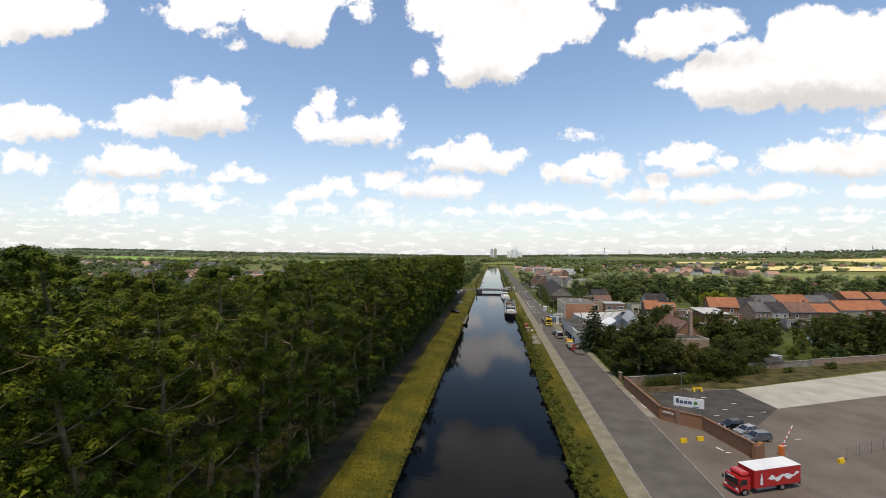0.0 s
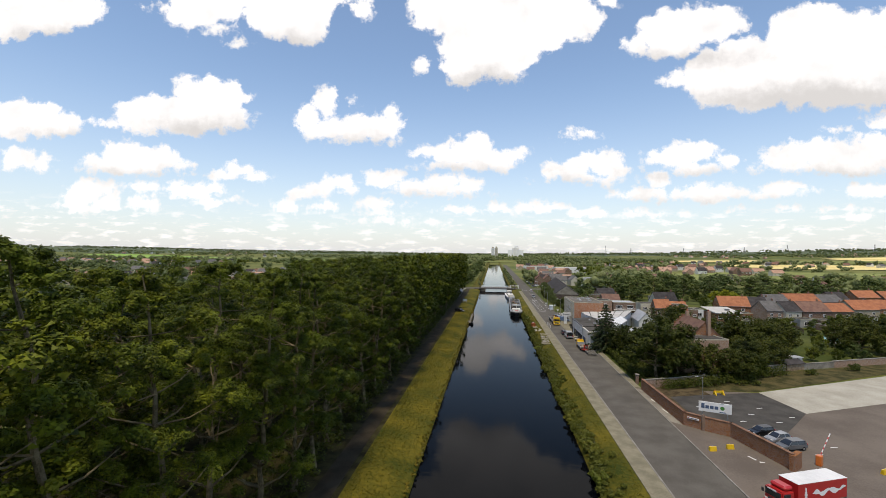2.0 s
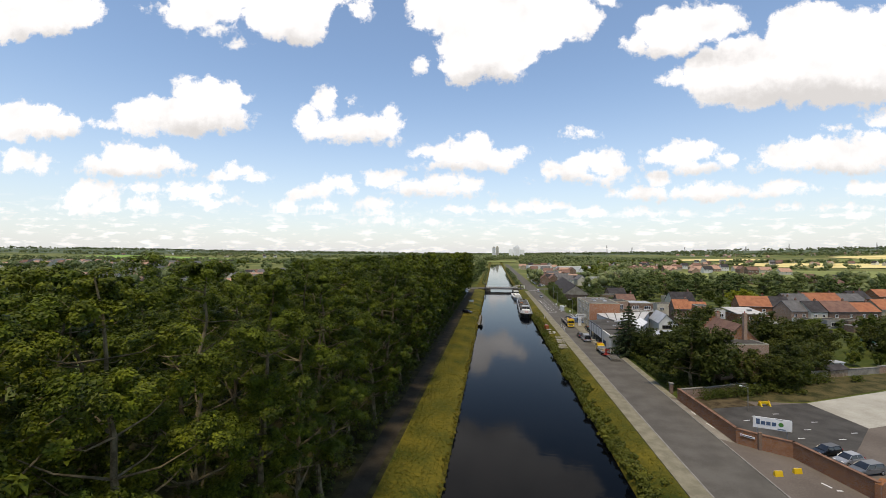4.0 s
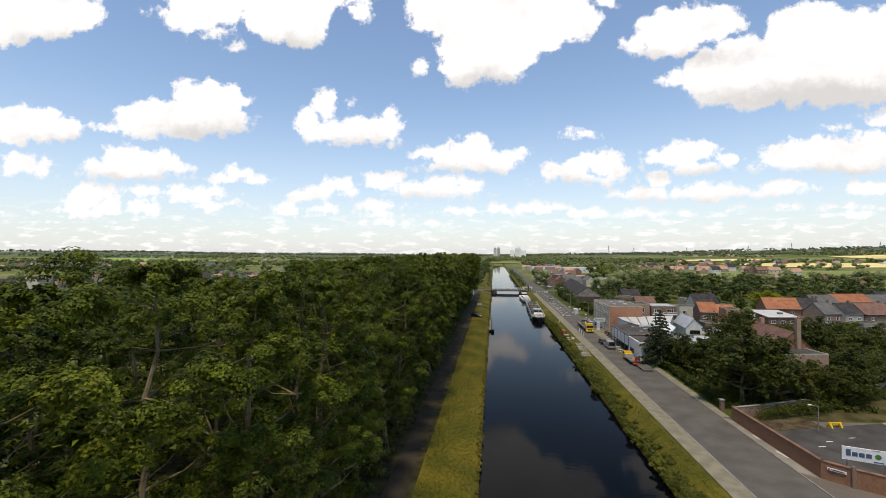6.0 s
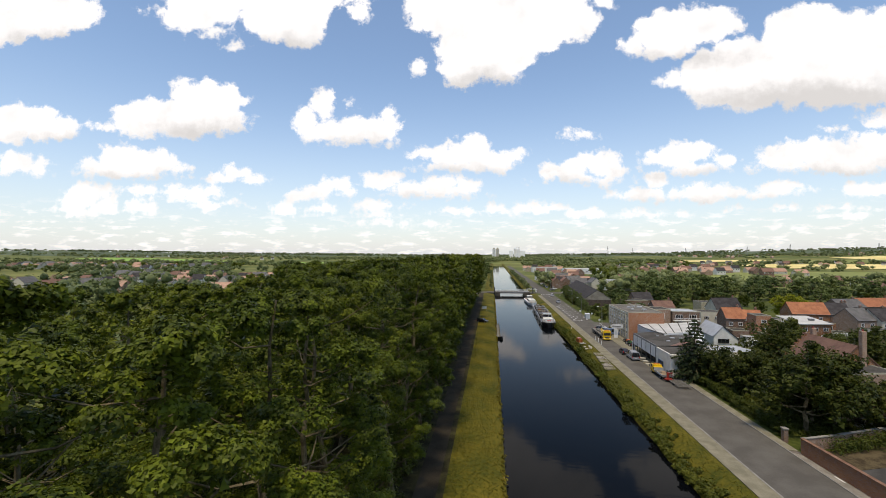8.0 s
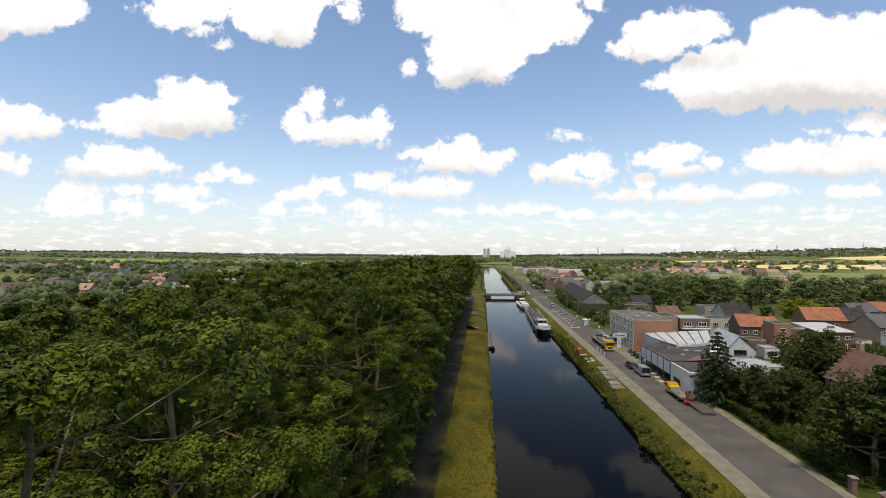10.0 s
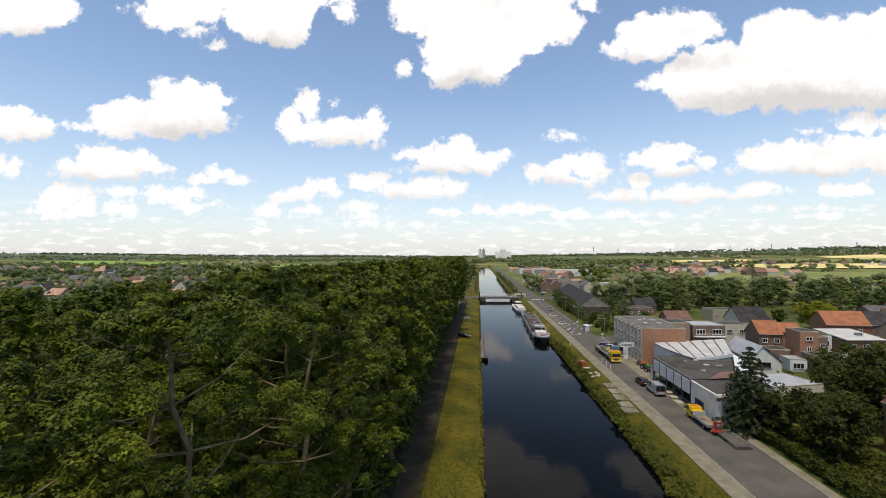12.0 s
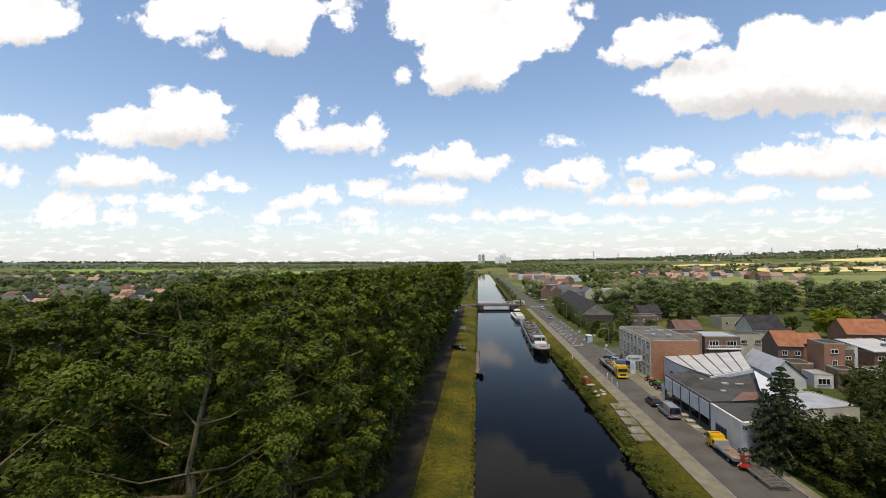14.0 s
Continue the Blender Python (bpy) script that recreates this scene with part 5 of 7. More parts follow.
tops = {kind.name: crown_top(kind) for kind in edge_poplars + near_poplars + poplars + thin_poplars}
k = 0
for row_index, (x, y0, y1, step) in enumerate(((-28.9, 12, 336, 7.2), (-40.0, 14, 336, 8.2), (-50.5, 20, 330, 9.0), (-61.0, 28, 322, 9.5), (-72, 36, 300, 10.5), (-83, 190, 290, 12.0), (-95, 200, 280, 13.0))):
    y = y0
    while y < y1:
        k += 1
        kinds = edge_poplars if row_index == 0 and 26 < y < 104 or row_index == 1 and 40 < y < 98 else near_poplars if row_index < 3 and y < 128 else poplars if row_index < 5 and y < 136 or row_index < 3 and y < 190 else thin_poplars
        kind = kinds[k % len(kinds)]
        stands = dice.uniform(0.945, 1.025) * float(np.interp(y, (12, 28, 38, 48, 57, 72, 84, 120, 190, 340), (30.6 if row_index == 0 else 31.2, 31.0, 30.7, 30.2, 28.4, 28.4, 29.5, 29.9, 29.8, 30.2)))
        stands *= 1.0 - 0.022 * row_index if row_index < 3 else float(np.interp(y, (30, 44, 140, 165), (0.97, 0.86, 0.86, 0.91)))
        planted(kind, x + dice.uniform(-1.4, 1.4), y + dice.uniform(-1.6, 1.6), 0, stands / tops[kind.name], dice.uniform(0, 360), group="poplar grove")
        y += step * dice.uniform(0.85, 1.15)
for ob in edge_poplars + near_poplars + poplars + thin_poplars:
    discard(ob)

broad = [tree_kind("tree", 11.0, 4.6, 5200, 0.34, "broad_leaf", 61 + k, base=0.2, girth=0.3, top=0.5, label="round-headed dark green garden tree", clump=1.7, branches=18) for k in range(3)]
broad_far = [tree_kind("tree", 11.0, 4.8, 2600, 0.6, "hazed_mid_leaf", 66 + k, core=0.45, base=0.05, girth=0.3, top=0.5, label="round-headed dark green tree", clump=1.5, branches=18) for k in range(3)]
light = [tree_kind("tree", 9.0, 4.2, 3600, 0.38, "light_leaf", 71 + k, base=0.16, girth=0.22, label="light green garden tree", clump=1.2, branches=18) for k in range(2)]
golden = tree_kind("golden_tree", 8.5, 4.4, 8000, 0.36, "golden_leaf", 81, core=0.5, base=0.1, girth=0.22, label="bright yellow-green golden tree", clump=1.5, branches=22)
copper = tree_kind("copper_beech", 10, 5.4, 2400, 0.55, "copper_leaf", 82, base=0.14, girth=0.3, label="dark purple copper beech", clump=1.2, branches=24)
shrubs = [tree_kind("shrub", 9.0, 4.4, 900, 0.62, m, 75 + k, base=0.08, girth=0.2, label=text, category="shrub", clump=1.5, branches=9) for k, (m, text) in enumerate((("light_leaf", "light green garden shrub between lawns"), ("broad_leaf", "dark green garden shrub between lawns"), ("hazed_mid_leaf", "leafy mid-green garden shrub")))]
spruce = conifer_kind("spruce", 13.2, 5.3, 9000, 0.36, 83, "dark green spruce beside the showroom")
far_tree = [tree_kind("tree", 11.0, 5.0, 560, 1.25, "hazed_far_leaf", 91 + k, core=0.5, base=0.12, girth=0.32, label="distant round green tree", clump=1.7, branches=14) for k in range(3)]

planted(spruce, 33.0, 144.6, 0, 1.14, 20)
planted(spruce, 131, 243, 0, 0.6, 80)


def grove(kinds, spots, group=""):
    for x, y, s in spots:
        planted(kinds[dice.randrange(len(kinds))], x, y, 0, s * dice.uniform(0.94, 1.06), dice.uniform(0, 360), group=group)


# the dark garden between yard and showroom
grove(broad, [(37, 113.5, 1.3), (41, 118, 1.05), (44, 121.2, 0.8), (43, 126.5, 0.55), (38.6, 133.4, 0.92), (42.5, 138, 0.8), (36.2, 139.6, 0.85), (42.6, 115.2, 1.3), (49.5, 114.8, 0.86), (54.5, 115.5, 0.7), (57.5, 115.2, 0.72), (61, 120.5, 0.95), (64.5, 123.5, 0.9),
              (45.5, 141.5, 0.85), (52.5, 146, 1.2), (57, 150, 1.3), (61, 143, 1.05), (70, 142, 1.2), (73, 136, 1.05), (66, 127, 0.8), (71, 129, 0.78), (76, 132, 0.62), (84, 144.5, 1.0), (88, 150, 0.85),
              (62, 160, 0.9),  (66, 172, 0.7)], "garden trees")
grove(light, [(44, 150, 0.5), (41.5, 154, 0.45), (50, 153, 0.5), (38.5, 146, 0.75), (56, 170, 0.5), (60.5, 118.5, 0.55), (65, 121, 0.5), (126, 181, 1.05), (97, 141, 0.4), (90, 140, 0.45), (100, 152, 0.45)], "garden trees")
grove(broad, [(108, 148, 1.1), (114, 155, 1.15), (119, 149, 1.2), (126, 157, 1.15), (133, 152, 1.2), (141, 160, 1.2), (150, 158, 1.2), (160, 166, 1.15), (112, 163, 0.8), (96, 178, 0.6), (104, 184, 0.6),
              (86, 178, 0.55), (168, 172, 1.2), (178, 186, 1.15), (146, 196, 0.7), (132, 170, 0.8), (172, 198, 0.9), (190, 196, 1.1), (120, 166, 0.6)], "garden trees")
# behind the terrace
planted(golden, 119.5, 249, 0, 1.45, 40)
grove(broad_far, [(110, 322, 1.44), (122, 330, 1.50), (135, 336, 1.32), (104, 340, 1.32), (88, 336, 1.44), (92, 348, 1.44), (100, 352, 1.32), (150, 330, 1.44), (165, 340, 1.50), (180, 336, 1.44), (195, 346, 1.44),
              (84, 312, 1.32), (92, 300, 0.96), (60, 306, 0.96), (54, 300, 0.84), (150, 300, 1.08), (165, 296, 1.08), (210, 320, 1.44), (226, 328, 1.38), (240, 318, 1.44), (200, 290, 1.08), (225, 292, 1.08),
              (255, 330, 1.44), (275, 340, 1.56), (178, 300, 1.20), (118, 306, 1.08), (78, 322, 1.20), (128, 346, 1.56), (146, 352, 1.56), (112, 358, 1.44), (120, 372, 1.44), (140, 380, 1.44)], "trees behind the terrace")
grove(light, [(104, 288, 0.7), (118, 268, 0.7), (146, 276, 0.7), (158, 268, 0.8), (176, 272, 0.8), (128, 300, 0.8), (190, 268, 0.8)], "trees behind the terrace")
shrub_dice = random.Random(17)
grove(shrubs, [(shrub_dice.uniform(74, 152), shrub_dice.uniform(138, 204), shrub_dice.uniform(0.25, 0.62)) for k in range(74)], "garden shrubs")
blocked = ((38, 60, 288, 396), (62, 80, 290, 304), (54, 70, 277, 289), (90, 106, 270, 282), (84, 112, 255, 268), (60, 84, 255, 268), (76, 104, 402, 416), (44, 60, 216, 234))
spots = []
while len(spots) < 74:
    x, y = shrub_dice.choice(((shrub_dice.uniform(60, 300), shrub_dice.uniform(286, 372)), (shrub_dice.uniform(60, 130), shrub_dice.uniform(268, 330)), (shrub_dice.uniform(33, 42), shrub_dice.uniform(236, 330)), (shrub_dice.uniform(34, 60), shrub_dice.uniform(240, 286))))
    if not any(a - 2 < x < b + 2 and c - 2 < y < d + 2 for a, b, c, d in blocked):
        spots.append((x, y, shrub_dice.uniform(0.3, 0.75) * (0.6 if x < 60 else 1.0)))
grove(shrubs, spots, "bushes behind the terrace")
planted(copper, 205, 372, 0, 1.2, 10)
grove(broad_far, [(230, 380, 1.3), (250, 392, 1.3), (222, 396, 1.2), (300, 360, 1.4), (320, 372, 1.3), (345, 366, 1.3), (280, 388, 1.1)], "trees behind the terrace")
# along the canal road and by the bridge
grove(broad_far, [(33, 262, 0.4), (34, 276, 0.5), (34.6, 290, 0.6), (36, 302, 0.6), (36, 312, 0.65), (37, 324, 0.6), (37, 336, 0.65), (37.5, 348, 0.7), (44, 268, 0.4), (50, 274, 0.5), (56, 280, 0.6), (58, 292, 0.7), (60, 266, 0.5), (38, 362, 0.7)], "roadside trees")
grove(broad_far, [(-36, 346, 1.5), (-40, 358, 1.6), (-33, 396, 1.3), (-30, 412, 1.4), (-34, 428, 1.4), (-28, 446, 1.3), (-36, 462, 1.5), (-29, 482, 1.4), (-27, 506, 1.4), (-33, 530, 1.6), (-26, 556, 1.4),
              (-28, 590, 1.5), (-25, 625, 1.5), (-27, 662, 1.5), (-24, 700, 1.5), (-48, 372, 1.7), (-46, 400, 1.7), (-44, 440, 1.7)], "trees beyond the bridge")
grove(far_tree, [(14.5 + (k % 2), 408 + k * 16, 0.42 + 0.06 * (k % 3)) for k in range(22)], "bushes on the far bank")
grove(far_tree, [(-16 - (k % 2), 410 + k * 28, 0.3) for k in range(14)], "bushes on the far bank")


for ob in shrubs + broad + broad_far + light + far_tree + [golden, copper, spruce]:
    discard(ob)


def woods(name, label, spots, per, size, tall, material, seed):
    """Woods too far to count: clumps of leaf on the land."""
    nd = np.random.default_rng(seed)
    centres, radii = [], []
    for x, y in spots:
        s = nd.uniform(0.7, 1.3)
        z = ground_z(x, y)
        for j in range(4):
            centres.append((x + nd.normal() * tall * 0.3, y + nd.normal() * tall * 0.3, z + tall * s * nd.uniform(0.25, 0.85)))
            radii.append(tall * s * nd.uniform(0.28, 0.42))
    ob = new(name, leaf_cloud(name, centres, radii, per * len(spots), size, material, nd, cores=[(c, r * 0.72) for c, r in zip(centres, radii)]))
    return tagged(ob, label, "woods", kind="stuff")


nd = np.random.default_rng(8)


def belt(x0, x1, y0, y1, count, keep=None):
    spots = []
    while len(spots) < count:
        x, y = nd.uniform(x0, x1), nd.uniform(y0, y1)
        if noise.noise(Vector((x * 0.004, y * 0.006, 1.5))) > -0.12:
            spots.append((x, y))
    return spots


def copse(spots_of, seed, label, material="hazed_far_leaf"):
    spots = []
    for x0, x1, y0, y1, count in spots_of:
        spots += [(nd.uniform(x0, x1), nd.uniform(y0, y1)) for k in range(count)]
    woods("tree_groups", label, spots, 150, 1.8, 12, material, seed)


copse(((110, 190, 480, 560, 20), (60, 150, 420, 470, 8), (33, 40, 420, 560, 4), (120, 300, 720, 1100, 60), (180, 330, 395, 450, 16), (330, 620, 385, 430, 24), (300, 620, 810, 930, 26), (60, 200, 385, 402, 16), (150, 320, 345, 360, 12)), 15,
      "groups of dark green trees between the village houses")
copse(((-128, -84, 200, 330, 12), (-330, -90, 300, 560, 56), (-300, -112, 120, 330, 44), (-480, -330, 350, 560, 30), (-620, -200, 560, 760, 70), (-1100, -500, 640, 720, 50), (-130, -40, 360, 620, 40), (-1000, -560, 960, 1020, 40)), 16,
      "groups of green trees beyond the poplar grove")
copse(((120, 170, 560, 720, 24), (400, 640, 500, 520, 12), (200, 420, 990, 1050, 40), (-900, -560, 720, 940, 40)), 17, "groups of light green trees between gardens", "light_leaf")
woods("far_woods", "green tree belts among the far fields", belt(-1500, -250, 950, 1260, 330) + belt(-2300, -200, 1650, 2300, 600) + belt(60, 560, 1050, 1700, 400), 28, 3.2, 11, "hazed_far_leaf", 1)
woods("far_woods", "hazy green woods and hedgerows far off", belt(620, 1900, 1180, 1330, 220) + belt(900, 2400, 1720, 2500, 560) + belt(640, 1500, 620, 930, 300), 28, 3.2, 11, "hazed_far_leaf", 2)
woods("far_woods", "woods round the bend of the canal", belt(-340, -30, 760, 1500, 260) + belt(-200, 330, 1380, 2120, 420), 36, 2.6, 14, "hazed_far_leaf", 3)
woods("far_woods", "wooded ridge on the horizon, hazy green", belt(-3800, -400, 2600, 3900, 900) + belt(200, 3800, 2700, 3900, 1000) + belt(-500, 400, 2350, 3200, 320), 18, 5.5, 13, "hazed_far_leaf", 4)


def hedge(name, points, wide, tall, material, label, size=0.22, dense=60, seed=5, category="hedge"):
    """A clipped or loose hedge along a line, of many leaves over dark twigs."""
    hd = np.random.default_rng(seed)
    centres, radii = [], []
    twigs = bmesh.new()
    for (xa, ya), (xb, yb) in zip(points, points[1:]):
        length = math.hypot(xb - xa, yb - ya)
        for s in np.arange(0, length, 0.55):
            f = s / length
            x, y = xa + (xb - xa) * f, ya + (yb - ya) * f
            z = ground_z(x, y)
            rod(twigs, (x, y, z - 0.1), (x + hd.normal() * 0.1, y, z + tall * 0.75), 0.05, 0.02, 4)
            for j in range(max(1, int(tall / 0.6))):
                centres.append((x + hd.normal() * wide * 0.22, y + hd.normal() * 0.2, z + tall * (j + hd.uniform(0.3, 0.9)) / max(1, int(tall / 0.6))))
                radii.append(wide * hd.uniform(0.35, 0.55))
    ob = thing(name, Matrix.Identity(4), label, category)
    part("stem", twigs, "bark", ob)
    leaves = new("foliage", leaf_cloud("foliage", centres, radii, dense * len(centres), size, material, hd))
    leaves.parent = ob
    return ob


hedge("hedge", [(33.0, 143), (32.9, 126), (32.8, 111.5)], 1.5, 2.1, "hedge_leaf", "clipped green hedge along the pavement", 0.24, 60, 6)
hedge("hedge", [(36.6, 106.4), (47, 110.2), (58, 116.5), (72, 123.5)], 3.0, 1.7, "hedge_leaf", "loose green hedge below the yard wall", 0.26, 60, 7)
hedge("shrubs", [(78, 123.8), (80, 124.8)], 1.7, 1.3, "hedge_leaf", "green shrub at the yard edge", 0.26, 60, 8, "shrub")
hedge("shrubs", [(92, 129.5), (95, 131)], 1.8, 1.4, "hedge_leaf", "green shrub at the yard edge", 0.26, 60, 9, "shrub")
hedge("hedge", [(60, 386), (84, 374), (112, 372)], 1.4, 2.2, "broad_leaf", "dark green hedge round the lawn", 0.5, 20, 12)
hedge("hedge", [(46, 240), (42, 250), (40, 262)], 2.6, 2.2, "hedge_leaf", "loose green bushes along the roadside", 0.4, 40, 13)
hedge("hedge", [(31.5, 214), (33.6, 216.5), (33.4, 212)], 1.6, 1.2, "hedge_leaf", "low clipped bed at the street corner", 0.3, 50, 14)

# rank growth along the water's edge
bank_points = []
bd = np.random.default_rng(31)
for y in np.arange(18, 235, 0.5):
    for j in range(2):
        x = 12.3 + abs(bd.normal()) * 0.9 + 0.5 * math.sin(y * 0.23) * math.sin(y * 0.071)
        bank_points.append((x, y, ground_z(x, y) + 0.25 + 0.25 * bd.uniform()))
radii = bd.uniform(0.25, 0.75, len(bank_points))
tagged(new("bank_plants", leaf_cloud("bank_plants", bank_points, radii, 84 * len(bank_points), 0.27, "bank_leaf", bd)), "rank green plants hanging over the water", "plants", kind="stuff")
bank_points = []
for y in np.arange(20, 330, 0.7):
    x = -13.6 + bd.normal() * 0.25
    bank_points.append((x, y, ground_z(x, y) + 0.2))
tagged(new("bank_plants", leaf_cloud("bank_plants", bank_points, bd.uniform(0.2, 0.45, len(bank_points)), 22 * len(bank_points), 0.3, "reed_leaf", bd)), "yellowish grass fringe at the water", "plants", kind="stuff")
for x, y, r, n in ((13.0, 74, 1.5, 5), (12.6, 66, 1.3, 4), (12.2, 126, 1.6, 5), (12.3, 100, 1.1, 3), (12.4, 112, 1.2, 4), (13.2, 199, 2.0, 7), (13.4, 206, 1.9, 6), (12.6, 88, 1.1, 3), (12.5, 150, 1.2, 4), (12.8, 178, 1.3, 4)):
    bush = thing("bush", pose(x, y, ground_z(x, y)), "green bush leaning over the canal edge", "bush", "canal bushes")
    twigs = bmesh.new()
    for j in range(n):
        rod(twigs, (0, 0, -0.2), (bd.normal() * r * 0.4, bd.normal() * r * 0.5, r * 0.9), 0.05, 0.02, 4)
    part("stem", twigs, "bark", bush)
    leaves = new("foliage", leaf_cloud("foliage", bd.normal(size=(n * 3, 3)) * (0.4 * r, 0.55 * r, 0.25 * r) + (0, 0, r * 0.6), bd.uniform(0.4, 0.7, n * 3) * r * 0.7, 700, 0.32, "bank_leaf" if n % 2 else "light_leaf", bd))
    leaves.parent = bush
# tufts of grass on the banks
tuft_spots = []
for k in range(15000):
    left = k % 3
    x = bd.uniform(-21.2, -14.2) if left else bd.uniform(13.2, 17.4)
    y = 15 + 230 * bd.uniform() ** 1.2
    tuft_spots.append((x, y, ground_z(x, y) + 0.12))
tagged(new("grass_tufts", leaf_cloud("grass_tufts", tuft_spots, bd.uniform(0.08, 0.3, len(tuft_spots)), 3 * len(tuft_spots), 0.14, "reed_leaf", bd, 0.5)), "tufts of long yellowing bank grass", "grass", kind="stuff")

# undergrowth below the poplars
shade_spots = []
for k in range(900):
    x, y = -26.6 - abs(bd.normal()) * 3.4, bd.uniform(14, 330)
    shade_spots.append((x, y, bd.uniform(0.3, 2.6) * min(1, 0.15 + (-26.6 - x) / 1.5)))
tagged(new("undergrowth", leaf_cloud("undergrowth", shade_spots, bd.uniform(0.5, 1.3, len(shade_spots)), 44 * len(shade_spots), 0.36, "broad_leaf", bd)), "dark leafy undergrowth below the poplars", "undergrowth", kind="stuff")

# low growth on the ground of the dark garden
garden_spots = []
for k in range(520):
    x, y = bd.uniform(34.5, 60), bd.uniform(111.5, 139)
    if y < 139 - 0.55 * max(0, x - 40):
        garden_spots.append((x, y, bd.uniform(0.15, 0.9)))
tagged(new("undergrowth", leaf_cloud("undergrowth", garden_spots, bd.uniform(0.5, 1.2, len(garden_spots)), 46 * len(garden_spots), 0.34, "broad_leaf", bd)), "dark leafy low growth between the garden trees", "undergrowth", kind="stuff")

# ---- the factory yard ----
def wall_run(parent, points, high, thick, material, cap):
    """Straight stretches of wall with a coping on top."""
    for (xa, ya), (xb, yb) in zip(points, points[1:]):
        length, turn = math.hypot(xb - xa, yb - ya), math.degrees(math.atan2(yb - ya, xb - xa))
        m = pose((xa + xb) / 2, (ya + yb) / 2, 0, 0, 0, turn)
        stretch_ob = part("stretch", boxed(0, 0, -0.3, length + thick * 0.6, thick, high + 0.3), material, parent)
        stretch_ob.matrix_basis = m
        coping = part("coping", boxed(0, 0, high, length + thick * 0.9, thick + 0.16, 0.13, bevel=0.03), cap, parent)
        coping.matrix_basis = m


yard_wall = thing("brick_wall", pose(0, 0, 0), "red brick yard wall with a pale coping along the road", "wall", kind="structure")
wall_run(yard_wall, [(31.3, 105.4), (32.0, 85.2), (34.2, 83.2), (37.6, 80.8), (40.2, 69.9)], 2.35, 0.4, "red_brick", "coping")
part("end_pier", boxed(40.9, 70.3, -0.2, 2.6, 0.7, 2.5, 40), "red_brick", yard_wall)
part("pier", boxed(34.15, 82.95, -0.2, 0.5, 0.3, 3.0, 0, bevel=0.03), "brown_brick", yard_wall)
plaque = thing("name_plate", pose(32.9, 83.95, 1.5, 0, 0, -42), "white plate with dark bars on the brick wall", "sign")
part("plate", boxed(0, 0, 0, 1.9, 0.08, 0.34, bevel=0.02), "white_panel", plaque)
part("bars", boxed(0.1, -0.05, 0.12, 1.3, 0.02, 0.1), "dark_frame", plaque)
part("mark", boxed(-0.75, -0.05, 0.08, 0.22, 0.02, 0.18), "dark_red_paint", plaque)

back_wall = thing("garden_wall", pose(0, 0, 0), "pale worn masonry wall behind the yard", "wall", kind="structure")
wall_run(back_wall, [(32, 106.6), (38, 108.6), (48, 112.6)], 1.9, 0.35, "pink_brick", "kerb")
wall_run(back_wall, [(48, 112.6), (71, 126.2), (90, 132.6)], 1.6, 0.35, "worn_concrete", "worn_concrete")
wall_run(back_wall, [(90, 132.6), (117, 142.2), (165, 161)], 1.8, 0.35, "pink_brick", "kerb")
sheet("verge", [(36, 105.5), (56.4, 107.2), (140, 147), (140, 152), (90, 132), (70, 125), (48, 112)], 0.05, "weeds", "strip of soil and weeds below the wall", "verge")
sheet("flower_bed", [(31.7, 105.6), (32.3, 86.2), (35.4, 85.6), (35.6, 100.9), (45, 103.7), (44, 108), (37, 107.4)], 0.12, "soil", "brown planted bed behind the brick wall", "bed")
gate_pillar = thing("gate_pillar", pose(31.6, 110, 0), "weathered brick gate pillar beside the road", "pillar")
part("shaft", boxed(0, 0, -0.1, 0.7, 0.7, 2.2, bevel=0.03), "brown_brick", gate_pillar)
part("cap", boxed(0, 0, 2.1, 0.9, 0.9, 0.2, bevel=0.05), "kerb", gate_pillar)

# the company board: brand lettering as plain shapes
board = thing("sign_board", pose(36.7, 84.3, 0, 0, 0, -19), "white company sign board with blue and green shapes on two posts", "sign")
part("panel", boxed(0, 0, 2.8, 5.0, 0.14, 1.75, bevel=0.02), "white_panel", board)
for s in (-1, 1):
    part("post", boxed(s * 1.9, 0.12, -0.2, 0.14, 0.14, 4.6), "steel", board)


def ring(bm, x, z, r, bar, y=-0.09, begin=0, stop=360, step=24):
    n = step
    for k in range(n):
        a, b = math.radians(begin + (stop - begin) * k / n), math.radians(begin + (stop - begin) * (k + 1) / n)
        inner, outer = r - bar / 2, r + bar / 2
        q = [(x + math.cos(t) * s, y, z + math.sin(t) * s) for t, s in ((a, inner), (a, outer), (b, outer), (b, inner))]
        q2 = [(u, y + 0.04, w) for u, _, w in q]
        f, g = [bm.verts.new(v) for v in q], [bm.verts.new(v) for v in q2]
        bm.faces.new(f)
        bm.faces.new(g[::-1])
        for i in range(4):
            bm.faces.new((f[i], g[i], g[(i + 1) % 4], f[(i + 1) % 4]))
    return bm


for j, (x, w) in enumerate(((-1.85, 0.5), (-1.2, 0.55), (-0.5, 0.55), (0.2, 0.55))):
    part("emblem_shape", boxed(x, -0.09, 3.4, w, 0.05, 0.55 + (0.3 if j == 0 else 0), bevel=0.02), "blue_frame", board)
part("green_dot", ring(bmesh.new(), 1.1, 3.7, 0.17, 0.32), "green_paint", board)
part("bar", boxed(1.15, -0.08, 2.95, 1.0, 0.04, 0.12), "blue_frame", board)
part("bar", boxed(0.9, -0.08, 4.45, 0.8, 0.04, 0.08), "grey_steel", board)

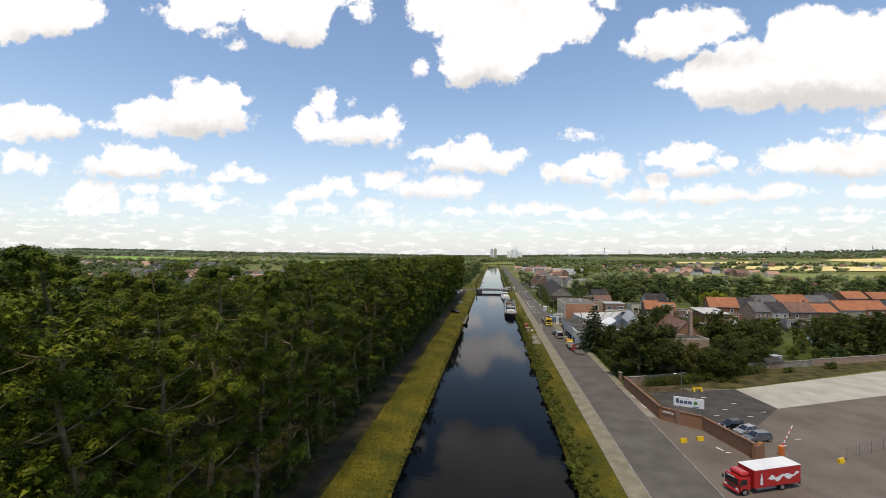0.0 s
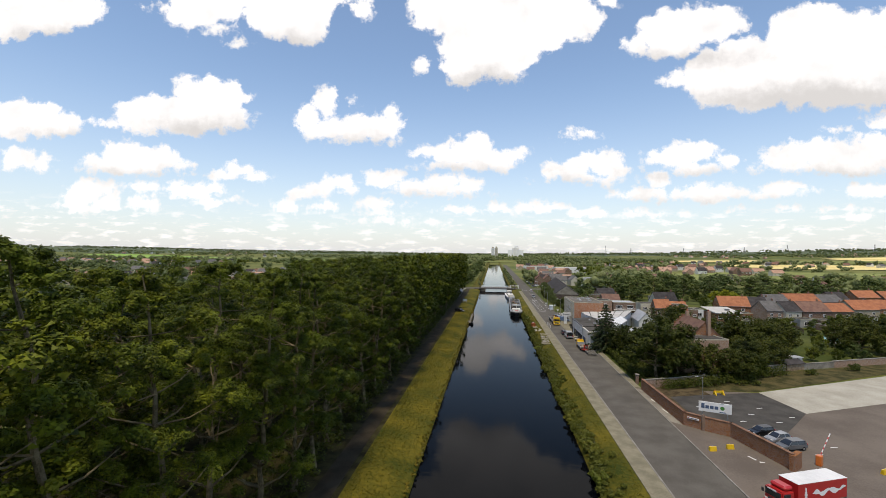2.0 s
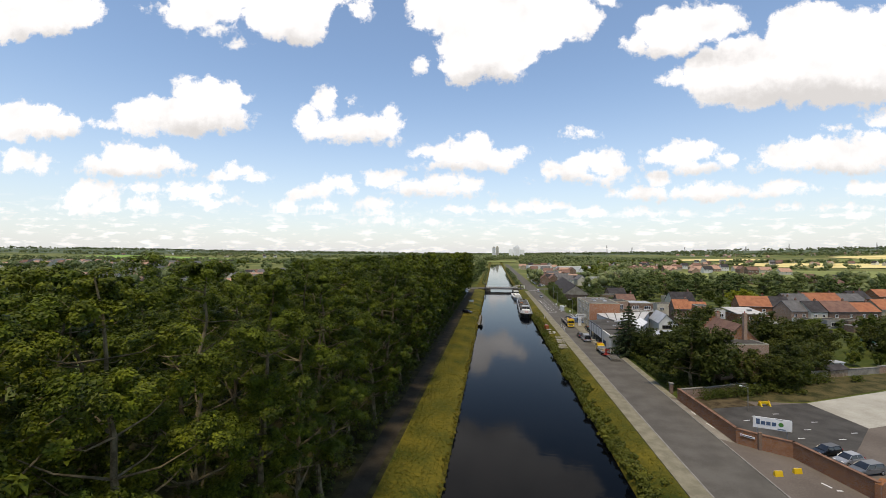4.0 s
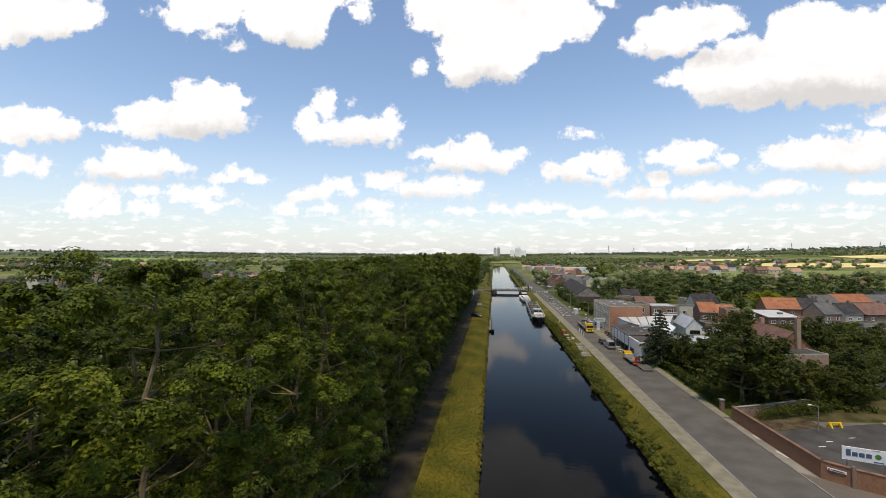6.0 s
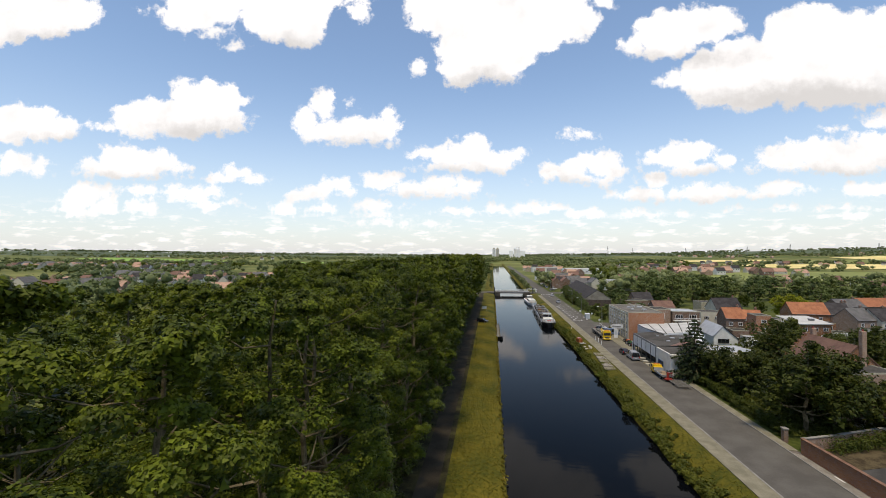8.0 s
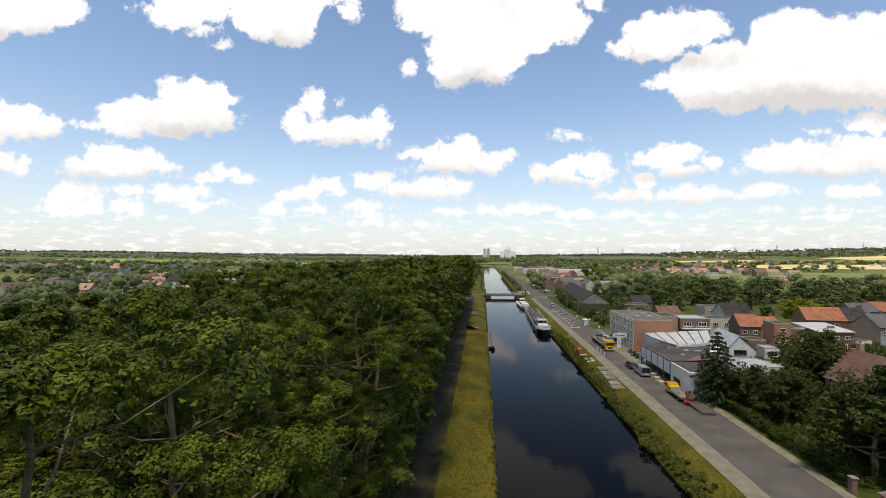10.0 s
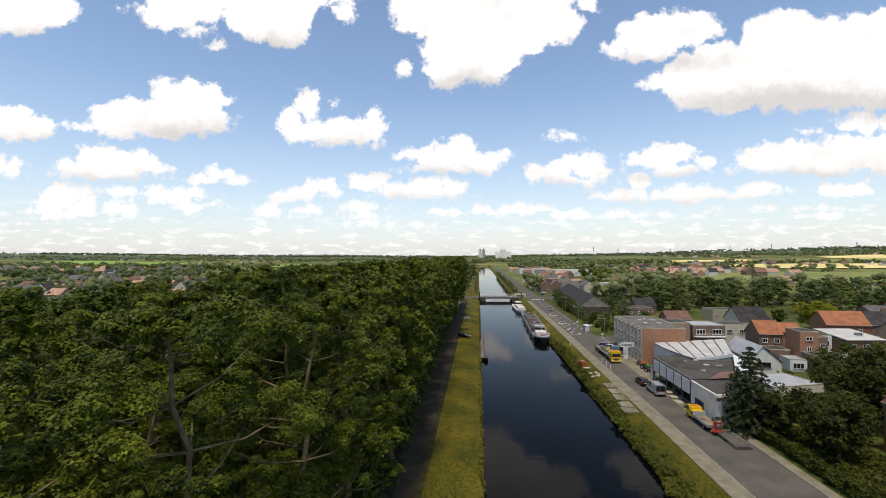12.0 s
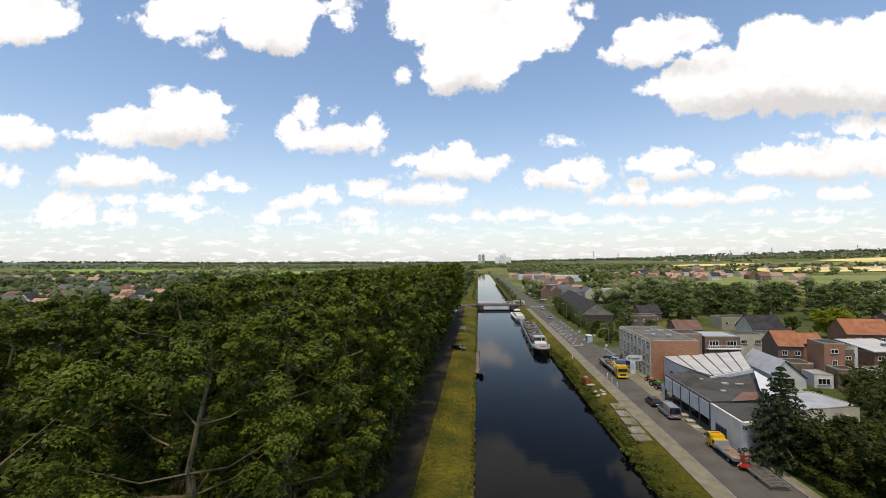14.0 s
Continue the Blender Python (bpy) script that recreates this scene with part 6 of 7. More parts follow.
for x, y, r in ((31.9, 74.9, 8), (35.0, 76.0, 8), (52.5, 70.4, 25)):
    block = thing("barrier_block", pose(x, y, 0.06, 0, 0, r) @ Matrix.Diagonal((0.72, 0.7, 0.72, 1)), "yellow concrete barrier block standing on the yard paving", "barrier", "yellow barriers")
    part("block_body", profile(bmesh.new(), [(-0.35, 0), (0.35, 0), (0.3, 0.3), (0.16, 0.95), (-0.16, 0.95), (-0.3, 0.3)], -0.75, 0.75), "yellow_paint", block)
    part("lifting_eye", rod(bmesh.new(), (0, -0.12, 0.95), (0, 0.12, 1.05), 0.05), "steel", block)
stand = thing("barrier_stand", pose(46.8, 103.9, 0.07, 0, 0, 10) @ Matrix.Diagonal((0.9, 0.8, 0.8, 1)), "yellow barrier trestle in the car park", "barrier", "yellow barriers")
part("beam", boxed(0, 0, 0.55, 2.6, 0.3, 0.5, bevel=0.04), "yellow_paint", stand)
for s in (-1, 1):
    part("foot", profile(bmesh.new(), [(-0.7, 0), (0.7, 0), (0.15, 0.9), (-0.15, 0.9)], s * 1.0 - 0.15, s * 1.0 + 0.15), "yellow_paint", stand)
    part("lamp", rod(bmesh.new(), (s * 1.0, 0, 1.05), (s * 1.0, 0, 1.3), 0.12, 0.1), "orange_paint", stand)
gate = thing("boom_barrier", pose(45.1, 71.9, 0.06, 0, 0, 38), "orange boom barrier with a raised red and white arm", "barrier")
part("cabinet", boxed(0, 0, 0, 0.8, 0.7, 1.5, bevel=0.08), "orange_paint", gate)
arm = part("arm", boxed(0, 0, 0, 0.12, 0.1, 4.6), "white_panel", gate)
arm.matrix_basis = pose(0.2, 0, 1.2, 0, 56, 0)
for k in range(4):
    part("band", boxed(0, 0, 0.4 + k * 1.0, 0.13, 0.11, 0.45), "red_paint", arm)
post_light = thing("yard_lamp", pose(42.0, 100.6, 0.05), "grey lamp post in the car park", "lamp")
part("pole", rod(bmesh.new(), (0, 0, 0), (0, 0, 4.6), 0.08, 0.05), "steel", post_light)
part("lamp_arm", rod(bmesh.new(), (0, 0, 4.5), (-1.1, 0, 4.75), 0.04), "steel", post_light)
part("lamp_head", boxed(-1.3, 0, 4.68, 0.6, 0.24, 0.12, bevel=0.04), "white_frame", post_light)
wire = thing("mesh_fence", pose(54.2, 71.6, 0.06, 0, 0, 27), "thin grey wire mesh fence standing in the yard", "fence")
for k in range(6):
    part("post", rod(bmesh.new(), (k * 3.2, 0, 0), (k * 3.2, 0, 1.9), 0.05, seg=6), "grey_steel", wire)
for k in range(5):
    mesh_bm = bmesh.new()
    for z in (0.15, 0.95, 1.8):
        rod(mesh_bm, (k * 3.2 + 0.06, 0, z), (k * 3.2 + 3.14, 0, z), 0.012, seg=4)
    for u in np.arange(0.6, 3.1, 0.6):
        rod(mesh_bm, (k * 3.2 + u, 0, 0.1), (k * 3.2 + u, 0, 1.8), 0.008, seg=4)
    part("mesh_panel", mesh_bm, "grey_steel", wire)
hut = thing("garden_shed", pose(77, 129.6, 0, 0, 0, 22), "low garden shed with a dark green roof", "shed")
part("wall", boxed(0, 0, 0, 6, 3.4, 1.9), "plank", hut)
for s in (-1, 1):
    slab = part("roof", boxed(0, 0, 0, 6.6, 2.2, 0.12), "slate", hut)
    slab.matrix_basis = pose(0, s * 0.95, 2.15, -s * 24, 0, 0)
cabin = thing("garden_cabin", pose(81, 134, 0, 0, 0, 15), "small white garden cabin behind the wall", "shed")
part("wall", boxed(0, 0, 0, 3.0, 2.2, 2.3, bevel=0.05), "white_render", cabin)
part("roof", boxed(0, 0, 2.3, 3.4, 2.6, 0.18, bevel=0.04), "zinc_roof", cabin)
window_on(cabin, pose(0, -1.13, 0.9), 1.2, 0.9, 1)
pool = thing("garden_pool", pose(117.3, 171, 0.1), "round turquoise garden pool on a lawn", "pool")
part("pool_wall", rod(bmesh.new(), (0, 0, -0.1), (0, 0, 1.0), 3.6, 3.6, 24), "blue_grey_cladding", pool)
part("pool_water", rod(bmesh.new(), (0, 0, 0.98), (0, 0, 1.02), 3.4, 3.4, 24), "pool_water", pool)


# ---- vehicles ----
def wheel(parent, x, y, r, wide=0.24):
    tyre = part("wheel", rod(bmesh.new(), (x - wide / 2, y, r), (x + wide / 2, y, r), r, r, 14), "rubber", parent)
    s = 1 if x > 0 else -1
    part("rim", rod(bmesh.new(), (x + s * wide * 0.42, y, r), (x + s * wide * 0.56, y, r), r * 0.62, r * 0.55, 10), "rim_metal", tyre)


def car(x, y, rz, paint, shape, label, size=1.12, category="car", group="parked cars", z=0.06):
    """A car whose nose points to local -y. shape: hatch, estate or van."""
    ob = thing("car" if shape != "van" else "van", pose(x, y, z, 0, 0, rz) @ Matrix.Diagonal((size, size, size, 1)), label, category, group)
    long, wide, tall = {"hatch": (4.1, 1.74, 1.48), "estate": (4.6, 1.78, 1.5), "van": (4.9, 1.92, 1.98)}[shape]
    f, b = -long / 2, long / 2
    nose = {"hatch": 0.95, "estate": 1.05, "van": 0.7}[shape]
    back = {"hatch": 0.35, "estate": 0.16, "van": 0.06}[shape]
    low = [(f + 0.05, 0.3), (b - 0.05, 0.32), (b, 0.6), (b - 0.04, 0.98), (f + nose + 0.3, 0.97), (f + 0.12, 0.78), (f, 0.52)]
    body = profile(bmesh.new(), low, -wide / 2, wide / 2)
    bevelled(body, [e for e in body.edges], 0.09, 2)
    part("body", body, paint, ob)
    top = [(f + nose, 0.95), (b - 0.05, 0.96), (b - 0.07 - back, tall - 0.08), (b - 0.25 - back, tall), (f + nose + 0.95, tall), (f + nose + 0.75, tall - 0.05)]
    bm = bmesh.new()
    left = [bm.verts.new((-wide / 2 + 0.06 + (0.2 if q > 1.1 else 0), p, q)) for p, q in top]
    right = [bm.verts.new((wide / 2 - 0.06 - (0.2 if q > 1.1 else 0), p, q)) for p, q in top]
    bm.faces.new(right)
    bm.faces.new(left[::-1])
    for i in range(len(top)):
        j = (i + 1) % len(top)
        bm.faces.new((left[i], left[j], right[j], right[i]))
    bevelled(bm, [e for e in bm.edges], 0.05, 1)
    cabin_ob = part("cabin", bm, "car_glass", ob, "dark glazed cabin")
    part("roof", boxed(0, (f + nose + 0.95 + b - 0.25 - back) / 2, tall - 0.03, wide - 0.46, b - 0.3 - back - (f + nose + 0.9), 0.06, bevel=0.025), paint, cabin_ob)
    for s in (-1, 1):
        for p in (f + nose + 0.02, f + nose + 1.75, b - 0.3):
            q = p + (0.75 if p < 0 and p < f + nose + 0.5 else 0)
            part("pillar", rod(bmesh.new(), (s * (wide / 2 - 0.07), p, 0.96), (s * (wide / 2 - 0.24), min(q, b - 0.25 - back), tall - 0.03), 0.045, seg=5), paint, cabin_ob)
        if shape == "van":
            part("side_panel", boxed(s * (wide / 2 - 0.14), b - 1.35, 0.95, 0.12, 2.3, 0.95, bevel=0.04), paint, ob)
        part("headlight", boxed(s * (wide / 2 - 0.32), f + 0.06, 0.6, 0.36, 0.16, 0.15, bevel=0.03), "headlight", ob)
        part("tail_light", boxed(s * (wide / 2 - 0.17), b - 0.02, 0.75, 0.2, 0.08, 0.3, bevel=0.02), "tail_light", ob)
        part("mirror", boxed(s * (wide / 2 + 0.08), f + nose + 0.45, 0.95, 0.16, 0.12, 0.13, bevel=0.03), paint, ob)
        wheel(ob, s * (wide / 2 - 0.1), f + 0.8, 0.32)
        wheel(ob, s * (wide / 2 - 0.1), b - 0.8, 0.32)
    part("plate", boxed(0, b + 0.015, 0.62, 0.5, 0.03, 0.12), "white_frame", ob)
    return ob


car(43.3, 82.6, -70, "black_paint", "estate", "black estate car parked behind the brick wall", 0.92)
car(44.3, 79.9, -70, "silver_paint", "hatch", "silver and dark small car parked between two cars", 0.98)
car(44.5, 77.1, -73, "grey_paint", "estate", "dark grey estate car parked in the yard", 1.0)
car(48.5, 117.4, -60, "silver_paint", "hatch", "silver car parked under garden trees", 1.1)
car(24.4, 171.3, 180, "plum_paint", "hatch", "dark plum hatchback parked at the kerb", 1.1, z=0.05)
car(25.0, 164.8, 180, "silver_paint", "van", "silver van parked at the kerb", 1.2, z=0.05)
car(28.7, 208.5, 60, "silver_paint", "hatch", "silver car on the forecourt", 1.15, z=0.05)
car(29.4, 203.5, 65, "blue_paint", "van", "pale blue van on the forecourt", 1.1, z=0.05)
car(27.7, 212.0, 70, "black_paint", "hatch", "black car on the forecourt", 1.1, z=0.05)
car(-19.6, 227.6, 62, "black_paint", "estate", "black car parked on the bank grass", 1.1, z=0.0)
for k, (x, y, paint) in enumerate(((-28.4, 334, "silver_paint"), (-28.2, 340, "white_paint"), (-28.6, 346, "grey_paint"), (-28.3, 353, "silver_paint"), (-27.8, 362, "white_paint"))):
    car(x, y, 82, paint, "hatch", "car parked in the strip beside the towpath", 1.15)
for x, y, r, paint in ((25.2, 308, 0, "silver_paint"), (27.5, 352, 180, "white_paint"), (34, 400, 90, "grey_paint"), (37, 412, 95, "white_paint"), (32.6, 428, 0, "silver_paint"), (33, 446, 0, "black_paint"),
                       (33, 470, 0, "white_paint"), (40, 374, 90, "white_paint")):
    car(x, y, r, paint, "hatch", "car beside the canal road near the bridge", 1.15, group="cars near the bridge")

# the red delivery truck
lorry = thing("delivery_truck", pose(32.4, 59.9, 0.06, 0, 0, 20) @ Matrix.Diagonal((1.04, 0.98, 0.9, 1)), "red and white delivery box truck turning out of the yard", "truck")
part("chassis", boxed(4.2, 0, 0.55, 8.6, 1.0, 0.3), "dark_frame", lorry)
cab = boxed(0.1, 0, 0.55, 1.9, 2.3, 2.05)
bevelled(cab, [e for e in cab.edges], 0.16, 2)
cab_ob = part("cab", cab, "red_paint", lorry, "red cab")
part("windscreen", boxed(-0.87, 0, 1.55, 0.06, 2.0, 0.85, 0, bevel=0.02), "car_glass", cab_ob)
for s in (-1, 1):
    part("side_window", boxed(-0.1, s * 1.16, 1.6, 0.95, 0.06, 0.7, bevel=0.02), "car_glass", cab_ob)
    part("mirror", boxed(-0.85, s * 1.35, 1.5, 0.14, 0.3, 0.55, bevel=0.04), "dark_frame", cab_ob)
    part("headlight", boxed(-0.87, s * 0.85, 0.8, 0.08, 0.4, 0.22, bevel=0.02), "headlight", cab_ob)
part("grille", boxed(-0.87, 0, 0.95, 0.06, 1.3, 0.35), "dark_frame", cab_ob)
part("bumper", boxed(-0.9, 0, 0.4, 0.25, 2.35, 0.4, bevel=0.06), "red_paint", cab_ob)
deflector = boxed(0.35, 0, 2.6, 1.3, 2.0, 0.6, bevel=0.2)
part("wind_deflector", deflector, "red_paint", cab_ob)
part("cab_mark", boxed(-0.9, 0.1, 2.35, 0.05, 1.1, 0.16), "white_panel", cab_ob)
load = part("load_box", boxed(5.1, 0, 0.85, 7.4, 2.5, 2.6, bevel=0.05), "red_paint", lorry, "red box with white shapes on its side")
part("load_roof", boxed(5.1, 0, 3.45, 7.42, 2.52, 0.05), "white_panel", load)
# a white swash and a bottle shape stand for the painted lettering
wave_mark = bmesh.new()
low_line, top_line = [], []
for k in range(41):
    f = k / 40
    mid = 2.0 + 0.2 * math.sin(f * 15) + 0.2 * f
    half = (0.12 + 0.26 * abs(math.sin(f * 11 + 0.6))) * min(1, f * 8, (1 - f) * 6 + 0.2)
    low_line.append(wave_mark.verts.new((3.3 + 5.1 * f, -1.262, mid - half)))
    top_line.append(wave_mark.verts.new((3.3 + 5.1 * f + 0.2, -1.262, mid + half)))
for k in range(40):
    wave_mark.faces.new((low_line[k], low_line[k + 1], top_line[k + 1], top_line[k]))
part("wave_mark", wave_mark, "white_panel", load)
bottle = bmesh.new()
for z, w in ((1.3, 0.42), (1.6, 0.34), (1.85, 0.42), (2.15, 0.3), (2.4, 0.16), (2.62, 0.18)):
    box(bottle, 2.5, -1.27, z, w, 0.03, 0.27)
part("bottle_mark", bottle, "white_panel", load)
for x in (0.0, 5.9):
    for s in (-1, 1):
        w_ob = part("wheel", rod(bmesh.new(), (x, s * 1.0 - 0.16, 0.5), (x, s * 1.0 + 0.16, 0.5), 0.5, 0.5, 16), "rubber", lorry)
        part("rim", rod(bmesh.new(), (x, s * 1.18, 0.5), (x, s * 1.2, 0.5), 0.28, 0.28, 12), "rim_metal", w_ob)
part("side_guard", boxed(3.4, -1.1, 0.5, 3.2, 0.06, 0.35), "grey_steel", lorry)
part("tail_lift", boxed(8.85, 0, 0.5, 0.12, 2.4, 1.2), "grey_steel", lorry)


def lorry_cab(parent, y, paint, high=2.5, wide=2.4, z=0.5):
    """A flat-fronted lorry cab, nose to -y."""
    bm = boxed(0, y, z, wide, 1.9, high)
    bevelled(bm, [e for e in bm.edges], 0.15, 2)
    ob = part("cab", bm, paint, parent, "painted cab")
    part("windscreen", boxed(0, y - 0.94, z + 1.15, wide - 0.3, 0.06, 0.8, bevel=0.02), "car_glass", ob)
    part("grille", boxed(0, y - 0.95, z + 0.25, wide * 0.6, 0.06, 0.5), "dark_frame", ob)
    part("bumper", boxed(0, y - 0.92, z - 0.12, wide, 0.3, 0.35, bevel=0.05), paint, ob)
    for s in (-1, 1):
        part("side_window", boxed(s * (wide / 2 - 0.01), y - 0.15, z + 1.15, 0.06, 0.95, 0.7, bevel=0.02), "car_glass", ob)
        part("headlight", boxed(s * (wide / 2 - 0.35), y - 0.97, z + 0.15, 0.4, 0.06, 0.2), "headlight", ob)
        part("mirror", boxed(s * (wide / 2 + 0.15), y - 0.9, z + 1.1, 0.25, 0.12, 0.5, bevel=0.03), "dark_frame", ob)
    part("light_bar", boxed(0, y, z + high, wide * 0.6, 0.3, 0.16, bevel=0.04), "orange_paint", ob)
    return ob


def lorry_wheels(parent, x, ys_, r=0.48):
    for y in ys_:
        for s in (-1, 1):
            wheel(parent, s * x, y, r, 0.32)


# the yellow flatbed lorry with its load
flat = thing("flatbed_lorry", pose(24.5, 191.0, 0.05) @ Matrix.Diagonal((1.1, 1.1, 1.1, 1)), "yellow flatbed lorry parked at the roadside", "truck")
lorry_cab(flat, 0.8, "yellow_paint", 2.6)
part("bed", boxed(0, 9.2, 0.95, 2.5, 14.6, 0.25, bevel=0.03), "grey_plank", flat, "long grey load bed")
part("chassis", boxed(0, 8, 0.5, 1.0, 15, 0.45), "dark_frame", flat)
part("headboard", boxed(0, 2.1, 1.2, 2.4, 0.12, 1.1), "grey_steel", flat)
for s in (-1, 1):
    part("side_rail", boxed(s * 1.22, 9.2, 1.2, 0.06, 14.4, 0.22), "grey_steel", flat)
lorry_wheels(flat, 1.05, (0.9, 4.6, 11.8, 13.2, 14.6))
part("crane_base", boxed(-0.3, 4.0, 1.2, 0.9, 1.4, 0.9, bevel=0.08), "yellow_paint", flat)
for a, b in (((-0.3, 4.0, 2.1), (-0.2, 6.2, 2.9)), ((-0.2, 6.2, 2.9), (0.1, 4.6, 1.9)), ((0.3, 7.2, 1.3), (0.3, 9.2, 2.0))):
    part("crane_arm", rod(bmesh.new(), a, b, 0.16, 0.12, 6), "yellow_paint", flat)
for y, w in ((8.2, 1.2), (10.5, 1.6), (12.8, 0.9)):
    part("load_crate", boxed(0.2, y, 1.2, w, 1.5, 0.5, bevel=0.04), "grey_plank", flat)

# the yellow recovery truck with an orange crane, and the trailer behind it
tow = thing("recovery_truck", pose(26.2, 149.6, 0.05, 0, 0, 180) @ Matrix.Diagonal((1.0, 1.0, 0.98, 1)), "yellow recovery truck with a flat bed and a dark red crane", "truck")
lorry_cab(tow, -0.6, "yellow_paint", 1.9, 2.2, 0.45)
crew = part("rear_cab", boxed(0, 0.75, 0.5, 2.1, 1.0, 1.45, bevel=0.12), "yellow_paint", tow)
for s in (-1, 1):
    part("side_window", boxed(s * 1.04, 0.75, 1.15, 0.06, 0.8, 0.55), "car_glass", crew)
part("rear_window", boxed(0, 1.26, 1.15, 1.6, 0.06, 0.5), "car_glass", crew)
part("chassis", boxed(0, 3, 0.5, 0.9, 8, 0.35), "dark_frame", tow)
part("load", boxed(0.5, 2.6, 1.1, 1.0, 1.6, 0.22, bevel=0.03), "grey_plank", tow, "grey load boards")
part("head_board", boxed(0, 1.34, 0.9, 2.3, 0.08, 1.0), "zinc_roof", tow)
part("tail_board", boxed(0, 6.68, 1.0, 2.4, 0.07, 0.4), "grey_steel", tow)
part("bed", boxed(0, 4.0, 0.9, 2.4, 5.4, 0.2, bevel=0.03), "plank", tow, "worn wooden load bed")
for s in (-1, 1):
    part("side_board", boxed(s * 1.2, 4.0, 1.0, 0.07, 5.4, 0.42), "zinc_roof", tow)
lorry_wheels(tow, 0.95, (-0.6, 5.0), 0.42)
part("crane_post", boxed(0.1, 6.9, 0.7, 0.4, 0.4, 1.5, bevel=0.05), "dark_red_paint", tow)
for a, b, r in (((0.1, 6.9, 1.8), (-0.8, 7.3, 2.2), 0.13), ((-0.8, 7.3, 2.2), (-0.9, 6.6, 1.1), 0.1), ((0.1, 6.9, 1.6), (-0.8, 7.2, 2.0), 0.06), ((0.1, 6.9, 1.0), (1.0, 7.2, 0.5), 0.09), ((0.1, 6.9, 1.0), (-0.9, 7.2, 0.4), 0.09)):
    part("crane_arm", rod(bmesh.new(), a, b, r, r * 0.8, 6), "dark_red_paint", tow)
part("tow_bar", boxed(0, 7.4, 0.55, 1.6, 1.0, 0.2), "dark_red_paint", tow)
trailer = thing("slatted_trailer", pose(27.4, 139.4, 0.05) @ Matrix.Diagonal((1.05, 1.05, 1, 1)), "empty flat trailer with a grey slatted deck", "trailer")
for s in (-1, 1):
    part("side_beam", boxed(s * 1.2, 0, 0.45, 0.14, 5.6, 0.18), "grey_steel", trailer)
    part("axle_wheel", rod(bmesh.new(), (s * 1.0 - 0.1, 0.5, 0.3), (s * 1.0 + 0.1, 0.5, 0.3), 0.3, 0.3, 12), "rubber", trailer)
for k in range(15):
    part("slat", boxed(0, -2.65 + k * 0.38, 0.6, 2.5, 0.17, 0.06), "grey_plank", trailer)
for k in range(5):
    part("bearer", boxed(-1.0 + k * 0.5, 0, 0.66, 0.1, 5.5, 0.05), "grey_plank", trailer)
part("drawbar", rod(bmesh.new(), (0, 2.8, 0.5), (0, 4.2, 0.5), 0.07), "dark_frame", trailer)

# ---- roadside things ----
pointer = thing("pointer_sign", pose(28.9, 196.4, 0.05), "white arrow sign board on a tall white panel", "sign")
part("panel", boxed(0, 0, 0, 1.3, 0.25, 3.4, bevel=0.02), "white_panel", pointer)
arrow = part("arrow", prism(bmesh.new(), [(-1.9, 0), (-1.0, -0.75), (2.4, -0.75), (2.4, 0.75), (-1.0, 0.75)], -0.1, 0.1), "white_panel", pointer)
arrow.matrix_basis = pose(0, 0, 4.2, 90, 0, 0)
part("arrow_bar", boxed(0.6, -0.14, 4.0, 2.2, 0.05, 0.3), "grey_steel", pointer)
part("arrow_mark", boxed(-0.95, -0.14, 3.95, 0.5, 0.05, 0.5, 0), "grey_steel", pointer)
part("panel_bar", boxed(0, -0.15, 1.2, 0.9, 0.05, 1.6), "blue_grey_cladding", pointer)
shelter = thing("bus_shelter", pose(28.9, 243.2, 0.05, 0, 0, 0), "small white bus shelter at the road edge", "shelter")
part("roof", boxed(0, 0, 2.3, 2.0, 3.6, 0.16, bevel=0.03), "white_panel", shelter)
for s in (-1, 1):
    part("side_pane", boxed(0, s * 1.7, 0.2, 1.6, 0.06, 2.0), "blue_grey_cladding", shelter)
    part("post", boxed(-0.85, s * 1.7, 0, 0.1, 0.1, 2.3), "white_frame", shelter)
part("back_pane", boxed(0.9, 0, 0.2, 0.06, 3.4, 2.0), "blue_grey_cladding", shelter)
part("bench", boxed(0.6, 0, 0.45, 0.4, 2.6, 0.08), "grey_plank", shelter)
for x, y, h in ((28.3, 254.5, 8.5), (31.4, 226.5, 7.5), (32.0, 300, 8.5), (31.8, 345, 8.5), (31.9, 395, 8.5)):
    lamp = thing("street_lamp", pose(x, y, 0), "grey steel street lamp beside the canal road", "lamp", "street lamps")
    part("pole", rod(bmesh.new(), (0, 0, 0), (0, 0, h), 0.11, 0.06), "steel", lamp)
    part("lamp_arm", rod(bmesh.new(), (0, 0, h - 0.05), (-1.5, 0, h + 0.2), 0.05), "steel", lamp)
    part("lamp_head", boxed(-1.8, 0, h + 0.12, 0.8, 0.3, 0.16, bevel=0.05), "white_frame", lamp)
for x, y in ((29.4, 222.5), (27.0, 250.5), (30.6, 242)):
    post = thing("traffic_sign", pose(x, y, 0.05), "small white traffic sign on a post", "sign", "traffic signs")
    part("pole", rod(bmesh.new(), (0, 0, 0), (0, 0, 2.9), 0.06), "steel", post)
    part("disc", rod(bmesh.new(), (0, -0.08, 2.6), (0, -0.04, 2.6), 0.42, 0.42, 14), "white_panel", post)
for x, y in ((20.9, 188.0), (20.9, 192.0), (20.9, 184.0), (16.6, 214)):
    boll = thing("bollard", pose(x, y, 0.1), "white roadside bollard post", "bollard", "bollards")
    part("post", rod(bmesh.new(), (0, 0, 0), (0, 0, 1.15), 0.11, 0.11), "white_panel", boll)
    part("cap", rod(bmesh.new(), (0, 0, 1.15), (0, 0, 1.22), 0.12, 0.05), "white_panel", boll)
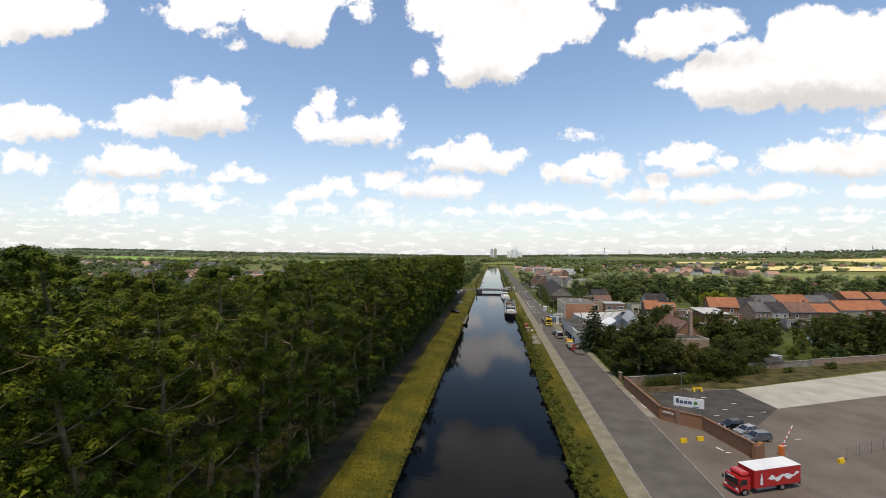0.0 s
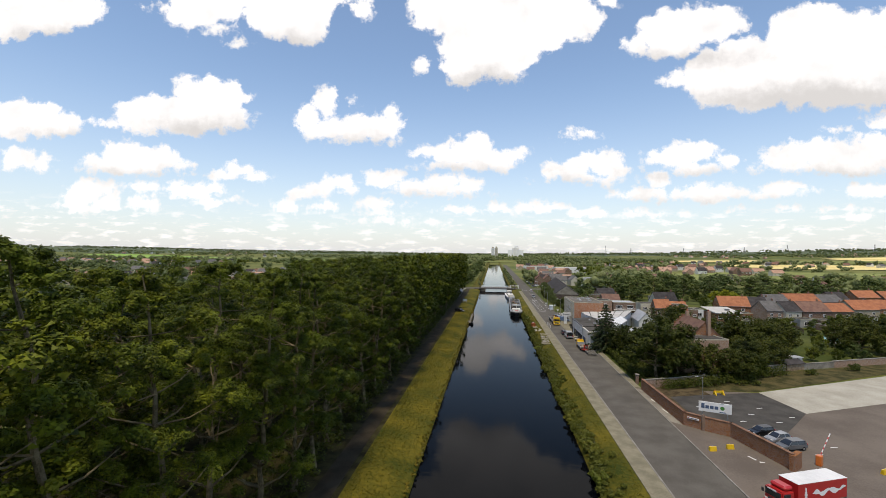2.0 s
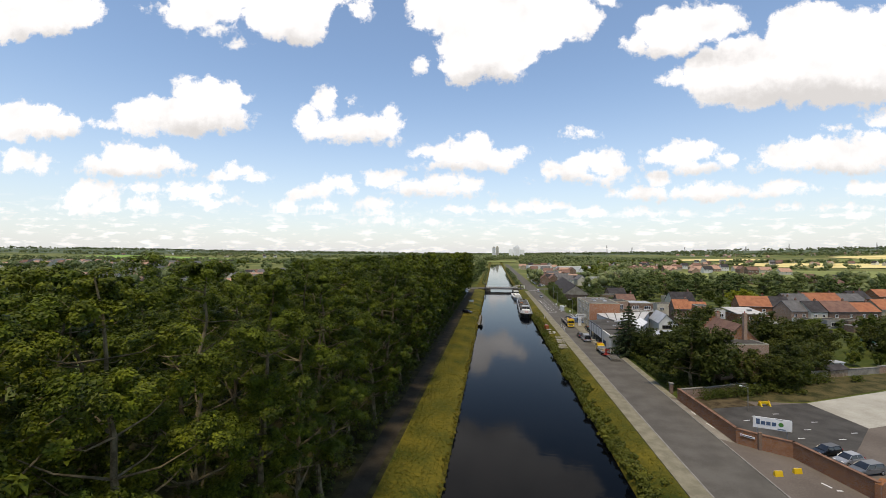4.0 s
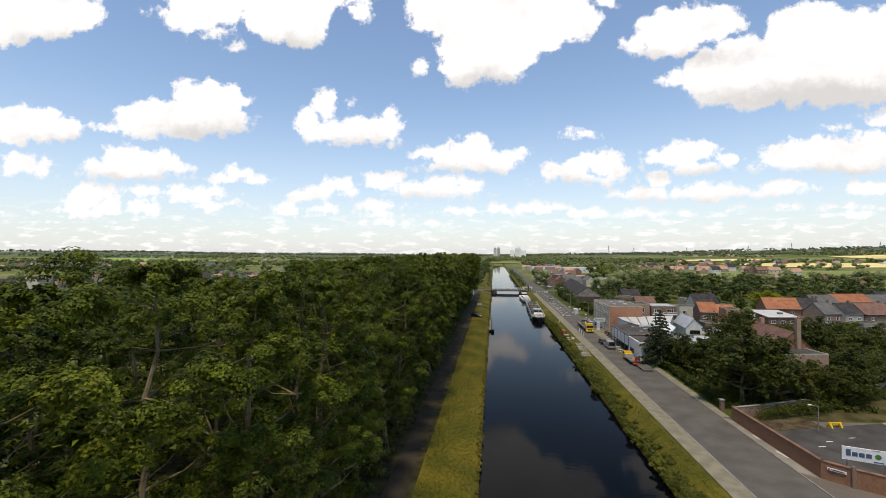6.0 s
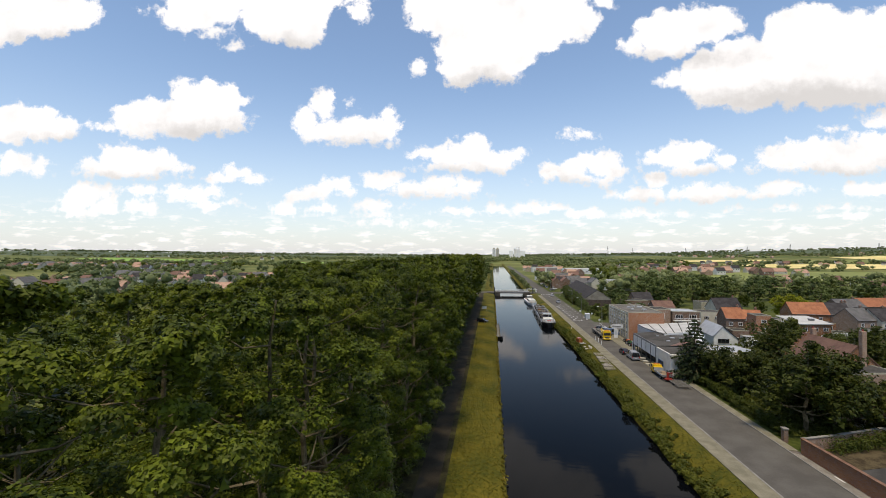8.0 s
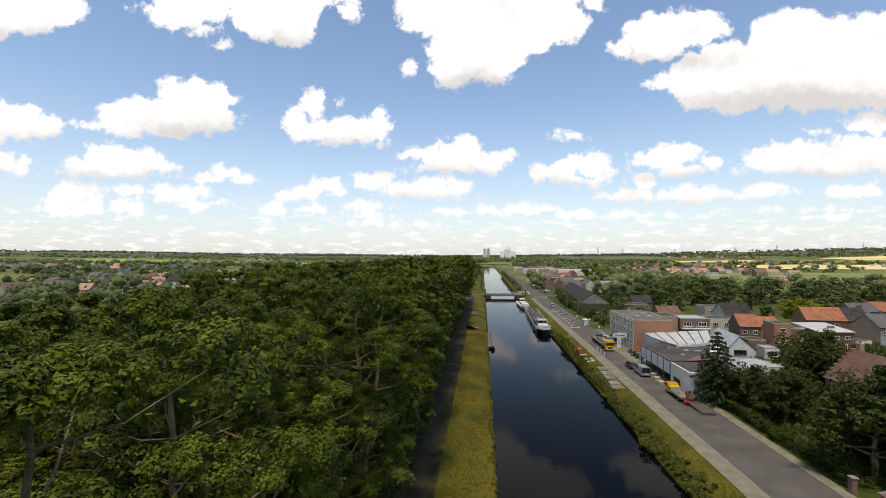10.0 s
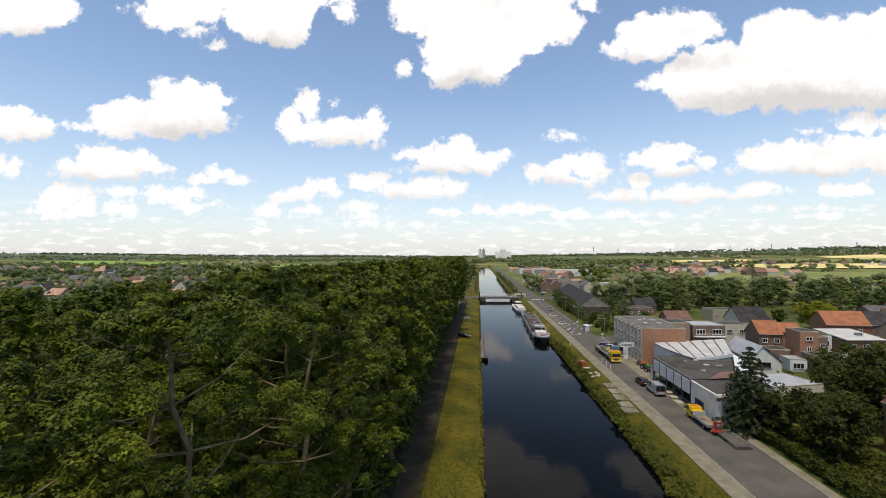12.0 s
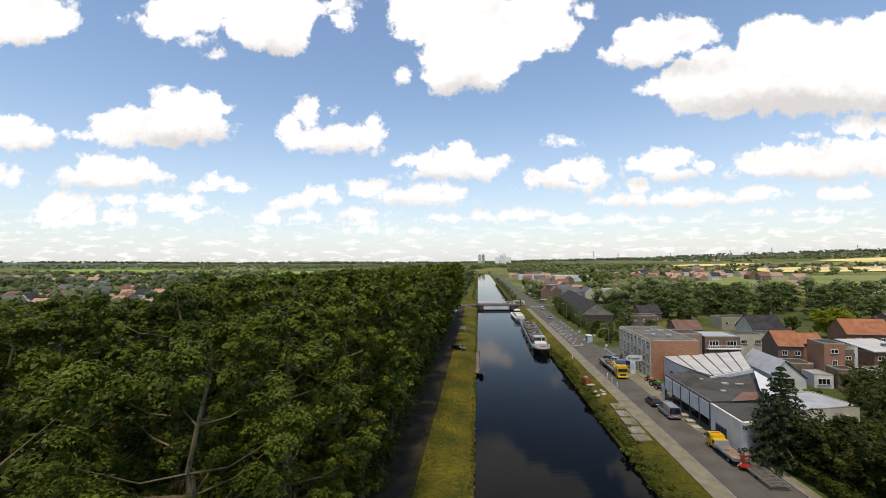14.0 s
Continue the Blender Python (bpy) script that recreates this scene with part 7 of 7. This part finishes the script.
# machines for sale and stacked goods before the showroom
for x, y, paint, s in ((30.6, 189.4, "orange_paint", 0.7), (30.4, 185.0, "green_paint", 0.9), (30.2, 182.0, "dark_red_paint", 0.75)):
    tractor = thing("garden_tractor", pose(x, y, 0.05, 0, 0, 30) @ Matrix.Diagonal((s, s, s, 1)), "small garden tractor displayed outside the workshop", "tractor", "machines for sale")
    part("bonnet", boxed(0, -0.9, 0.7, 1.0, 1.5, 0.8, bevel=0.12), paint, tractor)
    part("seat", boxed(0, 0.8, 0.9, 0.6, 0.6, 0.7, bevel=0.08), "dark_frame", tractor)
    part("mudguard", boxed(0, 0.7, 0.75, 1.8, 0.9, 0.2, bevel=0.06), paint, tractor)
    for y2, r in ((-1.2, 0.45), (0.7, 0.7)):
        for t in (-1, 1):
            wheel(tractor, t * 0.85, y2, r, 0.35)
md = random.Random(4)
for k in range(7):
    y = 156 + k * 2.6
    pallet = thing("pallet_stack", pose(27.3, y, 0.11, 0, 0, md.uniform(-12, 12)), "stack of pale slabs lying on the showroom forecourt", "stack", "stacks of goods")
    for j in range(md.randrange(1, 4)):
        part("slab", boxed(md.uniform(-0.1, 0.1), 0, j * 0.2, 1.5, 1.4, 0.16), "pale_concrete" if (k + j) % 2 else "grey_plank", pallet)
heap = thing("orange_container", pose(14.4, 187.5, 0.0, 0, 0, 10), "orange tank with grey sheets beside the canal", "container")
part("tank", boxed(0, 0, 0, 1.3, 2.6, 1.3, bevel=0.12), "rust", heap)
part("lid", boxed(0, 0, 1.3, 1.0, 1.9, 0.25, bevel=0.06), "dark_red_paint", heap)
part("sheet", boxed(0.2, -2.2, 0, 1.8, 1.2, 0.2, 12), "pale_concrete", heap)
for k in range(6):
    bag = thing("sand_bag", pose(15.2 + md.uniform(-1.2, 1.4), 181 - k * 0.8 + md.uniform(-0.6, 0.6), 0.0, 0, 0, md.uniform(0, 180)), "pale grey filled bag lying on the bank", "bag", "pale bags")
    part("sack", boxed(0, 0, -0.1, 0.95, 0.65, 0.36, bevel=0.1), "pale_concrete", bag)

# ---- boats and bridge ----
def hull(bm, length, beam, deep, high, bow, stern=0.85, steps=14):
    """A hull along y from 0 (bow) to its length, waterline at z = 0."""
    rings = []
    for k in range(steps + 1):
        f = k / steps
        if f < bow:
            wide = beam / 2 * math.sin((0.16 + 0.84 * f / bow) * math.pi / 2) ** 0.8
        elif f > 0.93:
            wide = beam / 2 * (1 - (1 - stern) * (f - 0.93) / 0.07)
        else:
            wide = beam / 2
        lift = high + 0.7 * max(0, 1 - f / bow) ** 1.5 + 0.3 * max(0, (f - 0.9) / 0.1)
        y = f * length
        rings.append([bm.verts.new(p) for p in ((-wide * 0.86, y + 0.4 * (1 - f), -deep), (-wide, y, lift * 0.6), (-wide, y, lift), (wide, y, lift), (wide, y, lift * 0.6), (wide * 0.86, y + 0.4 * (1 - f), -deep))])
    for a, b in zip(rings, rings[1:]):
        for i in range(6):
            j = (i + 1) % 6
            bm.faces.new((a[i], b[i], b[j], a[j]))
    bm.faces.new(rings[0])
    bm.faces.new(rings[-1][::-1])
    bmesh.ops.recalc_face_normals(bm, faces=bm.faces[:])
    return bm


barge = thing("canal_barge", pose(9.6, 226.8, WATER, 0, 0, -1.5), "long dark cargo barge with a white wheelhouse moored to the bank", "boat")
part("hull", hull(bmesh.new(), 70, 6.6, 0.5, 1.7, 0.1), "hull_black", barge)
part("bow_deck", prism(bmesh.new(), [(-1.7, 1.6), (1.7, 1.6), (2.8, 6.2), (-2.8, 6.2)], 1.75, 2.1), "grey_steel", barge, "grey raised foredeck")
for k in range(7):
    part("bulwark", boxed((-1.9, -2.4, -2.8, 1.9, 2.4, 2.8, 0)[k], (2.2, 4.0, 6.2, 2.2, 4.0, 6.2, 1.1)[k], 2.1, 0.12 if k < 6 else 2.6, 1.9 if k < 6 else 0.12, 0.75), "white_render", barge)
part("cabin", boxed(0, 9.2, 1.7, 4.2, 4.2, 1.4, bevel=0.12), "white_render", barge, "low white cabin")
part("cabin_windows", boxed(0, 9.2, 2.2, 4.26, 3.4, 0.5), "window_glass", barge)
house_ob = part("wheelhouse", boxed(0, 13.0, 1.7, 3.4, 3.2, 2.9, bevel=0.1), "white_render", barge, "white wheelhouse with dark windows")
part("window_band", boxed(0, 13.0, 3.3, 3.5, 3.3, 0.85), "window_glass", house_ob)
part("roof", boxed(0, 13.0, 4.6, 3.9, 3.9, 0.14, bevel=0.04), "zinc_roof", house_ob)
part("awning", boxed(0, 16.4, 3.6, 3.8, 2.4, 0.1), "worn_concrete", barge)
for k, (x, y, w) in enumerate(((-1.6, 18.4, 1.2), (1.4, 18.8, 0.9), (0.2, 19.4, 1.4), (-2.0, 7.0, 0.7), (1.9, 7.2, 0.8))):
    part("deck_box", boxed(x, y, 1.75, w, 0.8, 0.6 + 0.2 * (k % 2), bevel=0.05), ("grey_steel", "dark_red_paint", "plank")[k % 3], barge)
for k in range(9):
    part("hatch_cover", boxed(0, 21.5 + k * 4.9, 1.7, 5.0, 4.6, 0.9 + (0.25 if k % 2 else 0), bevel=0.12), "hatch_grey" if k % 3 else "felt_roof", barge)
load_dice = random.Random(21)
for k in range(16):
    part("hold_crate", boxed(load_dice.uniform(-1.9, 1.9), 22 + k * 2.7, 2.55, load_dice.uniform(0.6, 1.6), load_dice.uniform(0.6, 1.8), load_dice.uniform(0.35, 0.8), load_dice.uniform(-8, 8), bevel=0.05),
         load_dice.choice(("plank", "weeds", "grey_steel", "worn_concrete", "rust")), barge)
for s in (-1, 1):
    for k in range(14):
        part("stanchion", rod(bmesh.new(), (s * 3.05, 16 + k * 3.6, 1.9), (s * 3.05, 16 + k * 3.6, 2.9), 0.04, seg=5), "white_frame", barge)
    part("hand_rail", rod(bmesh.new(), (s * 3.05, 16, 2.85), (s * 3.05, 62.8, 2.85), 0.035, seg=5), "white_frame", barge)
for s in (-1, 1):
    part("gunwale", boxed(s * 3.1, 38, 1.72, 0.25, 60, 0.3), "grey_steel", barge)
    for k in range(8):
        part("rail_post", rod(bmesh.new(), (s * (1.0 + 0.25 * k), 1.6 + k * 0.7, 2.2), (s * (1.0 + 0.25 * k), 1.6 + k * 0.7, 3.2), 0.05, seg=5), "white_frame", barge)
part("winch", rod(bmesh.new(), (-0.9, 3.4, 2.6), (0.9, 3.4, 2.6), 0.35, 0.35, 10), "dark_red_paint", barge)
part("mast", rod(bmesh.new(), (0, 5.6, 2.3), (0, 5.6, 6.0), 0.09, 0.05), "white_frame", barge)
part("bow_light", boxed(0, 5.6, 5.2, 0.9, 0.1, 0.1), "white_frame", barge)
for k in range(3):
    part("anchor_fender", rod(bmesh.new(), (-3.35, 14 + k * 16, 0.3), (-3.35, 14 + k * 16, 1.3), 0.28, 0.28, 8), "rubber", barge)
cruiser = thing("white_cruiser", pose(10.2, 308, WATER, 0, 0, 2), "white cabin cruiser moored behind the barge", "boat")
part("hull", hull(bmesh.new(), 32, 5.4, 0.4, 1.5, 0.22), "white_panel", cruiser)
part("cabin", boxed(0, 12, 1.5, 3.9, 14, 1.7, bevel=0.2), "white_render", cruiser)
part("window_band", boxed(0, 12, 2.1, 4.0, 12.5, 0.6), "window_glass", cruiser)
part("wheelhouse", boxed(0, 20.5, 1.5, 3.4, 4.0, 3.2, bevel=0.15), "white_render", cruiser)
for s in (-1, 1):
    for k in range(6):
        part("side_window", boxed(s * 1.96, 7 + k * 2.0, 2.15, 0.1, 1.4, 0.75, bevel=0.03), "window_glass", cruiser)
    part("rail", rod(bmesh.new(), (s * 1.9, 1.5, 2.6), (s * 2.5, 8, 2.5), 0.04, seg=5), "white_frame", cruiser)
part("wheelhouse_windows", boxed(0, 20.5, 3.3, 3.5, 4.1, 0.8), "window_glass", cruiser)
part("roof_box", boxed(0.4, 11, 3.2, 1.4, 2.4, 0.35, bevel=0.06), "zinc_roof", cruiser)
part("fore_deck", boxed(0, 3.6, 1.6, 2.6, 3.0, 0.16, bevel=0.04), "plank", cruiser)
part("stern_deck", boxed(0, 27, 1.5, 3.6, 6, 0.3, bevel=0.05), "plank", cruiser)
quay = thing("landing_stage", pose(-13.0, 200.5, WATER), "grey wooden landing stage at the bank", "jetty")
for k in range(36):
    part("board", boxed(-0.1, 0.4 + k * 0.8, 0.75, 1.6, 0.72, 0.09), "grey_plank", quay)
for k in range(7):
    part("pile", rod(bmesh.new(), (0.6, 0.6 + k * 4.6, -0.6), (0.6, 0.6 + k * 4.6, 1.5), 0.14), "bark", quay)
raft = thing("moored_punt", pose(-11.9, 199.0, WATER), "small dark punt at the landing stage", "boat")
part("hull", hull(bmesh.new(), 3.4, 1.3, 0.1, 0.45, 0.3, steps=8), "hull_black", raft)

bridge = thing("lift_bridge", pose(0, 379, 0), "low steel road bridge with white rails over the canal", "bridge", kind="structure")
part("deck", boxed(0, 0, 0.1, 26, 11, 0.75), "grey_steel", bridge)
part("roadway", boxed(0, 0, 0.85, 26, 9.6, 0.08), "asphalt", bridge)
for s in (-1, 1):
    part("abutment", boxed(s * 11.6, 0, -3.5, 4.8, 13, 4.2), "quay_stone", bridge)
    part("girder", boxed(0, s * 5.3, -0.35, 19, 0.35, 1.25), "worn_concrete" if s < 0 else "grey_steel", bridge)
    for k in range(14):
        part("rail_post", boxed(-12.6 + k * 1.94, s * 5.6, 0.8, 0.1, 0.1, 1.15), "white_frame", bridge)
    for z in (1.3, 1.85):
        part("rail", boxed(0, s * 5.6, z, 25.6, 0.1, 0.1), "white_frame", bridge)
    part("ramp", boxed(s * 16, 0, -0.2, 7, 10, 0.6), "asphalt", bridge)
for x in (-13.6, 15.6):
    part("signal_post", boxed(x, -7, 0, 0.7, 0.7, 3.4, bevel=0.05), "dark_frame", bridge)
    part("signal_head", boxed(x, -7, 3.4, 1.0, 0.6, 1.2, bevel=0.06), "dark_frame", bridge)
mech = thing("lift_frame", pose(13.4, 379, 0), "white steel counterweight frame of the bridge", "frame", kind="structure")
for x, y in ((-1.4, -4.5), (-1.4, 4.5), (5.4, -4.5), (5.4, 4.5)):
    part("upright", boxed(x, y, 0, 0.24, 0.24, 2.6), "white_frame", mech)
for y in (-4.5, 4.5):
    part("beam", boxed(2, y, 2.5, 7.4, 0.2, 0.24), "white_frame", mech)
for z in (1.2, 2.2):
    part("tie", boxed(5.4, 0, z, 0.2, 8.8, 0.2), "white_frame", mech)
notice = thing("notice_board", pose(-19.6, 268, 0), "pale blue notice board beside the towpath", "sign")
part("panel", boxed(0, 0, 0.9, 2.6, 0.12, 1.3), "blue_grey_cladding", notice)
for s in (-1, 1):
    part("post", boxed(s * 1.1, 0, 0, 0.12, 0.12, 2.3), "steel", notice)

# pylons on the skyline
for x, y, h in ((900, 3000, 46), (1250, 3050, 46), (1600, 3000, 44), (2200, 2800, 46), (640, 2600, 60), (1980, 3200, 44)):
    z = ground_z(x, y)
    pylon = thing("pylon", pose(x, y, z, 0, 0, 30), "thin grey power pylon on the skyline", "pylon", "pylons")
    for sx in (-1, 1):
        for sy in (-1, 1):
            part("leg", rod(bmesh.new(), (sx * 4, sy * 4, -2), (sx * 0.5, sy * 0.5, h), 0.55, 0.4, 4), "grey_steel", pylon)
    for zz, w in ((h * 0.62, 10), (h * 0.78, 8), (h * 0.92, 6)):
        part("cross_arm", boxed(0, 0, zz, w * 2, 0.8, 0.8), "grey_steel", pylon)
